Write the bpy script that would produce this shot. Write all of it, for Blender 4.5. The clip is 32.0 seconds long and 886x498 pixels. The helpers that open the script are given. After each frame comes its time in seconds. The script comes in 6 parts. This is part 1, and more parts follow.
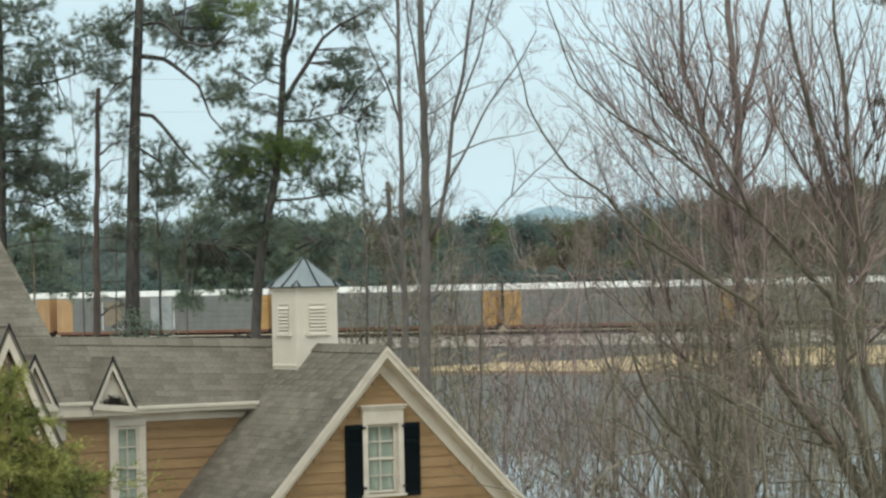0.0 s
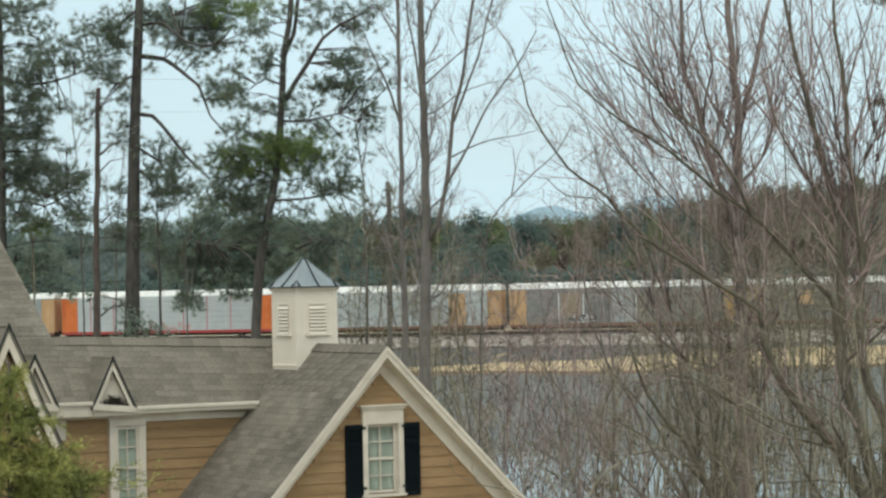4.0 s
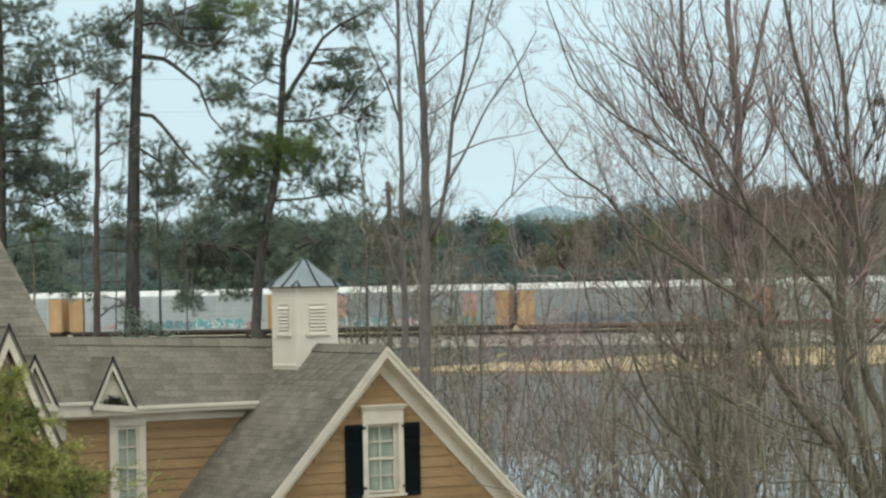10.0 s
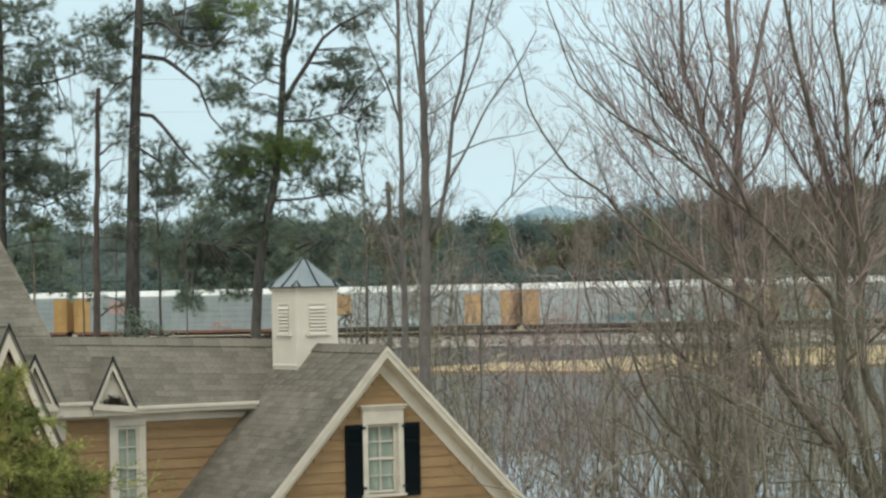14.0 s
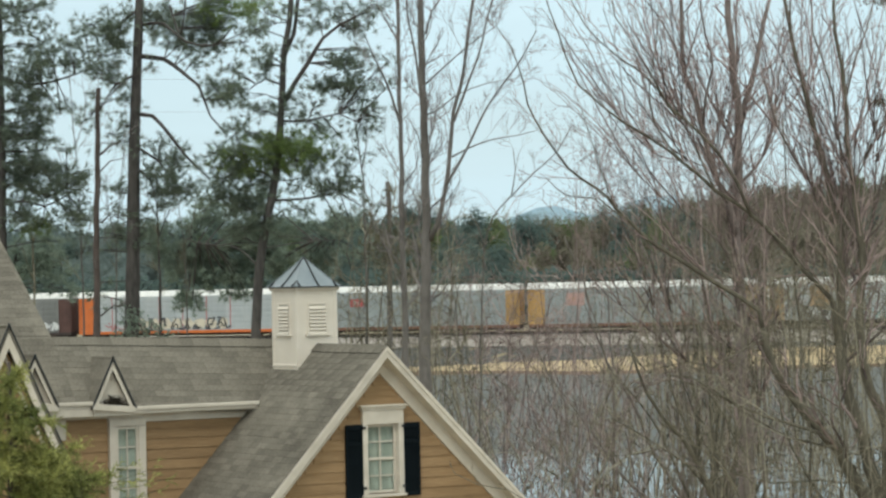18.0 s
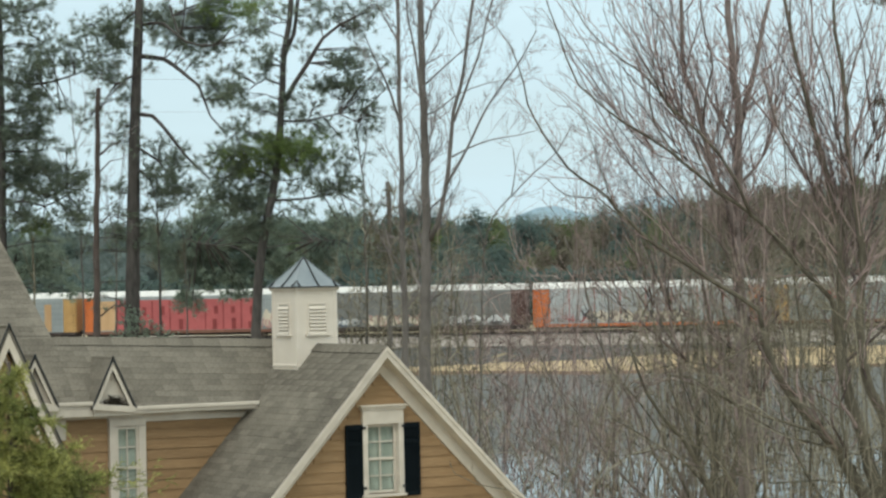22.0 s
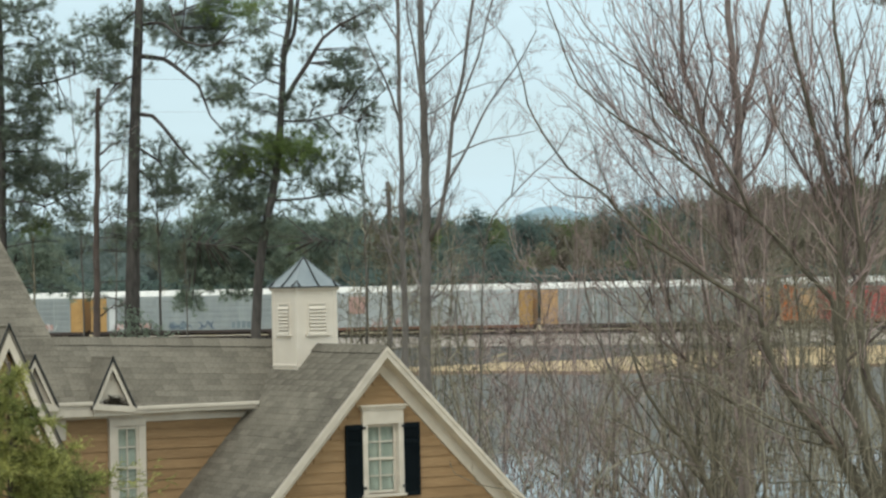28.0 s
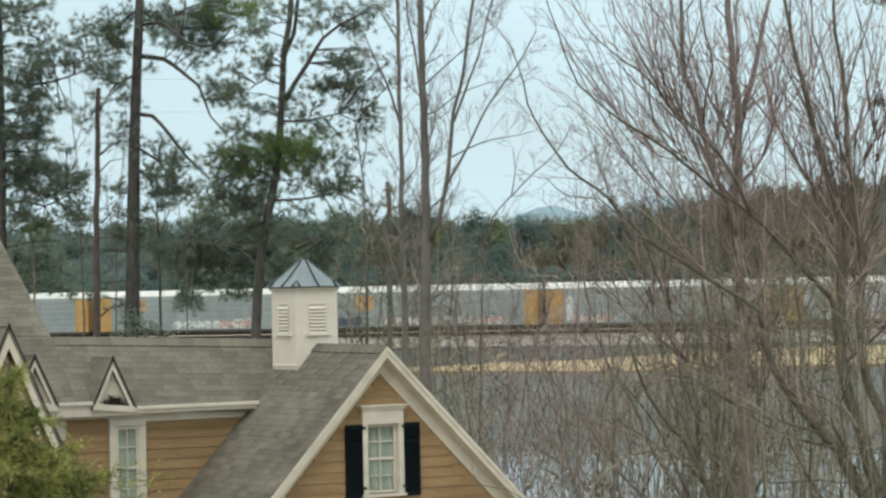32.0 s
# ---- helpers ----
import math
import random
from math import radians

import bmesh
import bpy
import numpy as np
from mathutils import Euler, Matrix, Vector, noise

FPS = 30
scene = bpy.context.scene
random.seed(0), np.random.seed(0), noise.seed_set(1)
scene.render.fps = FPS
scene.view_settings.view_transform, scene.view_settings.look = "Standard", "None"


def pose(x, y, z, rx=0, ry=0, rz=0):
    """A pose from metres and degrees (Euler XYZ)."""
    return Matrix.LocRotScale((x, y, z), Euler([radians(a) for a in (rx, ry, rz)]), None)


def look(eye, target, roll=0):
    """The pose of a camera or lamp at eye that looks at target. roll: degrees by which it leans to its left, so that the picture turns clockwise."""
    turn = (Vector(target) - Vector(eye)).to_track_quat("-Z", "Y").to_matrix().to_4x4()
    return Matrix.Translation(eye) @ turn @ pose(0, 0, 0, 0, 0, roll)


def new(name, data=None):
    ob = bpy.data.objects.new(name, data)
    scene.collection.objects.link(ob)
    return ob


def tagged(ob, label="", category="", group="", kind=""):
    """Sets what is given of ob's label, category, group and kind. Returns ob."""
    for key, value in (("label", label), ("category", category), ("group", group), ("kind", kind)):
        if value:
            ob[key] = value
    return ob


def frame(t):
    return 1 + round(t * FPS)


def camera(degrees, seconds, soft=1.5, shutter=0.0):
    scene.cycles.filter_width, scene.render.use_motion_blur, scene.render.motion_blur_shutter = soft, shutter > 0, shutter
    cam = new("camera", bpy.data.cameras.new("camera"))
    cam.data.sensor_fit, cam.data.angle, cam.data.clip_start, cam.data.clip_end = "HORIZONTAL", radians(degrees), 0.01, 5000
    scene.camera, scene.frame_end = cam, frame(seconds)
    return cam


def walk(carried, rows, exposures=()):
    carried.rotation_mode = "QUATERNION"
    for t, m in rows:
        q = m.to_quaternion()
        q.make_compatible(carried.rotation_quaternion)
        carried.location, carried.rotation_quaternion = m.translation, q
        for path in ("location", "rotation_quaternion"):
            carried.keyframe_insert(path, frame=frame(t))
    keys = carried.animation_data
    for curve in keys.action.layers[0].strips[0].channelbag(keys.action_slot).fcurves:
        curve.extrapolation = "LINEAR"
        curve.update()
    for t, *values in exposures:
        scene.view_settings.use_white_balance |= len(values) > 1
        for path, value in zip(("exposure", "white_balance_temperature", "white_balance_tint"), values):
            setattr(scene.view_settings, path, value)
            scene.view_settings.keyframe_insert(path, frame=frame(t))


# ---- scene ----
# A tripod view from an upper floor, over a lakeside house and a lake, to a long freight train.
cam = camera(18.0, 32.0, soft=2.5)
EYE, AIM = (0.0, 0.0, 10.0), (0.0, 100.0, 11.192)
walk(cam, [(0.0, look(EYE, AIM, -1.2)), (32.0, look(EYE, AIM, -1.2))])
scene.view_settings.exposure = 0.0

# ---- sky and sun: a bright, thinly clouded day ----
SUN_UP, SUN_TURN = radians(48), radians(190)
world = bpy.data.worlds.new("sky")
scene.world = world
world.use_nodes = True
wn, wl = world.node_tree.nodes, world.node_tree.links
wn.clear()
w_out = wn.new("ShaderNodeOutputWorld")
w_sky = wn.new("ShaderNodeTexSky")
w_sky.sky_type = "NISHITA"
w_sky.sun_disc = False
w_sky.sun_elevation, w_sky.sun_rotation = SUN_UP, SUN_TURN
w_sky.dust_density = 1.5
w_clear = wn.new("ShaderNodeBackground")
w_clear.inputs["Strength"].default_value = 0.11
wl.new(w_sky.outputs[0], w_clear.inputs["Color"])
w_co = wn.new("ShaderNodeTexCoord")
w_sep = wn.new("ShaderNodeSeparateXYZ")
wl.new(w_co.outputs["Generated"], w_sep.inputs[0])
w_zen = wn.new("ShaderNodeMapRange")          # an overcast sky is brighter overhead
w_zen.inputs["From Min"].default_value, w_zen.inputs["From Max"].default_value = 0.0, 1.0
w_zen.inputs["To Min"].default_value, w_zen.inputs["To Max"].default_value = 0.92, 1.45
wl.new(w_sep.outputs["Z"], w_zen.inputs["Value"])
w_cloud = wn.new("ShaderNodeBackground")
w_tone = wn.new("ShaderNodeValToRGB")          # cyan haze low down, warm white cloud overhead
w_tone.color_ramp.elements[0].position, w_tone.color_ramp.elements[0].color = 0.10, (0.715, 0.925, 1.0, 1)
w_tone.color_ramp.elements[1].position, w_tone.color_ramp.elements[1].color = 0.42, (0.93, 0.965, 0.86, 1)
wl.new(w_sep.outputs["Z"], w_tone.inputs[0])
wl.new(w_tone.outputs[0], w_cloud.inputs["Color"])
wl.new(w_zen.outputs[0], w_cloud.inputs["Strength"])
w_map = wn.new("ShaderNodeMapping")
w_map.inputs["Scale"].default_value = (3.0, 3.0, 16.0)
wl.new(w_co.outputs["Generated"], w_map.inputs[0])
w_noise = wn.new("ShaderNodeTexNoise")
w_noise.inputs["Scale"].default_value, w_noise.inputs["Detail"].default_value = 2.2, 6
wl.new(w_map.outputs[0], w_noise.inputs["Vector"])
w_ramp = wn.new("ShaderNodeMapRange")
w_ramp.inputs["From Min"].default_value, w_ramp.inputs["From Max"].default_value = 0.35, 0.7
w_ramp.inputs["To Min"].default_value, w_ramp.inputs["To Max"].default_value = 0.80, 1.0
wl.new(w_noise.outputs[0], w_ramp.inputs["Value"])
w_mix = wn.new("ShaderNodeMixShader")
wl.new(w_ramp.outputs[0], w_mix.inputs[0])
wl.new(w_clear.outputs[0], w_mix.inputs[1])
wl.new(w_cloud.outputs[0], w_mix.inputs[2])
wl.new(w_mix.outputs[0], w_out.inputs[0])

sun = new("sun", bpy.data.lights.new("sun", "SUN"))
sun.data.energy, sun.data.angle, sun.data.color = 0.75, radians(20), (1.0, 0.965, 0.87)
sun_from = Vector((math.sin(SUN_TURN) * math.cos(SUN_UP), math.cos(SUN_TURN) * math.cos(SUN_UP), math.sin(SUN_UP)))
sun.matrix_world = look(tuple(sun_from * 50), (0, 0, 0))


# ---- materials ----
def mat(name, low, high=None, rough=0.8, metal=0.0, grain=8.0, broad=0.6, bump=0.25, bump_m=0.01, stretch=(1, 1, 1), spec=0.4,
        vary=0.0, island=0.0, leafy=0.0):
    """A surface of two tones mixed by grain and by broad patches, with fine relief. vary: tone from piece to piece; island: from clump to clump."""
    m = bpy.data.materials.new(name)
    m.use_nodes = True
    n, l = m.node_tree.nodes, m.node_tree.links
    b = n["Principled BSDF"]
    b.inputs["Roughness"].default_value, b.inputs["Metallic"].default_value = rough, metal
    b.inputs["Specular IOR Level"].default_value = spec
    high = high or tuple(min(1, c * 1.3) for c in low)
    co, mp = n.new("ShaderNodeTexCoord"), n.new("ShaderNodeMapping")
    mp.inputs["Scale"].default_value = stretch
    l.new(co.outputs["Object"], mp.inputs[0])
    fine, wide = n.new("ShaderNodeTexNoise"), n.new("ShaderNodeTexNoise")
    for t, s, d in ((fine, grain, 5), (wide, broad, 3)):
        t.inputs["Scale"].default_value, t.inputs["Detail"].default_value = s, d
        l.new(mp.outputs[0], t.inputs["Vector"])
    add = n.new("ShaderNodeMath")
    add.operation = "MULTIPLY_ADD"
    l.new(fine.outputs[0], add.inputs[0])
    add.inputs[1].default_value = 0.9
    l.new(wide.outputs[0], add.inputs[2])
    span = n.new("ShaderNodeMapRange")
    span.inputs["From Min"].default_value, span.inputs["From Max"].default_value = 0.68, 1.22
    l.new(add.outputs[0], span.inputs["Value"])
    mix = n.new("ShaderNodeMix")
    mix.data_type = "RGBA"
    mix.inputs[6].default_value, mix.inputs[7].default_value = (*low, 1), (*high, 1)
    l.new(span.outputs[0], mix.inputs[0])
    colour = mix.outputs[2]
    for amount, kind, out in ((vary, "ShaderNodeObjectInfo", "Random"), (island, "ShaderNodeNewGeometry", "Random Per Island")):
        if amount:
            src, rng = n.new(kind), n.new("ShaderNodeMapRange")
            rng.inputs["To Min"].default_value, rng.inputs["To Max"].default_value = 1 - amount, 1 + amount
            l.new(src.outputs[out], rng.inputs["Value"])
            hsv = n.new("ShaderNodeHueSaturation")
            l.new(rng.outputs[0], hsv.inputs["Value"])
            l.new(colour, hsv.inputs["Color"])
            colour = hsv.outputs[0]
    l.new(colour, b.inputs["Base Color"])
    if bump:
        bp = n.new("ShaderNodeBump")
        bp.inputs["Strength"].default_value, bp.inputs["Distance"].default_value = bump, bump_m
        l.new(fine.outputs[0], bp.inputs["Height"])
        l.new(bp.outputs[0], b.inputs["Normal"])
    if leafy:                                     # light that passes through thin leaves
        thin, both = n.new("ShaderNodeBsdfTranslucent"), n.new("ShaderNodeMixShader")
        l.new(colour, thin.inputs["Color"])
        both.inputs[0].default_value = leafy
        l.new(b.outputs[0], both.inputs[1])
        l.new(thin.outputs[0], both.inputs[2])
        l.new(both.outputs[0], n["Material Output"].inputs[0])
    return m


# unseen near lawn kept pale, to bounce warm light onto the house
GRASS = mat("winter grass", (0.205, 0.17, 0.105), (0.34, 0.28, 0.175), grain=1.5, broad=0.06, bump=0.5, bump_m=0.05)
DRY_GRASS = mat("dry straw grass", (0.36, 0.27, 0.155), (0.56, 0.45, 0.29), grain=0.8, broad=0.09, bump=0.6, bump_m=0.1)
MUD = mat("wet brown mud", (0.125, 0.083, 0.058), (0.235, 0.16, 0.108), rough=0.9, grain=0.9, broad=0.15, bump=0.6, bump_m=0.06, spec=0.12)
RIPRAP = mat("dark stone bank", (0.062, 0.066, 0.068), (0.112, 0.113, 0.11), grain=1.2, broad=0.1, bump=0.7, bump_m=0.2)
BALLAST = mat("pale track ballast", (0.30, 0.27, 0.25), (0.46, 0.43, 0.40), grain=1.6, broad=0.15, bump=0.7, bump_m=0.15)
STEEL = mat("rail steel", (0.10, 0.075, 0.06), (0.18, 0.14, 0.11), rough=0.5, metal=0.7, grain=4)
WHITE = mat("white trim paint", (0.57, 0.525, 0.455), (0.745, 0.692, 0.61), rough=0.55, grain=3, broad=0.8, bump=0.1, vary=0.03)
CUPOLA = mat("white cupola paint", (0.72, 0.665, 0.585), (0.79, 0.735, 0.655), rough=0.5, grain=3, broad=1.2, bump=0.08)
SIDING = mat("ochre clapboard stain", (0.265, 0.168, 0.086), (0.36, 0.236, 0.126), rough=0.75, grain=5, broad=1.2, stretch=(1, 1, 7), bump=0.25, vary=0.10)
SHINGLE = mat("grey asphalt shingle", (0.121, 0.111, 0.094), (0.230, 0.214, 0.180), rough=0.95, grain=26, broad=1.1, bump=0.5, bump_m=0.006, vary=0.17, spec=0.2)
SHUTTER = mat("black shutter paint", (0.005, 0.009, 0.012), (0.009, 0.014, 0.018), rough=0.9, grain=4, bump=0.1, spec=0.1)
SEAM_METAL = mat("blue grey metal roof", (0.20, 0.245, 0.28), (0.28, 0.33, 0.37), rough=0.38, metal=0.35, grain=2, broad=1.5, bump=0.05)
SEAM = mat("dark seam", (0.025, 0.03, 0.035), rough=0.5, metal=0.3)
# backing darker than the cupola paint: shade between slats put into its colour
SHADE = mat("shaded louvre backing", (0.40, 0.38, 0.33), (0.48, 0.46, 0.40), rough=0.9, grain=3)
DEAD_LEAF = mat("dead leaves", (0.10, 0.085, 0.06), (0.17, 0.14, 0.10), rough=0.9, grain=3, bump=0, island=0.3)
CURTAIN = mat("pale green curtain", (0.33, 0.385, 0.345), (0.46, 0.51, 0.465), rough=0.9, grain=3, broad=1.5, stretch=(6, 6, 0.3), bump=0.1)
NEST = mat("dry nest twigs", (0.02, 0.017, 0.012), (0.06, 0.05, 0.035), grain=20, bump=0.8, bump_m=0.03)
PINE_BARK = mat("pine bark", (0.036, 0.034, 0.034), (0.110, 0.102, 0.097), rough=0.95, grain=9, broad=1.5, stretch=(1, 1, 0.3), bump=0.9, bump_m=0.03)
RED_BARK = mat("reddish dead bark", (0.052, 0.041, 0.038), (0.115, 0.092, 0.085), rough=0.95, grain=9, broad=1.5, stretch=(1, 1, 0.3), bump=0.8, bump_m=0.02)
GREY_BARK = mat("grey bark", (0.108, 0.100, 0.095), (0.190, 0.177, 0.168), rough=0.95, grain=10, broad=1.6, stretch=(1, 1, 0.3), bump=0.7, bump_m=0.015)
TAN_BARK = mat("grey brown bark", (0.115, 0.103, 0.096), (0.29, 0.264, 0.245), rough=0.95, grain=12, broad=1.6, stretch=(1, 1, 0.3), bump=0.7, bump_m=0.012)
TWIG = mat("bare twigs", (0.098, 0.090, 0.067), (0.29, 0.266, 0.205), rough=0.9, grain=3, bump=0, island=0.75)
GREY_TWIG = mat("fine grey twigs", (0.125, 0.112, 0.115), (0.31, 0.285, 0.285), rough=0.9, grain=3, bump=0, island=0.6)
OLIVE_TWIG = mat("pale olive twigs", (0.16, 0.147, 0.112), (0.32, 0.297, 0.235), rough=0.9, grain=3, bump=0, island=0.5)
RED_TWIG = mat("budding twigs", (0.165, 0.125, 0.12), (0.36, 0.285, 0.275), rough=0.9, grain=3, bump=0, island=0.7)
OLIVE_BARK = mat("olive grey bark", (0.070, 0.064, 0.050), (0.180, 0.164, 0.128), rough=0.95, grain=12, broad=1.6, stretch=(1, 1, 0.3), bump=0.7, bump_m=0.012)
ROSE_BARK = mat("rosy grey bark", (0.125, 0.104, 0.098), (0.275, 0.233, 0.222), rough=0.95, grain=12, broad=1.6, stretch=(1, 1, 0.3), bump=0.7, bump_m=0.012)
BUD = mat("red buds", (0.20, 0.11, 0.105), (0.32, 0.19, 0.18), rough=0.8, grain=3, bump=0, island=0.3)
# NEEDLE and NEEDLE_DARK: tones raised, a veil of haze put into the colour
NEEDLE = mat("pine needles", (0.134, 0.176, 0.140), (0.224, 0.272, 0.209), rough=0.7, grain=1.2, broad=0.5, bump=0, island=0.3, leafy=0.45)
NEEDLE_BRIGHT = mat("fresh pine needles", (0.13, 0.20, 0.065), (0.23, 0.30, 0.12), rough=0.7, grain=1.2, broad=0.5, bump=0, island=0.3, leafy=0.45)
NEEDLE_DARK = mat("dense evergreen leaves", (0.20, 0.265, 0.225), (0.31, 0.38, 0.31), rough=0.65, grain=1, broad=0.5, bump=0, island=0.3, leafy=0.45)
CEDAR = mat("yellow green cedar sprays", (0.055, 0.098, 0.028), (0.52, 0.52, 0.19), rough=0.7, grain=2, broad=2.4, bump=0, island=0.55, leafy=0.45)
VINE = mat("olive vine leaves", (0.12, 0.122, 0.078), (0.20, 0.19, 0.13), rough=0.7, grain=2, broad=1.0, bump=0, island=0.3, leafy=0.45)
# FAR_PINE is lightened and blued, its tone standing in for haze
FAR_PINE = mat("haze tinted pine wood", (0.115, 0.172, 0.168), (0.172, 0.232, 0.213), rough=0.9, grain=0.12, broad=0.02, bump=0, island=0.06, leafy=0.6)
# distance haze painted into the leaves as a paler blue green
FAR_HAZE = mat("haze tinted far wood", (0.185, 0.245, 0.25), (0.25, 0.31, 0.305), rough=0.9, grain=0.12, broad=0.02, bump=0, island=0.06, leafy=0.6)
FAR_BROWN = mat("far bare wood", (0.172, 0.165, 0.128), (0.245, 0.23, 0.18), rough=0.9, grain=0.12, broad=0.02, bump=0, island=0.06, leafy=0.6)
FAR_GREEN = mat("far young green wood", (0.13, 0.175, 0.085), (0.19, 0.24, 0.125), rough=0.9, grain=0.12, broad=0.02, bump=0, island=0.06, leafy=0.6)
# the hill's pale blue is aerial haze put into its colour
HILL = mat("haze tinted hill", (0.37, 0.54, 0.66), (0.41, 0.58, 0.70), rough=1.0, grain=0.004, broad=0.001, bump=0)
CABLE = mat("cable", (0.34, 0.38, 0.40), rough=0.6)


def water_material():
    m = mat("lake water", (0.04, 0.05, 0.05), (0.06, 0.066, 0.062), rough=0.075, grain=0.2, broad=0.03, bump=0, spec=0.3)
    n, l = m.node_tree.nodes, m.node_tree.links
    co, mp, nz, bp = n.new("ShaderNodeTexCoord"), n.new("ShaderNodeMapping"), n.new("ShaderNodeTexNoise"), n.new("ShaderNodeBump")
    mp.inputs["Scale"].default_value = (0.35, 1.0, 1.0)
    nz.inputs["Scale"].default_value, nz.inputs["Detail"].default_value = 0.9, 4
    # wind ripples the open lake; the water under the near bank lies calmer
    bp.inputs["Strength"].default_value, bp.inputs["Distance"].default_value = 0.26, 0.03
    xyz, zone = n.new("ShaderNodeSeparateXYZ"), n.new("ShaderNodeMapRange")
    for key, value in (("From Min", 150.0), ("From Max", 164.0), ("To Min", 0.09), ("To Max", 0.5)):
        zone.inputs[key].default_value = value
    l.new(co.outputs["Object"], xyz.inputs[0])
    l.new(xyz.outputs["Y"], zone.inputs["Value"])
    l.new(zone.outputs[0], n["Principled BSDF"].inputs["Roughness"])
    l.new(co.outputs["Object"], mp.inputs[0])
    l.new(mp.outputs[0], nz.inputs["Vector"])
    l.new(nz.outputs[0], bp.inputs["Height"])
    l.new(bp.outputs[0], n["Principled BSDF"].inputs["Normal"])
    return m


WATER = water_material()


def glass_material():
    m = bpy.data.materials.new("window glass")
    m.use_nodes = True
    b = m.node_tree.nodes["Principled BSDF"]
    b.inputs["Base Color"].default_value = (0.93, 0.97, 0.95, 1)
    b.inputs["Roughness"].default_value, b.inputs["Transmission Weight"].default_value, b.inputs["IOR"].default_value = 0.03, 1.0, 1.45
    return m


GLASS = glass_material()


# ---- mesh helpers ----
def mesh_ob(name, verts, faces, material, parent=None, smooth=False, label=""):
    me = bpy.data.meshes.new(name)
    me.from_pydata(verts, [], faces)
    me.materials.append(material)
    if smooth:
        me.polygons.foreach_set("use_smooth", [True] * len(me.polygons))
    me.update()
    ob = new(name, me)
    ob.parent = parent
    return tagged(ob, label) if label else ob


def part(name, bm, material, parent, label=""):
    """Links a bmesh as one mesh object under a thing or a part."""
    bmesh.ops.recalc_face_normals(bm, faces=bm.faces)
    me = bpy.data.meshes.new(name)
    bm.to_mesh(me)
    bm.free()
    me.materials.append(material)
    ob = new(name, me)
    ob.parent = parent
    return tagged(ob, label) if label else ob


def box_into(bm, x0, x1, y0, y1, z0, z1, bevel=0.0):
    made = bmesh.ops.create_cube(bm, size=1)["verts"]
    for v in made:
        v.co = Vector((x0 + (v.co.x + 0.5) * (x1 - x0), y0 + (v.co.y + 0.5) * (y1 - y0), z0 + (v.co.z + 0.5) * (z1 - z0)))
    if bevel:
        edges = list({e for v in made for e in v.link_edges})
        bmesh.ops.bevel(bm, geom=edges, offset=bevel, segments=1, affect="EDGES", profile=0.5)


def box(name, x0, x1, y0, y1, z0, z1, material, parent, bevel=0.0, label=""):
    bm = bmesh.new()
    box_into(bm, x0, x1, y0, y1, z0, z1, bevel)
    return part(name, bm, material, parent, label)


def prism(name, outline, axis_from, axis_to, material, parent, label="", axis="y"):
    """A solid: an outline of (a, z) pushed along an axis. axis y: a is x; axis x: a is y."""
    put = (lambda a, z, t: (a, t, z)) if axis == "y" else (lambda a, z, t: (t, a, z))
    n = len(outline)
    verts = [put(a, z, axis_from) for a, z in outline] + [put(a, z, axis_to) for a, z in outline]
    bm = bmesh.new()
    vs = [bm.verts.new(v) for v in verts]
    bm.faces.new(vs[:n])
    bm.faces.new(vs[n:][::-1])
    for i in range(n):
        bm.faces.new((vs[i], vs[n + i], vs[n + (i + 1) % n], vs[(i + 1) % n]))
    return part(name, bm, material, parent, label)


def thing(name, m, label, category, group="", kind=""):
    ob = new(name)
    ob.matrix_world = m
    return tagged(ob, label, category, group, kind)


class Tubes:
    """Collects tapered tubes along crooked lines into one mesh."""

    def __init__(self):
        self.v, self.f = [], []

    def add(self, pts, radii, sides=5):
        base = len(self.v)
        n = len(pts)
        for i in range(n):
            p = pts[i]
            way = (pts[min(i + 1, n - 1)] - pts[max(i - 1, 0)]).normalized()
            a = way.cross(Vector((0.31, 0.95, 0.05)))
            a = a.normalized() if a.length > 1e-4 else Vector((1, 0, 0))
            b = way.cross(a)
            for k in range(sides):
                t = 2 * math.pi * k / sides
                q = p + (a * math.cos(t) + b * math.sin(t)) * radii[i]
                self.v.append((q.x, q.y, q.z))
        for i in range(n - 1):
            for k in range(sides):
                k2 = (k + 1) % sides
                s = base + i * sides
                self.f.append((s + k, s + k2, s + sides + k2, s + sides + k))
        self.f.append(tuple(base + k for k in range(sides))[::-1])
        self.f.append(tuple(base + (n - 1) * sides + k for k in range(sides)))

    def into(self, name, material, parent, smooth=True, label=""):
        return mesh_ob(name, self.v, self.f, material, parent, smooth, label)


def smooth_line(pts, step):
    """A rounded line through the points, with vertices about step apart."""
    pts = [Vector(p) for p in pts]
    out = []
    for i in range(len(pts) - 1):
        p0, p1, p2, p3 = pts[max(i - 1, 0)], pts[i], pts[i + 1], pts[min(i + 2, len(pts) - 1)]
        n = max(1, int((p2 - p1).length / step))
        for k in range(n):
            t = k / n
            out.append(0.5 * ((2 * p1) + (p2 - p0) * t + (2 * p0 - 5 * p1 + 4 * p2 - p3) * t * t + (3 * p1 - p0 - 3 * p2 + p3) * t ** 3))
    out.append(pts[-1])
    return out


def unit(rng):
    while True:
        v = Vector((rng.uniform(-1, 1), rng.uniform(-1, 1), rng.uniform(-1, 1)))
        if 0.1 < v.length < 1:
            return v.normalized()


# ---- ground, lake and railway bank ----
TRACK_TURN = radians(-14.0)                      # the track runs from far on one side to near on the other
TRACK_AT = Vector((0.0, 337.0, 4.0))             # rail height where the view crosses it


def track_y(x):
    return TRACK_AT.y + math.tan(TRACK_TURN) * x


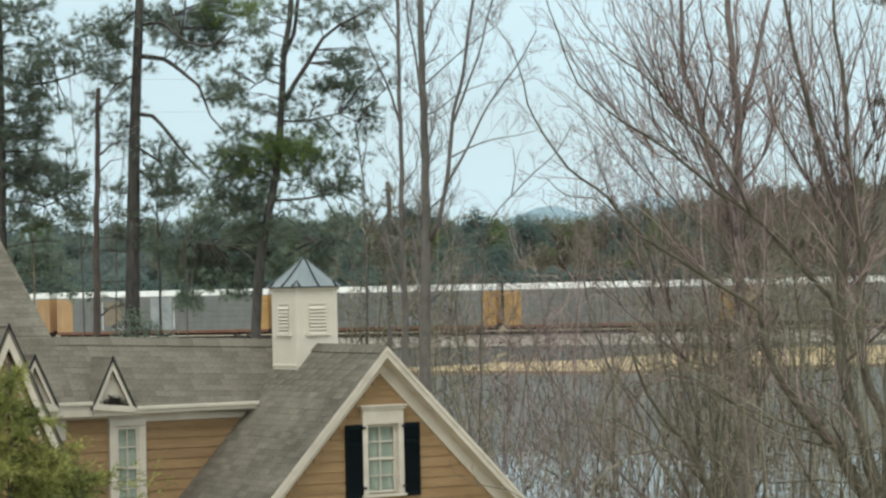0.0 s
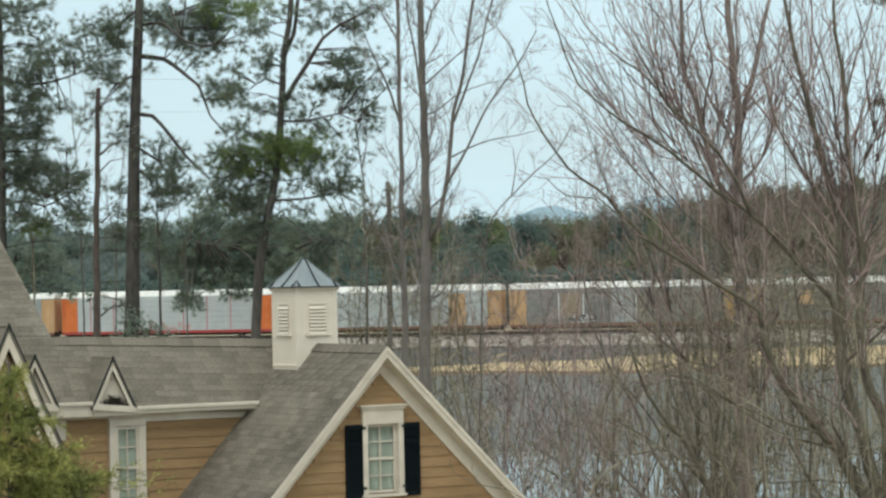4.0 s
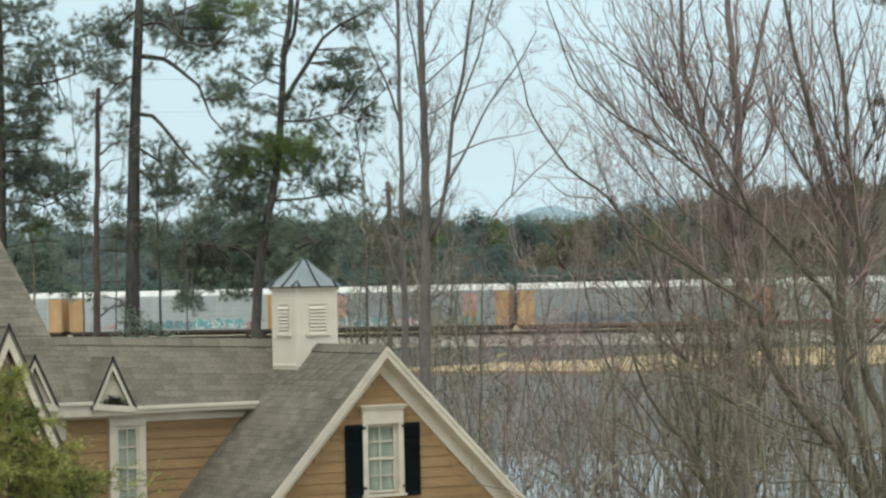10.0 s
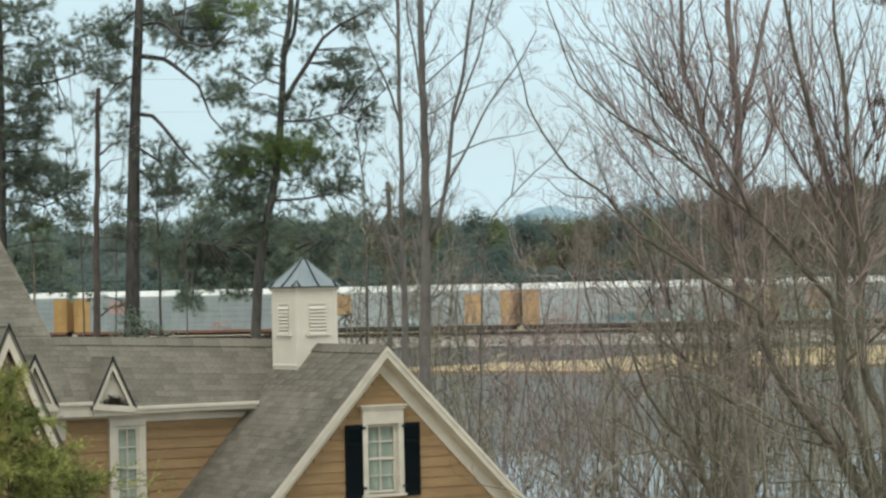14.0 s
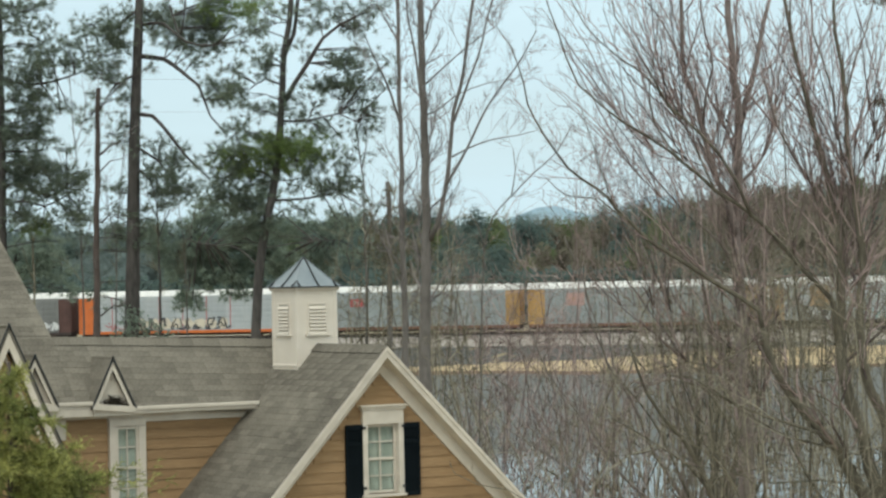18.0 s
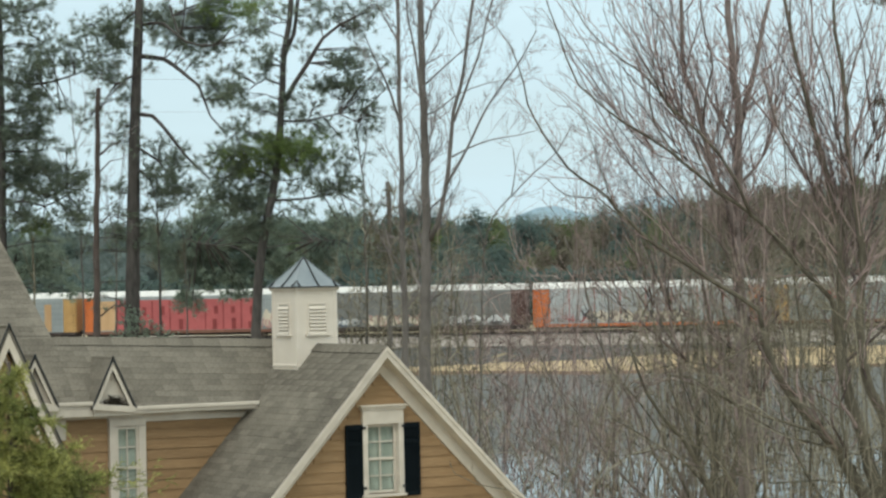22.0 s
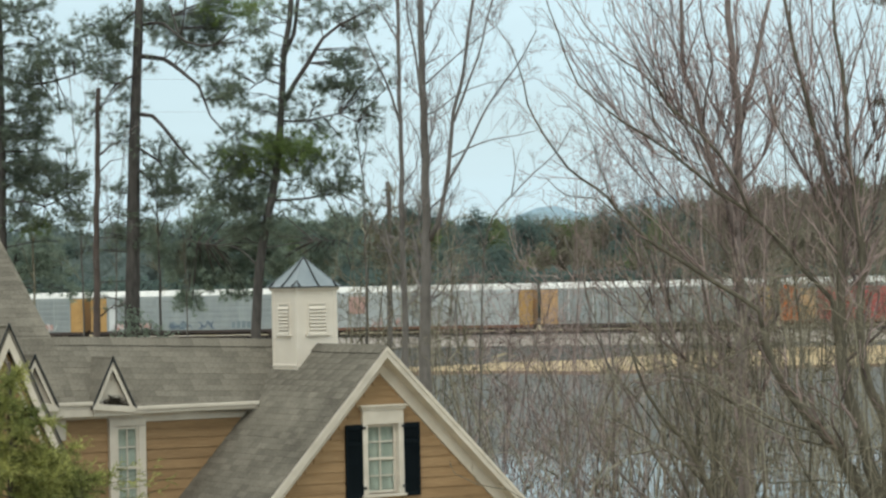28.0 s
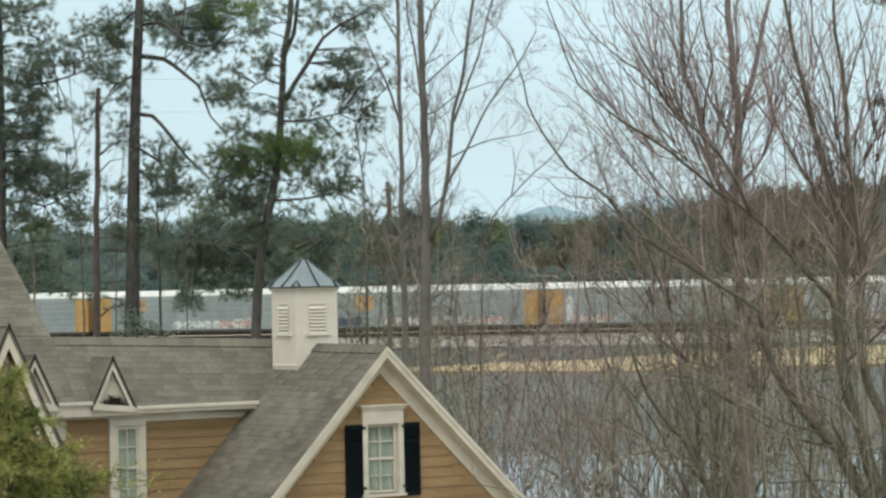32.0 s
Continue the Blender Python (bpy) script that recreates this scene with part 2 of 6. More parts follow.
def blend(x, knots):
    """A value that runs straight from knot to knot."""
    for (a, va), (b, vb) in zip(knots, knots[1:]):
        if x <= b:
            return va + (vb - va) * max(0, (x - a) / (b - a))
    return knots[-1][1]


def grass_top(x):
    """How far up the bank the dry grass reaches."""
    return blend(x, ((-60, 0.18), (-1, 0.19), (7, 0.30), (16, 0.40), (29, 0.54), (43, 0.60), (100, 0.62)))


def shore_y(x):
    bay = blend(x, ((-60, 3.5), (-1, 3.5), (7, 0.9), (15, -5.2), (22, -3.8), (28, 0.2), (38, 1.5), (43, 2.4), (100, 2.0)))
    return 310.0 - 0.08 * x + bay + 1.2 * noise.noise((x * 0.06, 3.1, 0)) + 0.5 * noise.noise((x * 0.3, 7.0, 0))


BANK = ((-0.6, -2.0), (0.0, -0.05), (0.32, 0.72), (0.40, 0.85), (0.74, 2.35), (0.80, 2.45), (0.95, 3.45), (1.0, 3.5))


def bank_z(t):
    for (a, za), (b, zb) in zip(BANK, BANK[1:]):
        if t <= b:
            return za + (zb - za) * max(0, (t - a) / (b - a))
    return BANK[-1][1]


def ground_z(x, y):
    near = 0.85 + 0.25 * noise.noise((x * 0.05, y * 0.05, 0)) + 0.06 * noise.noise((x * 0.5, y * 0.5, 0))
    if y < 106:
        return near
    if y < 122:
        return near + (-2.0 - near) * (y - 106) / 16
    t = (y - shore_y(x)) / (track_y(x) - shore_y(x))
    if t < -0.6:
        return -2.0
    if t < 1:
        return bank_z(t)
    return 3.5 + 0.00003 * max(0, y - 400)


def strip(name, xs, low, high, count, lift, rough, material, label, category):
    """A band of the railway bank between two of its levels, a little uneven."""
    verts, faces = [], []
    for x in xs:
        for k in range(count):
            t = low(x) + (high(x) - low(x)) * k / (count - 1)
            y = shore_y(x) + t * (track_y(x) - shore_y(x))
            verts.append((x, y, bank_z(t) + lift + rough * noise.noise((x * 0.9, y * 0.9, 2))))
    for i in range(len(xs) - 1):
        for k in range(count - 1):
            a = i * count + k
            faces.append((a, a + count, a + count + 1, a + 1))
    return tagged(mesh_ob(name, verts, faces, material, None, True), label, category, kind="structure")


def make_ground():
    xs = [-3000, -1200, -500, -250] + [-160 + 4 * i for i in range(81)] + [250, 500, 1200, 3000]
    ys = [-300, -60] + [6 * i for i in range(17)] + [100 + 2 * i for i in range(13)] + [140, 200, 260] + [290 + 1.5 * i for i in range(48)] + [400, 600, 1000, 2000, 4500]
    verts = [(x, y, ground_z(x, y)) for x in xs for y in ys]
    n = len(ys)
    faces = [(i * n + k, (i + 1) * n + k, (i + 1) * n + k + 1, i * n + k + 1) for i in range(len(xs) - 1) for k in range(n - 1)]
    tagged(mesh_ob("ground", verts, faces, GRASS, None, True), "winter grass and leaf litter around the lake", "ground", kind="structure")
    wx = [-900 + 60 * i for i in range(31)]
    verts = [(x, y, 0.0) for x in wx for y in (112, 180, 250, 325)]
    faces = [(i * 4 + k, (i + 1) * 4 + k, (i + 1) * 4 + k + 1, i * 4 + k + 1) for i in range(30) for k in range(3)]
    tagged(mesh_ob("water", verts, faces, WATER), "calm grey lake water reflecting woods and sky", "lake", kind="structure")
    xs = [-150 + 1.0 * i for i in range(290)]
    ragged = lambda x: grass_top(x) + 0.03 * noise.noise((x * 0.5, 1.0, 4.0))
    strip("grass_bank", xs, lambda x: -0.01, ragged, 14, 0.08, 0.14, DRY_GRASS, "straw coloured dry grass along the far lake shore", "bank")
    strip("stone_bank", xs, lambda x: ragged(x) - 0.015, lambda x: 0.735, 11, 0.06, 0.16, RIPRAP, "dark grey stone slope under the railway", "bank")
    strip("ballast", xs, lambda x: 0.72, lambda x: 1.9, 22, 0.10, 0.10, BALLAST, "pale gravel ballast of the railway track", "ballast")
    verts, faces = [], []
    for i, x in enumerate(xs):
        for k in range(4):
            wide = 11.0 + 4.0 * noise.noise((x * 0.08, 2.0, 8.0))
            verts.append((x, shore_y(x) + 0.6 - wide * k / 3, 0.06 - 0.018 * k + 0.01 * noise.noise((x * 0.7, k, 3))))
        if i:
            a = 4 * (i - 1)
            faces += [(a + k, a + k + 1, a + k + 5, a + k + 4) for k in range(3)]
    tagged(mesh_ob("mud_shore", verts, faces, MUD, None, True), "wet brown mud and dead reeds along the water's edge", "mud", kind="structure")
    track = thing("railway_track", Matrix.Translation(TRACK_AT) @ pose(0, 0, 0, 0, 0, -14.0), "rusty steel rails on dark sleepers", "railway track")
    for y in (-0.75, 0.75):
        bm = bmesh.new()
        box_into(bm, -170, 200, y - 0.035, y + 0.035, -0.04, 0.0)
        box_into(bm, -170, 200, y - 0.01, y + 0.01, -0.14, -0.04)
        box_into(bm, -170, 200, y - 0.07, y + 0.07, -0.17, -0.14)
        part("rail", bm, STEEL, track)
    bm = bmesh.new()
    for i in range(500):
        box_into(bm, -150 + 0.6 * i, -149.77 + 0.6 * i, -1.3, 1.3, -0.36, -0.17)
    tagged(part("sleeper_bed", bm, PINE_BARK, track), kind="stuff")


make_ground()


# ---- the woods beyond the railway, and the hills ----
def skyline(x):
    """Height of the tree tops over the plain, along the far wood."""
    knots = ((-90, 23.6), (-60, 24.0), (-45, 24.4), (-20, 24.2), (-5, 24.8), (8, 24.5), (20, 23.9), (30, 24.4), (38, 25.0), (46, 27.0), (62, 28.5), (80, 30.0), (110, 31.0))
    for (a, za), (b, zb) in zip(knots, knots[1:]):
        if x <= b:
            return za + (zb - za) * max(0, (x - a) / (b - a))
    return knots[-1][1]


def leaf_mass(v, f, rng, centre, rx, rz, count, size):
    """Loose leaf sprays through an uneven crown."""
    lumps = [(unit(rng) * rng.uniform(0.3, 0.75), rng.uniform(0.35, 0.6)) for _ in range(14)]
    for _ in range(count):
        at, wide = rng.choice(lumps)
        q = at + unit(rng) * wide * rng.random() ** 0.4
        c = Vector((centre[0] + q.x * rx, centre[1] + q.y * rx, centre[2] + q.z * rz))
        a, b = unit(rng) * size * rng.uniform(0.6, 1.3), unit(rng) * size * rng.uniform(0.5, 1.1)
        i = len(v)
        v += [tuple(c - a * 0.5), tuple(c + a * 0.5), tuple(c + b * 0.6)]
        f.append((i, i + 1, i + 2))


def far_woods():
    rng = random.Random(11)
    kinds = {"pine_wood": ([], [], FAR_PINE), "bare_wood": ([], [], FAR_BROWN), "green_wood": ([], [], FAR_GREEN), "haze_tinted_wood": ([], [], FAR_HAZE)}
    for row, (dist, drop) in enumerate(((560, 0.0), (520, 2.5), (485, 6.0), (455, 9.5))):
        x = -118.0
        while x < 118:
            x += rng.uniform(1.6, 3.8)
            k = dist / 560.0
            top = 10 + (skyline(x / k) - 10 - drop + rng.gauss(0, 0.45) + 1.6 * noise.noise((x * 0.09, row * 5.0, 2))) * k
            tall = rng.uniform(7, 10)
            w = rng.uniform(2.2, 4.0)
            r = rng.random()
            which = "bare_wood" if r < (0.75 if x > 45 else 0.45 if 14 < x < 30 else 0.05) + 0.05 * row else ("green_wood" if r > (0.66 if 28 < x < 42 else 0.80 if 8 < x < 20 else 0.92) else "pine_wood")
            # towards -x more crowns take the colour with haze painted in
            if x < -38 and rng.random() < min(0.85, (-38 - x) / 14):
                which = "haze_tinted_wood"
            v, f, _ = kinds[which]
            y = dist + rng.uniform(-14, 14)
            leaf_mass(v, f, rng, (x, y, top - tall * 0.45), w, tall * 0.5, 1100, 0.42)
            leaf_mass(v, f, rng, (x, y, top - tall * 1.1), w * 1.1, tall * 0.6, 500, 0.7)
            leaf_mass(v, f, rng, (x, y, top - tall * 0.52), w * 0.85, tall * 0.42, 260, 1.25)
    texts = {"pine_wood": "far dark pine wood beyond the railway, tinted blue for haze", "bare_wood": "far bare brown trees among the pines", "green_wood": "far young green trees at the wood's edge", "haze_tinted_wood": "wood tinted pale blue green for haze"}
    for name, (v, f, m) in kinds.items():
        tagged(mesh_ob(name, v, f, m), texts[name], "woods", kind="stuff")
    # the ground storey of the wood, that closes it below the crowns
    v, f = [], []
    for _ in range(14000):
        c = Vector((rng.uniform(-125, 125), rng.uniform(440, 455), rng.uniform(3.5, 11.5)))
        a, b = unit(rng) * rng.uniform(1, 2.2), unit(rng) * rng.uniform(1, 2)
        i = len(v)
        v += [tuple(c - a * 0.5), tuple(c + a * 0.5), tuple(c + b * 0.7)]
        f.append((i, i + 1, i + 2))
    for _ in range(16000):                        # stems and leaves in the depth of the wood
        x = rng.uniform(-125, 125)
        c = Vector((x, rng.uniform(575, 590), 3.5 + (skyline(x * 0.96) - 6.5) * rng.random()))
        a, b = unit(rng) * rng.uniform(1, 2.4), unit(rng) * rng.uniform(1, 2.2)
        i = len(v)
        v += [tuple(c - a * 0.5), tuple(c + a * 0.5), tuple(c + b * 0.7)]
        f.append((i, i + 1, i + 2))
    tagged(mesh_ob("undergrowth", v, f, FAR_PINE), "dark undergrowth along the far wood, tinted blue for haze", "undergrowth", kind="stuff")
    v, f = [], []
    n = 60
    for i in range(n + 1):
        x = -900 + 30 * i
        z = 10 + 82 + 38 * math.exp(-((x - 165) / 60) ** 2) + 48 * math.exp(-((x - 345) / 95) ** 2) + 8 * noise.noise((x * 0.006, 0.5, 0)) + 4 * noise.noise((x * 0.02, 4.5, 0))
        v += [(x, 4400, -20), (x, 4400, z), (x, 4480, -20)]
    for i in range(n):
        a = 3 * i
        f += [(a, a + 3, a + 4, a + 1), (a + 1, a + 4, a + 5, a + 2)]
    tagged(mesh_ob("backdrop", v, f, HILL, None, True), "hill on the horizon, tinted pale blue for haze", "hill", kind="structure")


far_woods()


# ---- the lakeside house ----
HOUSE = Matrix.Translation((-1.091, 51.95, 0.0)) @ pose(0, 0, 0, 0, 0, 31.6)
RIDGE, EAVE_W, GABLE_WALL = 8.835, 4.6, 0.32
TALL_RIDGE = 12.86
STEEP = {-1: 1.066, 1: 0.998}                    # fall of the main roof for each metre out, on its two sides
house = thing("house", HOUSE, "ochre clapboard lakeside house with grey shingle roofs and white trim", "house")


def slab(name, quad, thick, material, parent, label=""):
    """A roof plane: four corners, with thickness below."""
    quad = [Vector(q) for q in quad]
    nrm = (quad[1] - quad[0]).cross(quad[2] - quad[0]).normalized()
    if nrm.z < 0:
        nrm = -nrm
    bm = bmesh.new()
    a = [bm.verts.new(q) for q in quad]
    b = [bm.verts.new(q - nrm * thick) for q in quad]
    bm.faces.new(a)
    bm.faces.new(b[::-1])
    for i in range(4):
        bm.faces.new((a[i], b[i], b[(i + 1) % 4], a[(i + 1) % 4]))
    return part(name, bm, material, parent, label)


def window_unit(parent, cx, y, z0, z1, width, cols, rows, casing, head, sill=True, face=0.0):
    """A sash window in its casing, on a wall that faces towards -y."""
    hw, fr = width / 2, 0.045
    bm = bmesh.new()
    for b in ((cx - hw, cx - hw + fr, z0, z1), (cx + hw - fr, cx + hw, z0, z1), (cx - hw + fr, cx + hw - fr, z1 - fr, z1),
              (cx - hw + fr, cx + hw - fr, z0, z0 + fr), (cx - hw + fr, cx + hw - fr, (z0 + z1) / 2 - 0.025, (z0 + z1) / 2 + 0.025)):
        box_into(bm, b[0], b[1], y + 0.02, y + 0.06, b[2], b[3], 0.004)
    w = part("window", bm, WHITE, parent, "white sash window")
    for i in range(cols):
        for k in range(rows):
            pane = box("pane", cx - hw + width * i / cols, cx - hw + width * (i + 1) / cols, y + 0.044, y + 0.049, z0 + (z1 - z0) * k / rows, z0 + (z1 - z0) * (k + 1) / rows, GLASS, w)
            pane.visible_shadow = False
    box("curtain", cx - hw, cx + hw, y + 0.070, y + 0.076, z0, z1, CURTAIN, w, label="pale green curtain")
    for i in range(1, cols):
        x = cx - hw + width * i / cols
        box("muntin", x - 0.011, x + 0.011, y + 0.03, y + 0.058, z0 + fr, z1 - fr, WHITE, w)
    for k in range(1, rows):
        if k * 2 == rows:
            continue
        z = z0 + (z1 - z0) * k / rows
        box("muntin", cx - hw + fr, cx + hw - fr, y + 0.031, y + 0.057, z - 0.011, z + 0.011, WHITE, w)
    for s in (-1, 1):
        a, b = cx + s * hw, cx + s * (hw + casing)
        box("casing", min(a, b), max(a, b), y - 0.01 + face, y + 0.08, z0 - 0.02, z1 + 0.01, WHITE, w, 0.006)
    box("head_board", cx - hw - casing, cx + hw + casing, y - 0.015 + face, y + 0.08, z1 + 0.012, z1 + head, WHITE, w, 0.006)
    if sill:
        box("sill", cx - hw - casing - 0.03, cx + hw + casing + 0.03, y - 0.05 + face, y + 0.08, z0 - 0.075, z0 - 0.022, WHITE, w, 0.008)
    return w


def rake_pair(parent, cx, y0, y1, peak, half, rise, depth, material=WHITE, name="rake_board"):
    """Two sloping boards that meet at a peak; rise may differ from side to side."""
    for s in (-1, 1):
        fall = rise[s] if type(rise) is dict else rise
        prism(name, [(cx, peak), (cx + s * half, peak - fall), (cx + s * half, peak - fall - depth), (cx, peak - depth)], y0, y1, material, parent)


def main_gable():
    g = house
    drop = {s: EAVE_W * k for s, k in STEEP.items()}
    for s in (-1, 1):
        x1, low = s * EAVE_W, RIDGE - drop[s]
        slab("roof", [(0, 0.0, RIDGE), (x1, 0.0, low), (x1, 9.0, low), (0, 9.0, RIDGE)], 0.10, SHINGLE, g)
        prism("soffit", [(0, RIDGE - 0.185), (x1, low - 0.185), (x1, low - 0.21), (0, RIDGE - 0.21)], 0.03, GABLE_WALL, WHITE, g)
    rake_pair(g, 0, -0.035, 0.03, RIDGE - 0.005, EAVE_W, drop, 0.205)
    rake_pair(g, 0, -0.055, -0.036, RIDGE + 0.0, EAVE_W, drop, 0.085, name="rake_trim")
    rake_pair(g, 0, GABLE_WALL - 0.045, GABLE_WALL, RIDGE - 0.212, EAVE_W - 0.3, {s: (EAVE_W - 0.3) * k for s, k in STEEP.items()}, 0.285, name="frieze_board")
    top, kl, kr = RIDGE - 0.24, STEEP[-1], STEEP[1]
    core, wx0, wx1, wz0, wz1 = GABLE_WALL + 0.16, -0.31, 0.39, 6.05, 7.38
    prism("wall", [(-4.2, 0.5), (4.2, 0.5), (4.2, top - 4.2 * kr), (0, top), (-4.2, top - 4.2 * kl)], core, 8.8, SIDING, g)
    prism("wall_face", [(-4.2, 0.5), (wx0, 0.5), (wx0, top + wx0 * kl), (-4.2, top - 4.2 * kl)], GABLE_WALL, core, SIDING, g)
    prism("wall_face", [(wx1, 0.5), (4.2, 0.5), (4.2, top - 4.2 * kr), (wx1, top - wx1 * kr)], GABLE_WALL, core, SIDING, g)
    prism("wall_face", [(wx0, wz1), (wx1, wz1), (wx1, top - wx1 * kr), (0, top), (wx0, top + wx0 * kl)], GABLE_WALL, core, SIDING, g)
    prism("wall_face", [(wx0, 0.5), (wx1, 0.5), (wx1, wz0), (wx0, wz0)], GABLE_WALL, core, SIDING, g)
    cx, z1 = 0.04, 7.37
    w = window_unit(g, cx, GABLE_WALL + 0.02, z1 - 1.27, z1, 0.665, 2, 4, 0.108, 0.28, face=-0.095)
    box("crown", cx - 0.51, cx + 0.51, GABLE_WALL - 0.15, GABLE_WALL + 0.02, z1 + 0.333, z1 + 0.375, WHITE, w, 0.01)
    box("crown", cx - 0.475, cx + 0.475, GABLE_WALL - 0.12, GABLE_WALL + 0.02, z1 + 0.283, z1 + 0.331, WHITE, w, 0.008)
    for a in (cx - 0.80, cx + 0.43):
        y0, y1, z0, z2 = GABLE_WALL - 0.075, GABLE_WALL - 0.028, z1 - 1.35, z1 + 0.02
        bm = bmesh.new()
        for b in ((a, a + 0.055, z0, z2), (a + 0.315, a + 0.37, z0, z2), (a + 0.055, a + 0.315, z2 - 0.09, z2), (a + 0.055, a + 0.315, z0, z0 + 0.1), (a + 0.055, a + 0.315, z1 - 0.36, z1 - 0.30)):
            box_into(bm, b[0], b[1], y0, y1, b[2], b[3], 0.004)
        box_into(bm, a + 0.01, a + 0.36, y1 - 0.006, y1, z0 + 0.01, z2 - 0.01)
        sh = part("shutter", bm, SHUTTER, g, "black louvred shutter")
        z = z0 + 0.11
        while z < z2 - 0.1:
            if not (z1 - 0.39 < z < z1 - 0.28):
                box("slat", a + 0.056, a + 0.314, y0 + 0.012, y1 - 0.008, z, z + 0.034, SHUTTER, sh)
            z += 0.05
        for z in (z1 - 0.04, z1 - 1.16):
            hx = a + 0.37 if a < cx else a - 0.012
            box("hinge", hx - 0.02, hx + 0.035, y0 - 0.045, y0 + 0.01, z - 0.025, z + 0.025, SEAM, sh)


def cupola():
    c = thing("cupola", HOUSE @ Matrix.Translation((0.0, 3.13, RIDGE + 0.03)) @ Matrix.Diagonal((1, 1.12, 1, 1)), "white louvred cupola with blue grey metal roof on the ridge", "cupola")
    h, top = 0.445, 1.09
    bm = bmesh.new()
    box_into(bm, -h, h, -h, h, -0.49, top)
    part("body", bm, CUPOLA, c)
    for s in (-1, 1):
        for r in (-1, 1):
            box("corner_board", s * h - 0.06 * (s > 0) - 0.008, s * h + 0.06 * (s < 0) + 0.008, r * h - 0.06 * (r > 0) - 0.008, r * h + 0.06 * (r < 0) + 0.008, -0.44, top - 0.06, CUPOLA, c, 0.004)
    box("base_trim", -h - 0.014, h + 0.014, -h - 0.014, h + 0.014, -0.45, -0.39, CUPOLA, c, 0.01)
    box("cornice", -h - 0.045, h + 0.045, -h - 0.045, h + 0.045, top - 0.055, top + 0.01, CUPOLA, c, 0.012)
    for turn in (0, 90, 180, 270):
        z0, z1, w = 0.20, 0.76, 0.185
        lou = box("louvre_panel", -w, w, -h - 0.006, -h + 0.002, z0, z1, SHADE, c)
        lou.matrix_local = pose(0, 0, 0, 0, 0, turn)
        for b in ((-w - 0.035, -w, z0, z1), (w, w + 0.035, z0, z1), (-w - 0.035, w + 0.035, z1, z1 + 0.035)):
            box("louvre_frame", b[0], b[1], -h - 0.022, -h, b[2], b[3], CUPOLA, lou, 0.004)
        box("louvre_sill", -w - 0.075, w + 0.075, -h - 0.055, -h, z0 - 0.045, z0, CUPOLA, lou, 0.006)
        for k in range(8):
            z = z0 + 0.035 + k * (z1 - z0 - 0.02) / 8
            bm = bmesh.new()
            box_into(bm, -w, w, -0.004, 0.004, -0.043, 0.043)
            sl = part("slat", bm, CUPOLA, lou)
            sl.matrix_local = pose(0, -h - 0.022, z, -38, 0, 0)
    # bell-cast roof: flared eaves that sweep up to a point
    rings = ((0.525, 0.0), (0.455, 0.05), (0.33, 0.185), (0.18, 0.36), (0.045, 0.52), (0.0, 0.575))
    rz = top + 0.015
    bm = bmesh.new()
    loops = []
    for r, z in rings[:-1]:
        loops.append([bm.verts.new((sx * r, sy * r, rz + z)) for sx, sy in ((-1, -1), (1, -1), (1, 1), (-1, 1))])
    tip = bm.verts.new((0, 0, rz + rings[-1][1]))
    for a, b in zip(loops, loops[1:]):
        for i in range(4):
            bm.faces.new((a[i], a[(i + 1) % 4], b[(i + 1) % 4], b[i]))
    for i in range(4):
        bm.faces.new((loops[-1][i], loops[-1][(i + 1) % 4], tip))
    bm.faces.new(loops[0][::-1])
    roof = part("roof", bm, SEAM_METAL, c, "blue grey standing seam metal roof")
    for turn in range(4):
        rot = Matrix.Rotation(math.pi / 2 * turn, 3, "Z")
        t = Tubes()
        t.add([rot @ Vector((-r, -r, rz + z + 0.002)) for r, z in rings], [0.012] * len(rings), 5)
        t.into("hip_cap", SEAM_METAL, roof)
        for u in (-0.40, 0.02, 0.40):
            pts = [rot @ Vector((u, -r, rz + z + 0.008)) for r, z in rings if r > abs(u)]
            (r0, z0), (r1, z1) = next((p, q) for p, q in zip(rings, rings[1:]) if p[0] > abs(u) >= q[0])
            pts.append(rot @ Vector((u, -abs(u), rz + z0 + (z1 - z0) * (r0 - abs(u)) / (r0 - r1) + 0.008)))
            t = Tubes()
            t.add(pts, [0.019] * len(pts), 5)
            t.into("seam", SEAM, roof)
    t = Tubes()
    for i in range(4):
        rot = Matrix.Rotation(math.pi / 2 * i, 3, "Z")
        t.add([rot @ Vector((-0.53, -0.53, rz - 0.004)), rot @ Vector((0.53, -0.53, rz - 0.004))], [0.013, 0.013], 5)
    t.into("drip_edge", SEAM, roof)
    bm = bmesh.new()
    bmesh.ops.create_cone(bm, cap_ends=True, segments=10, radius1=0.035, radius2=0.008, depth=0.07)
    fin = part("finial", bm, SEAM, roof)
    fin.location = (0, 0, rz + 0.575)


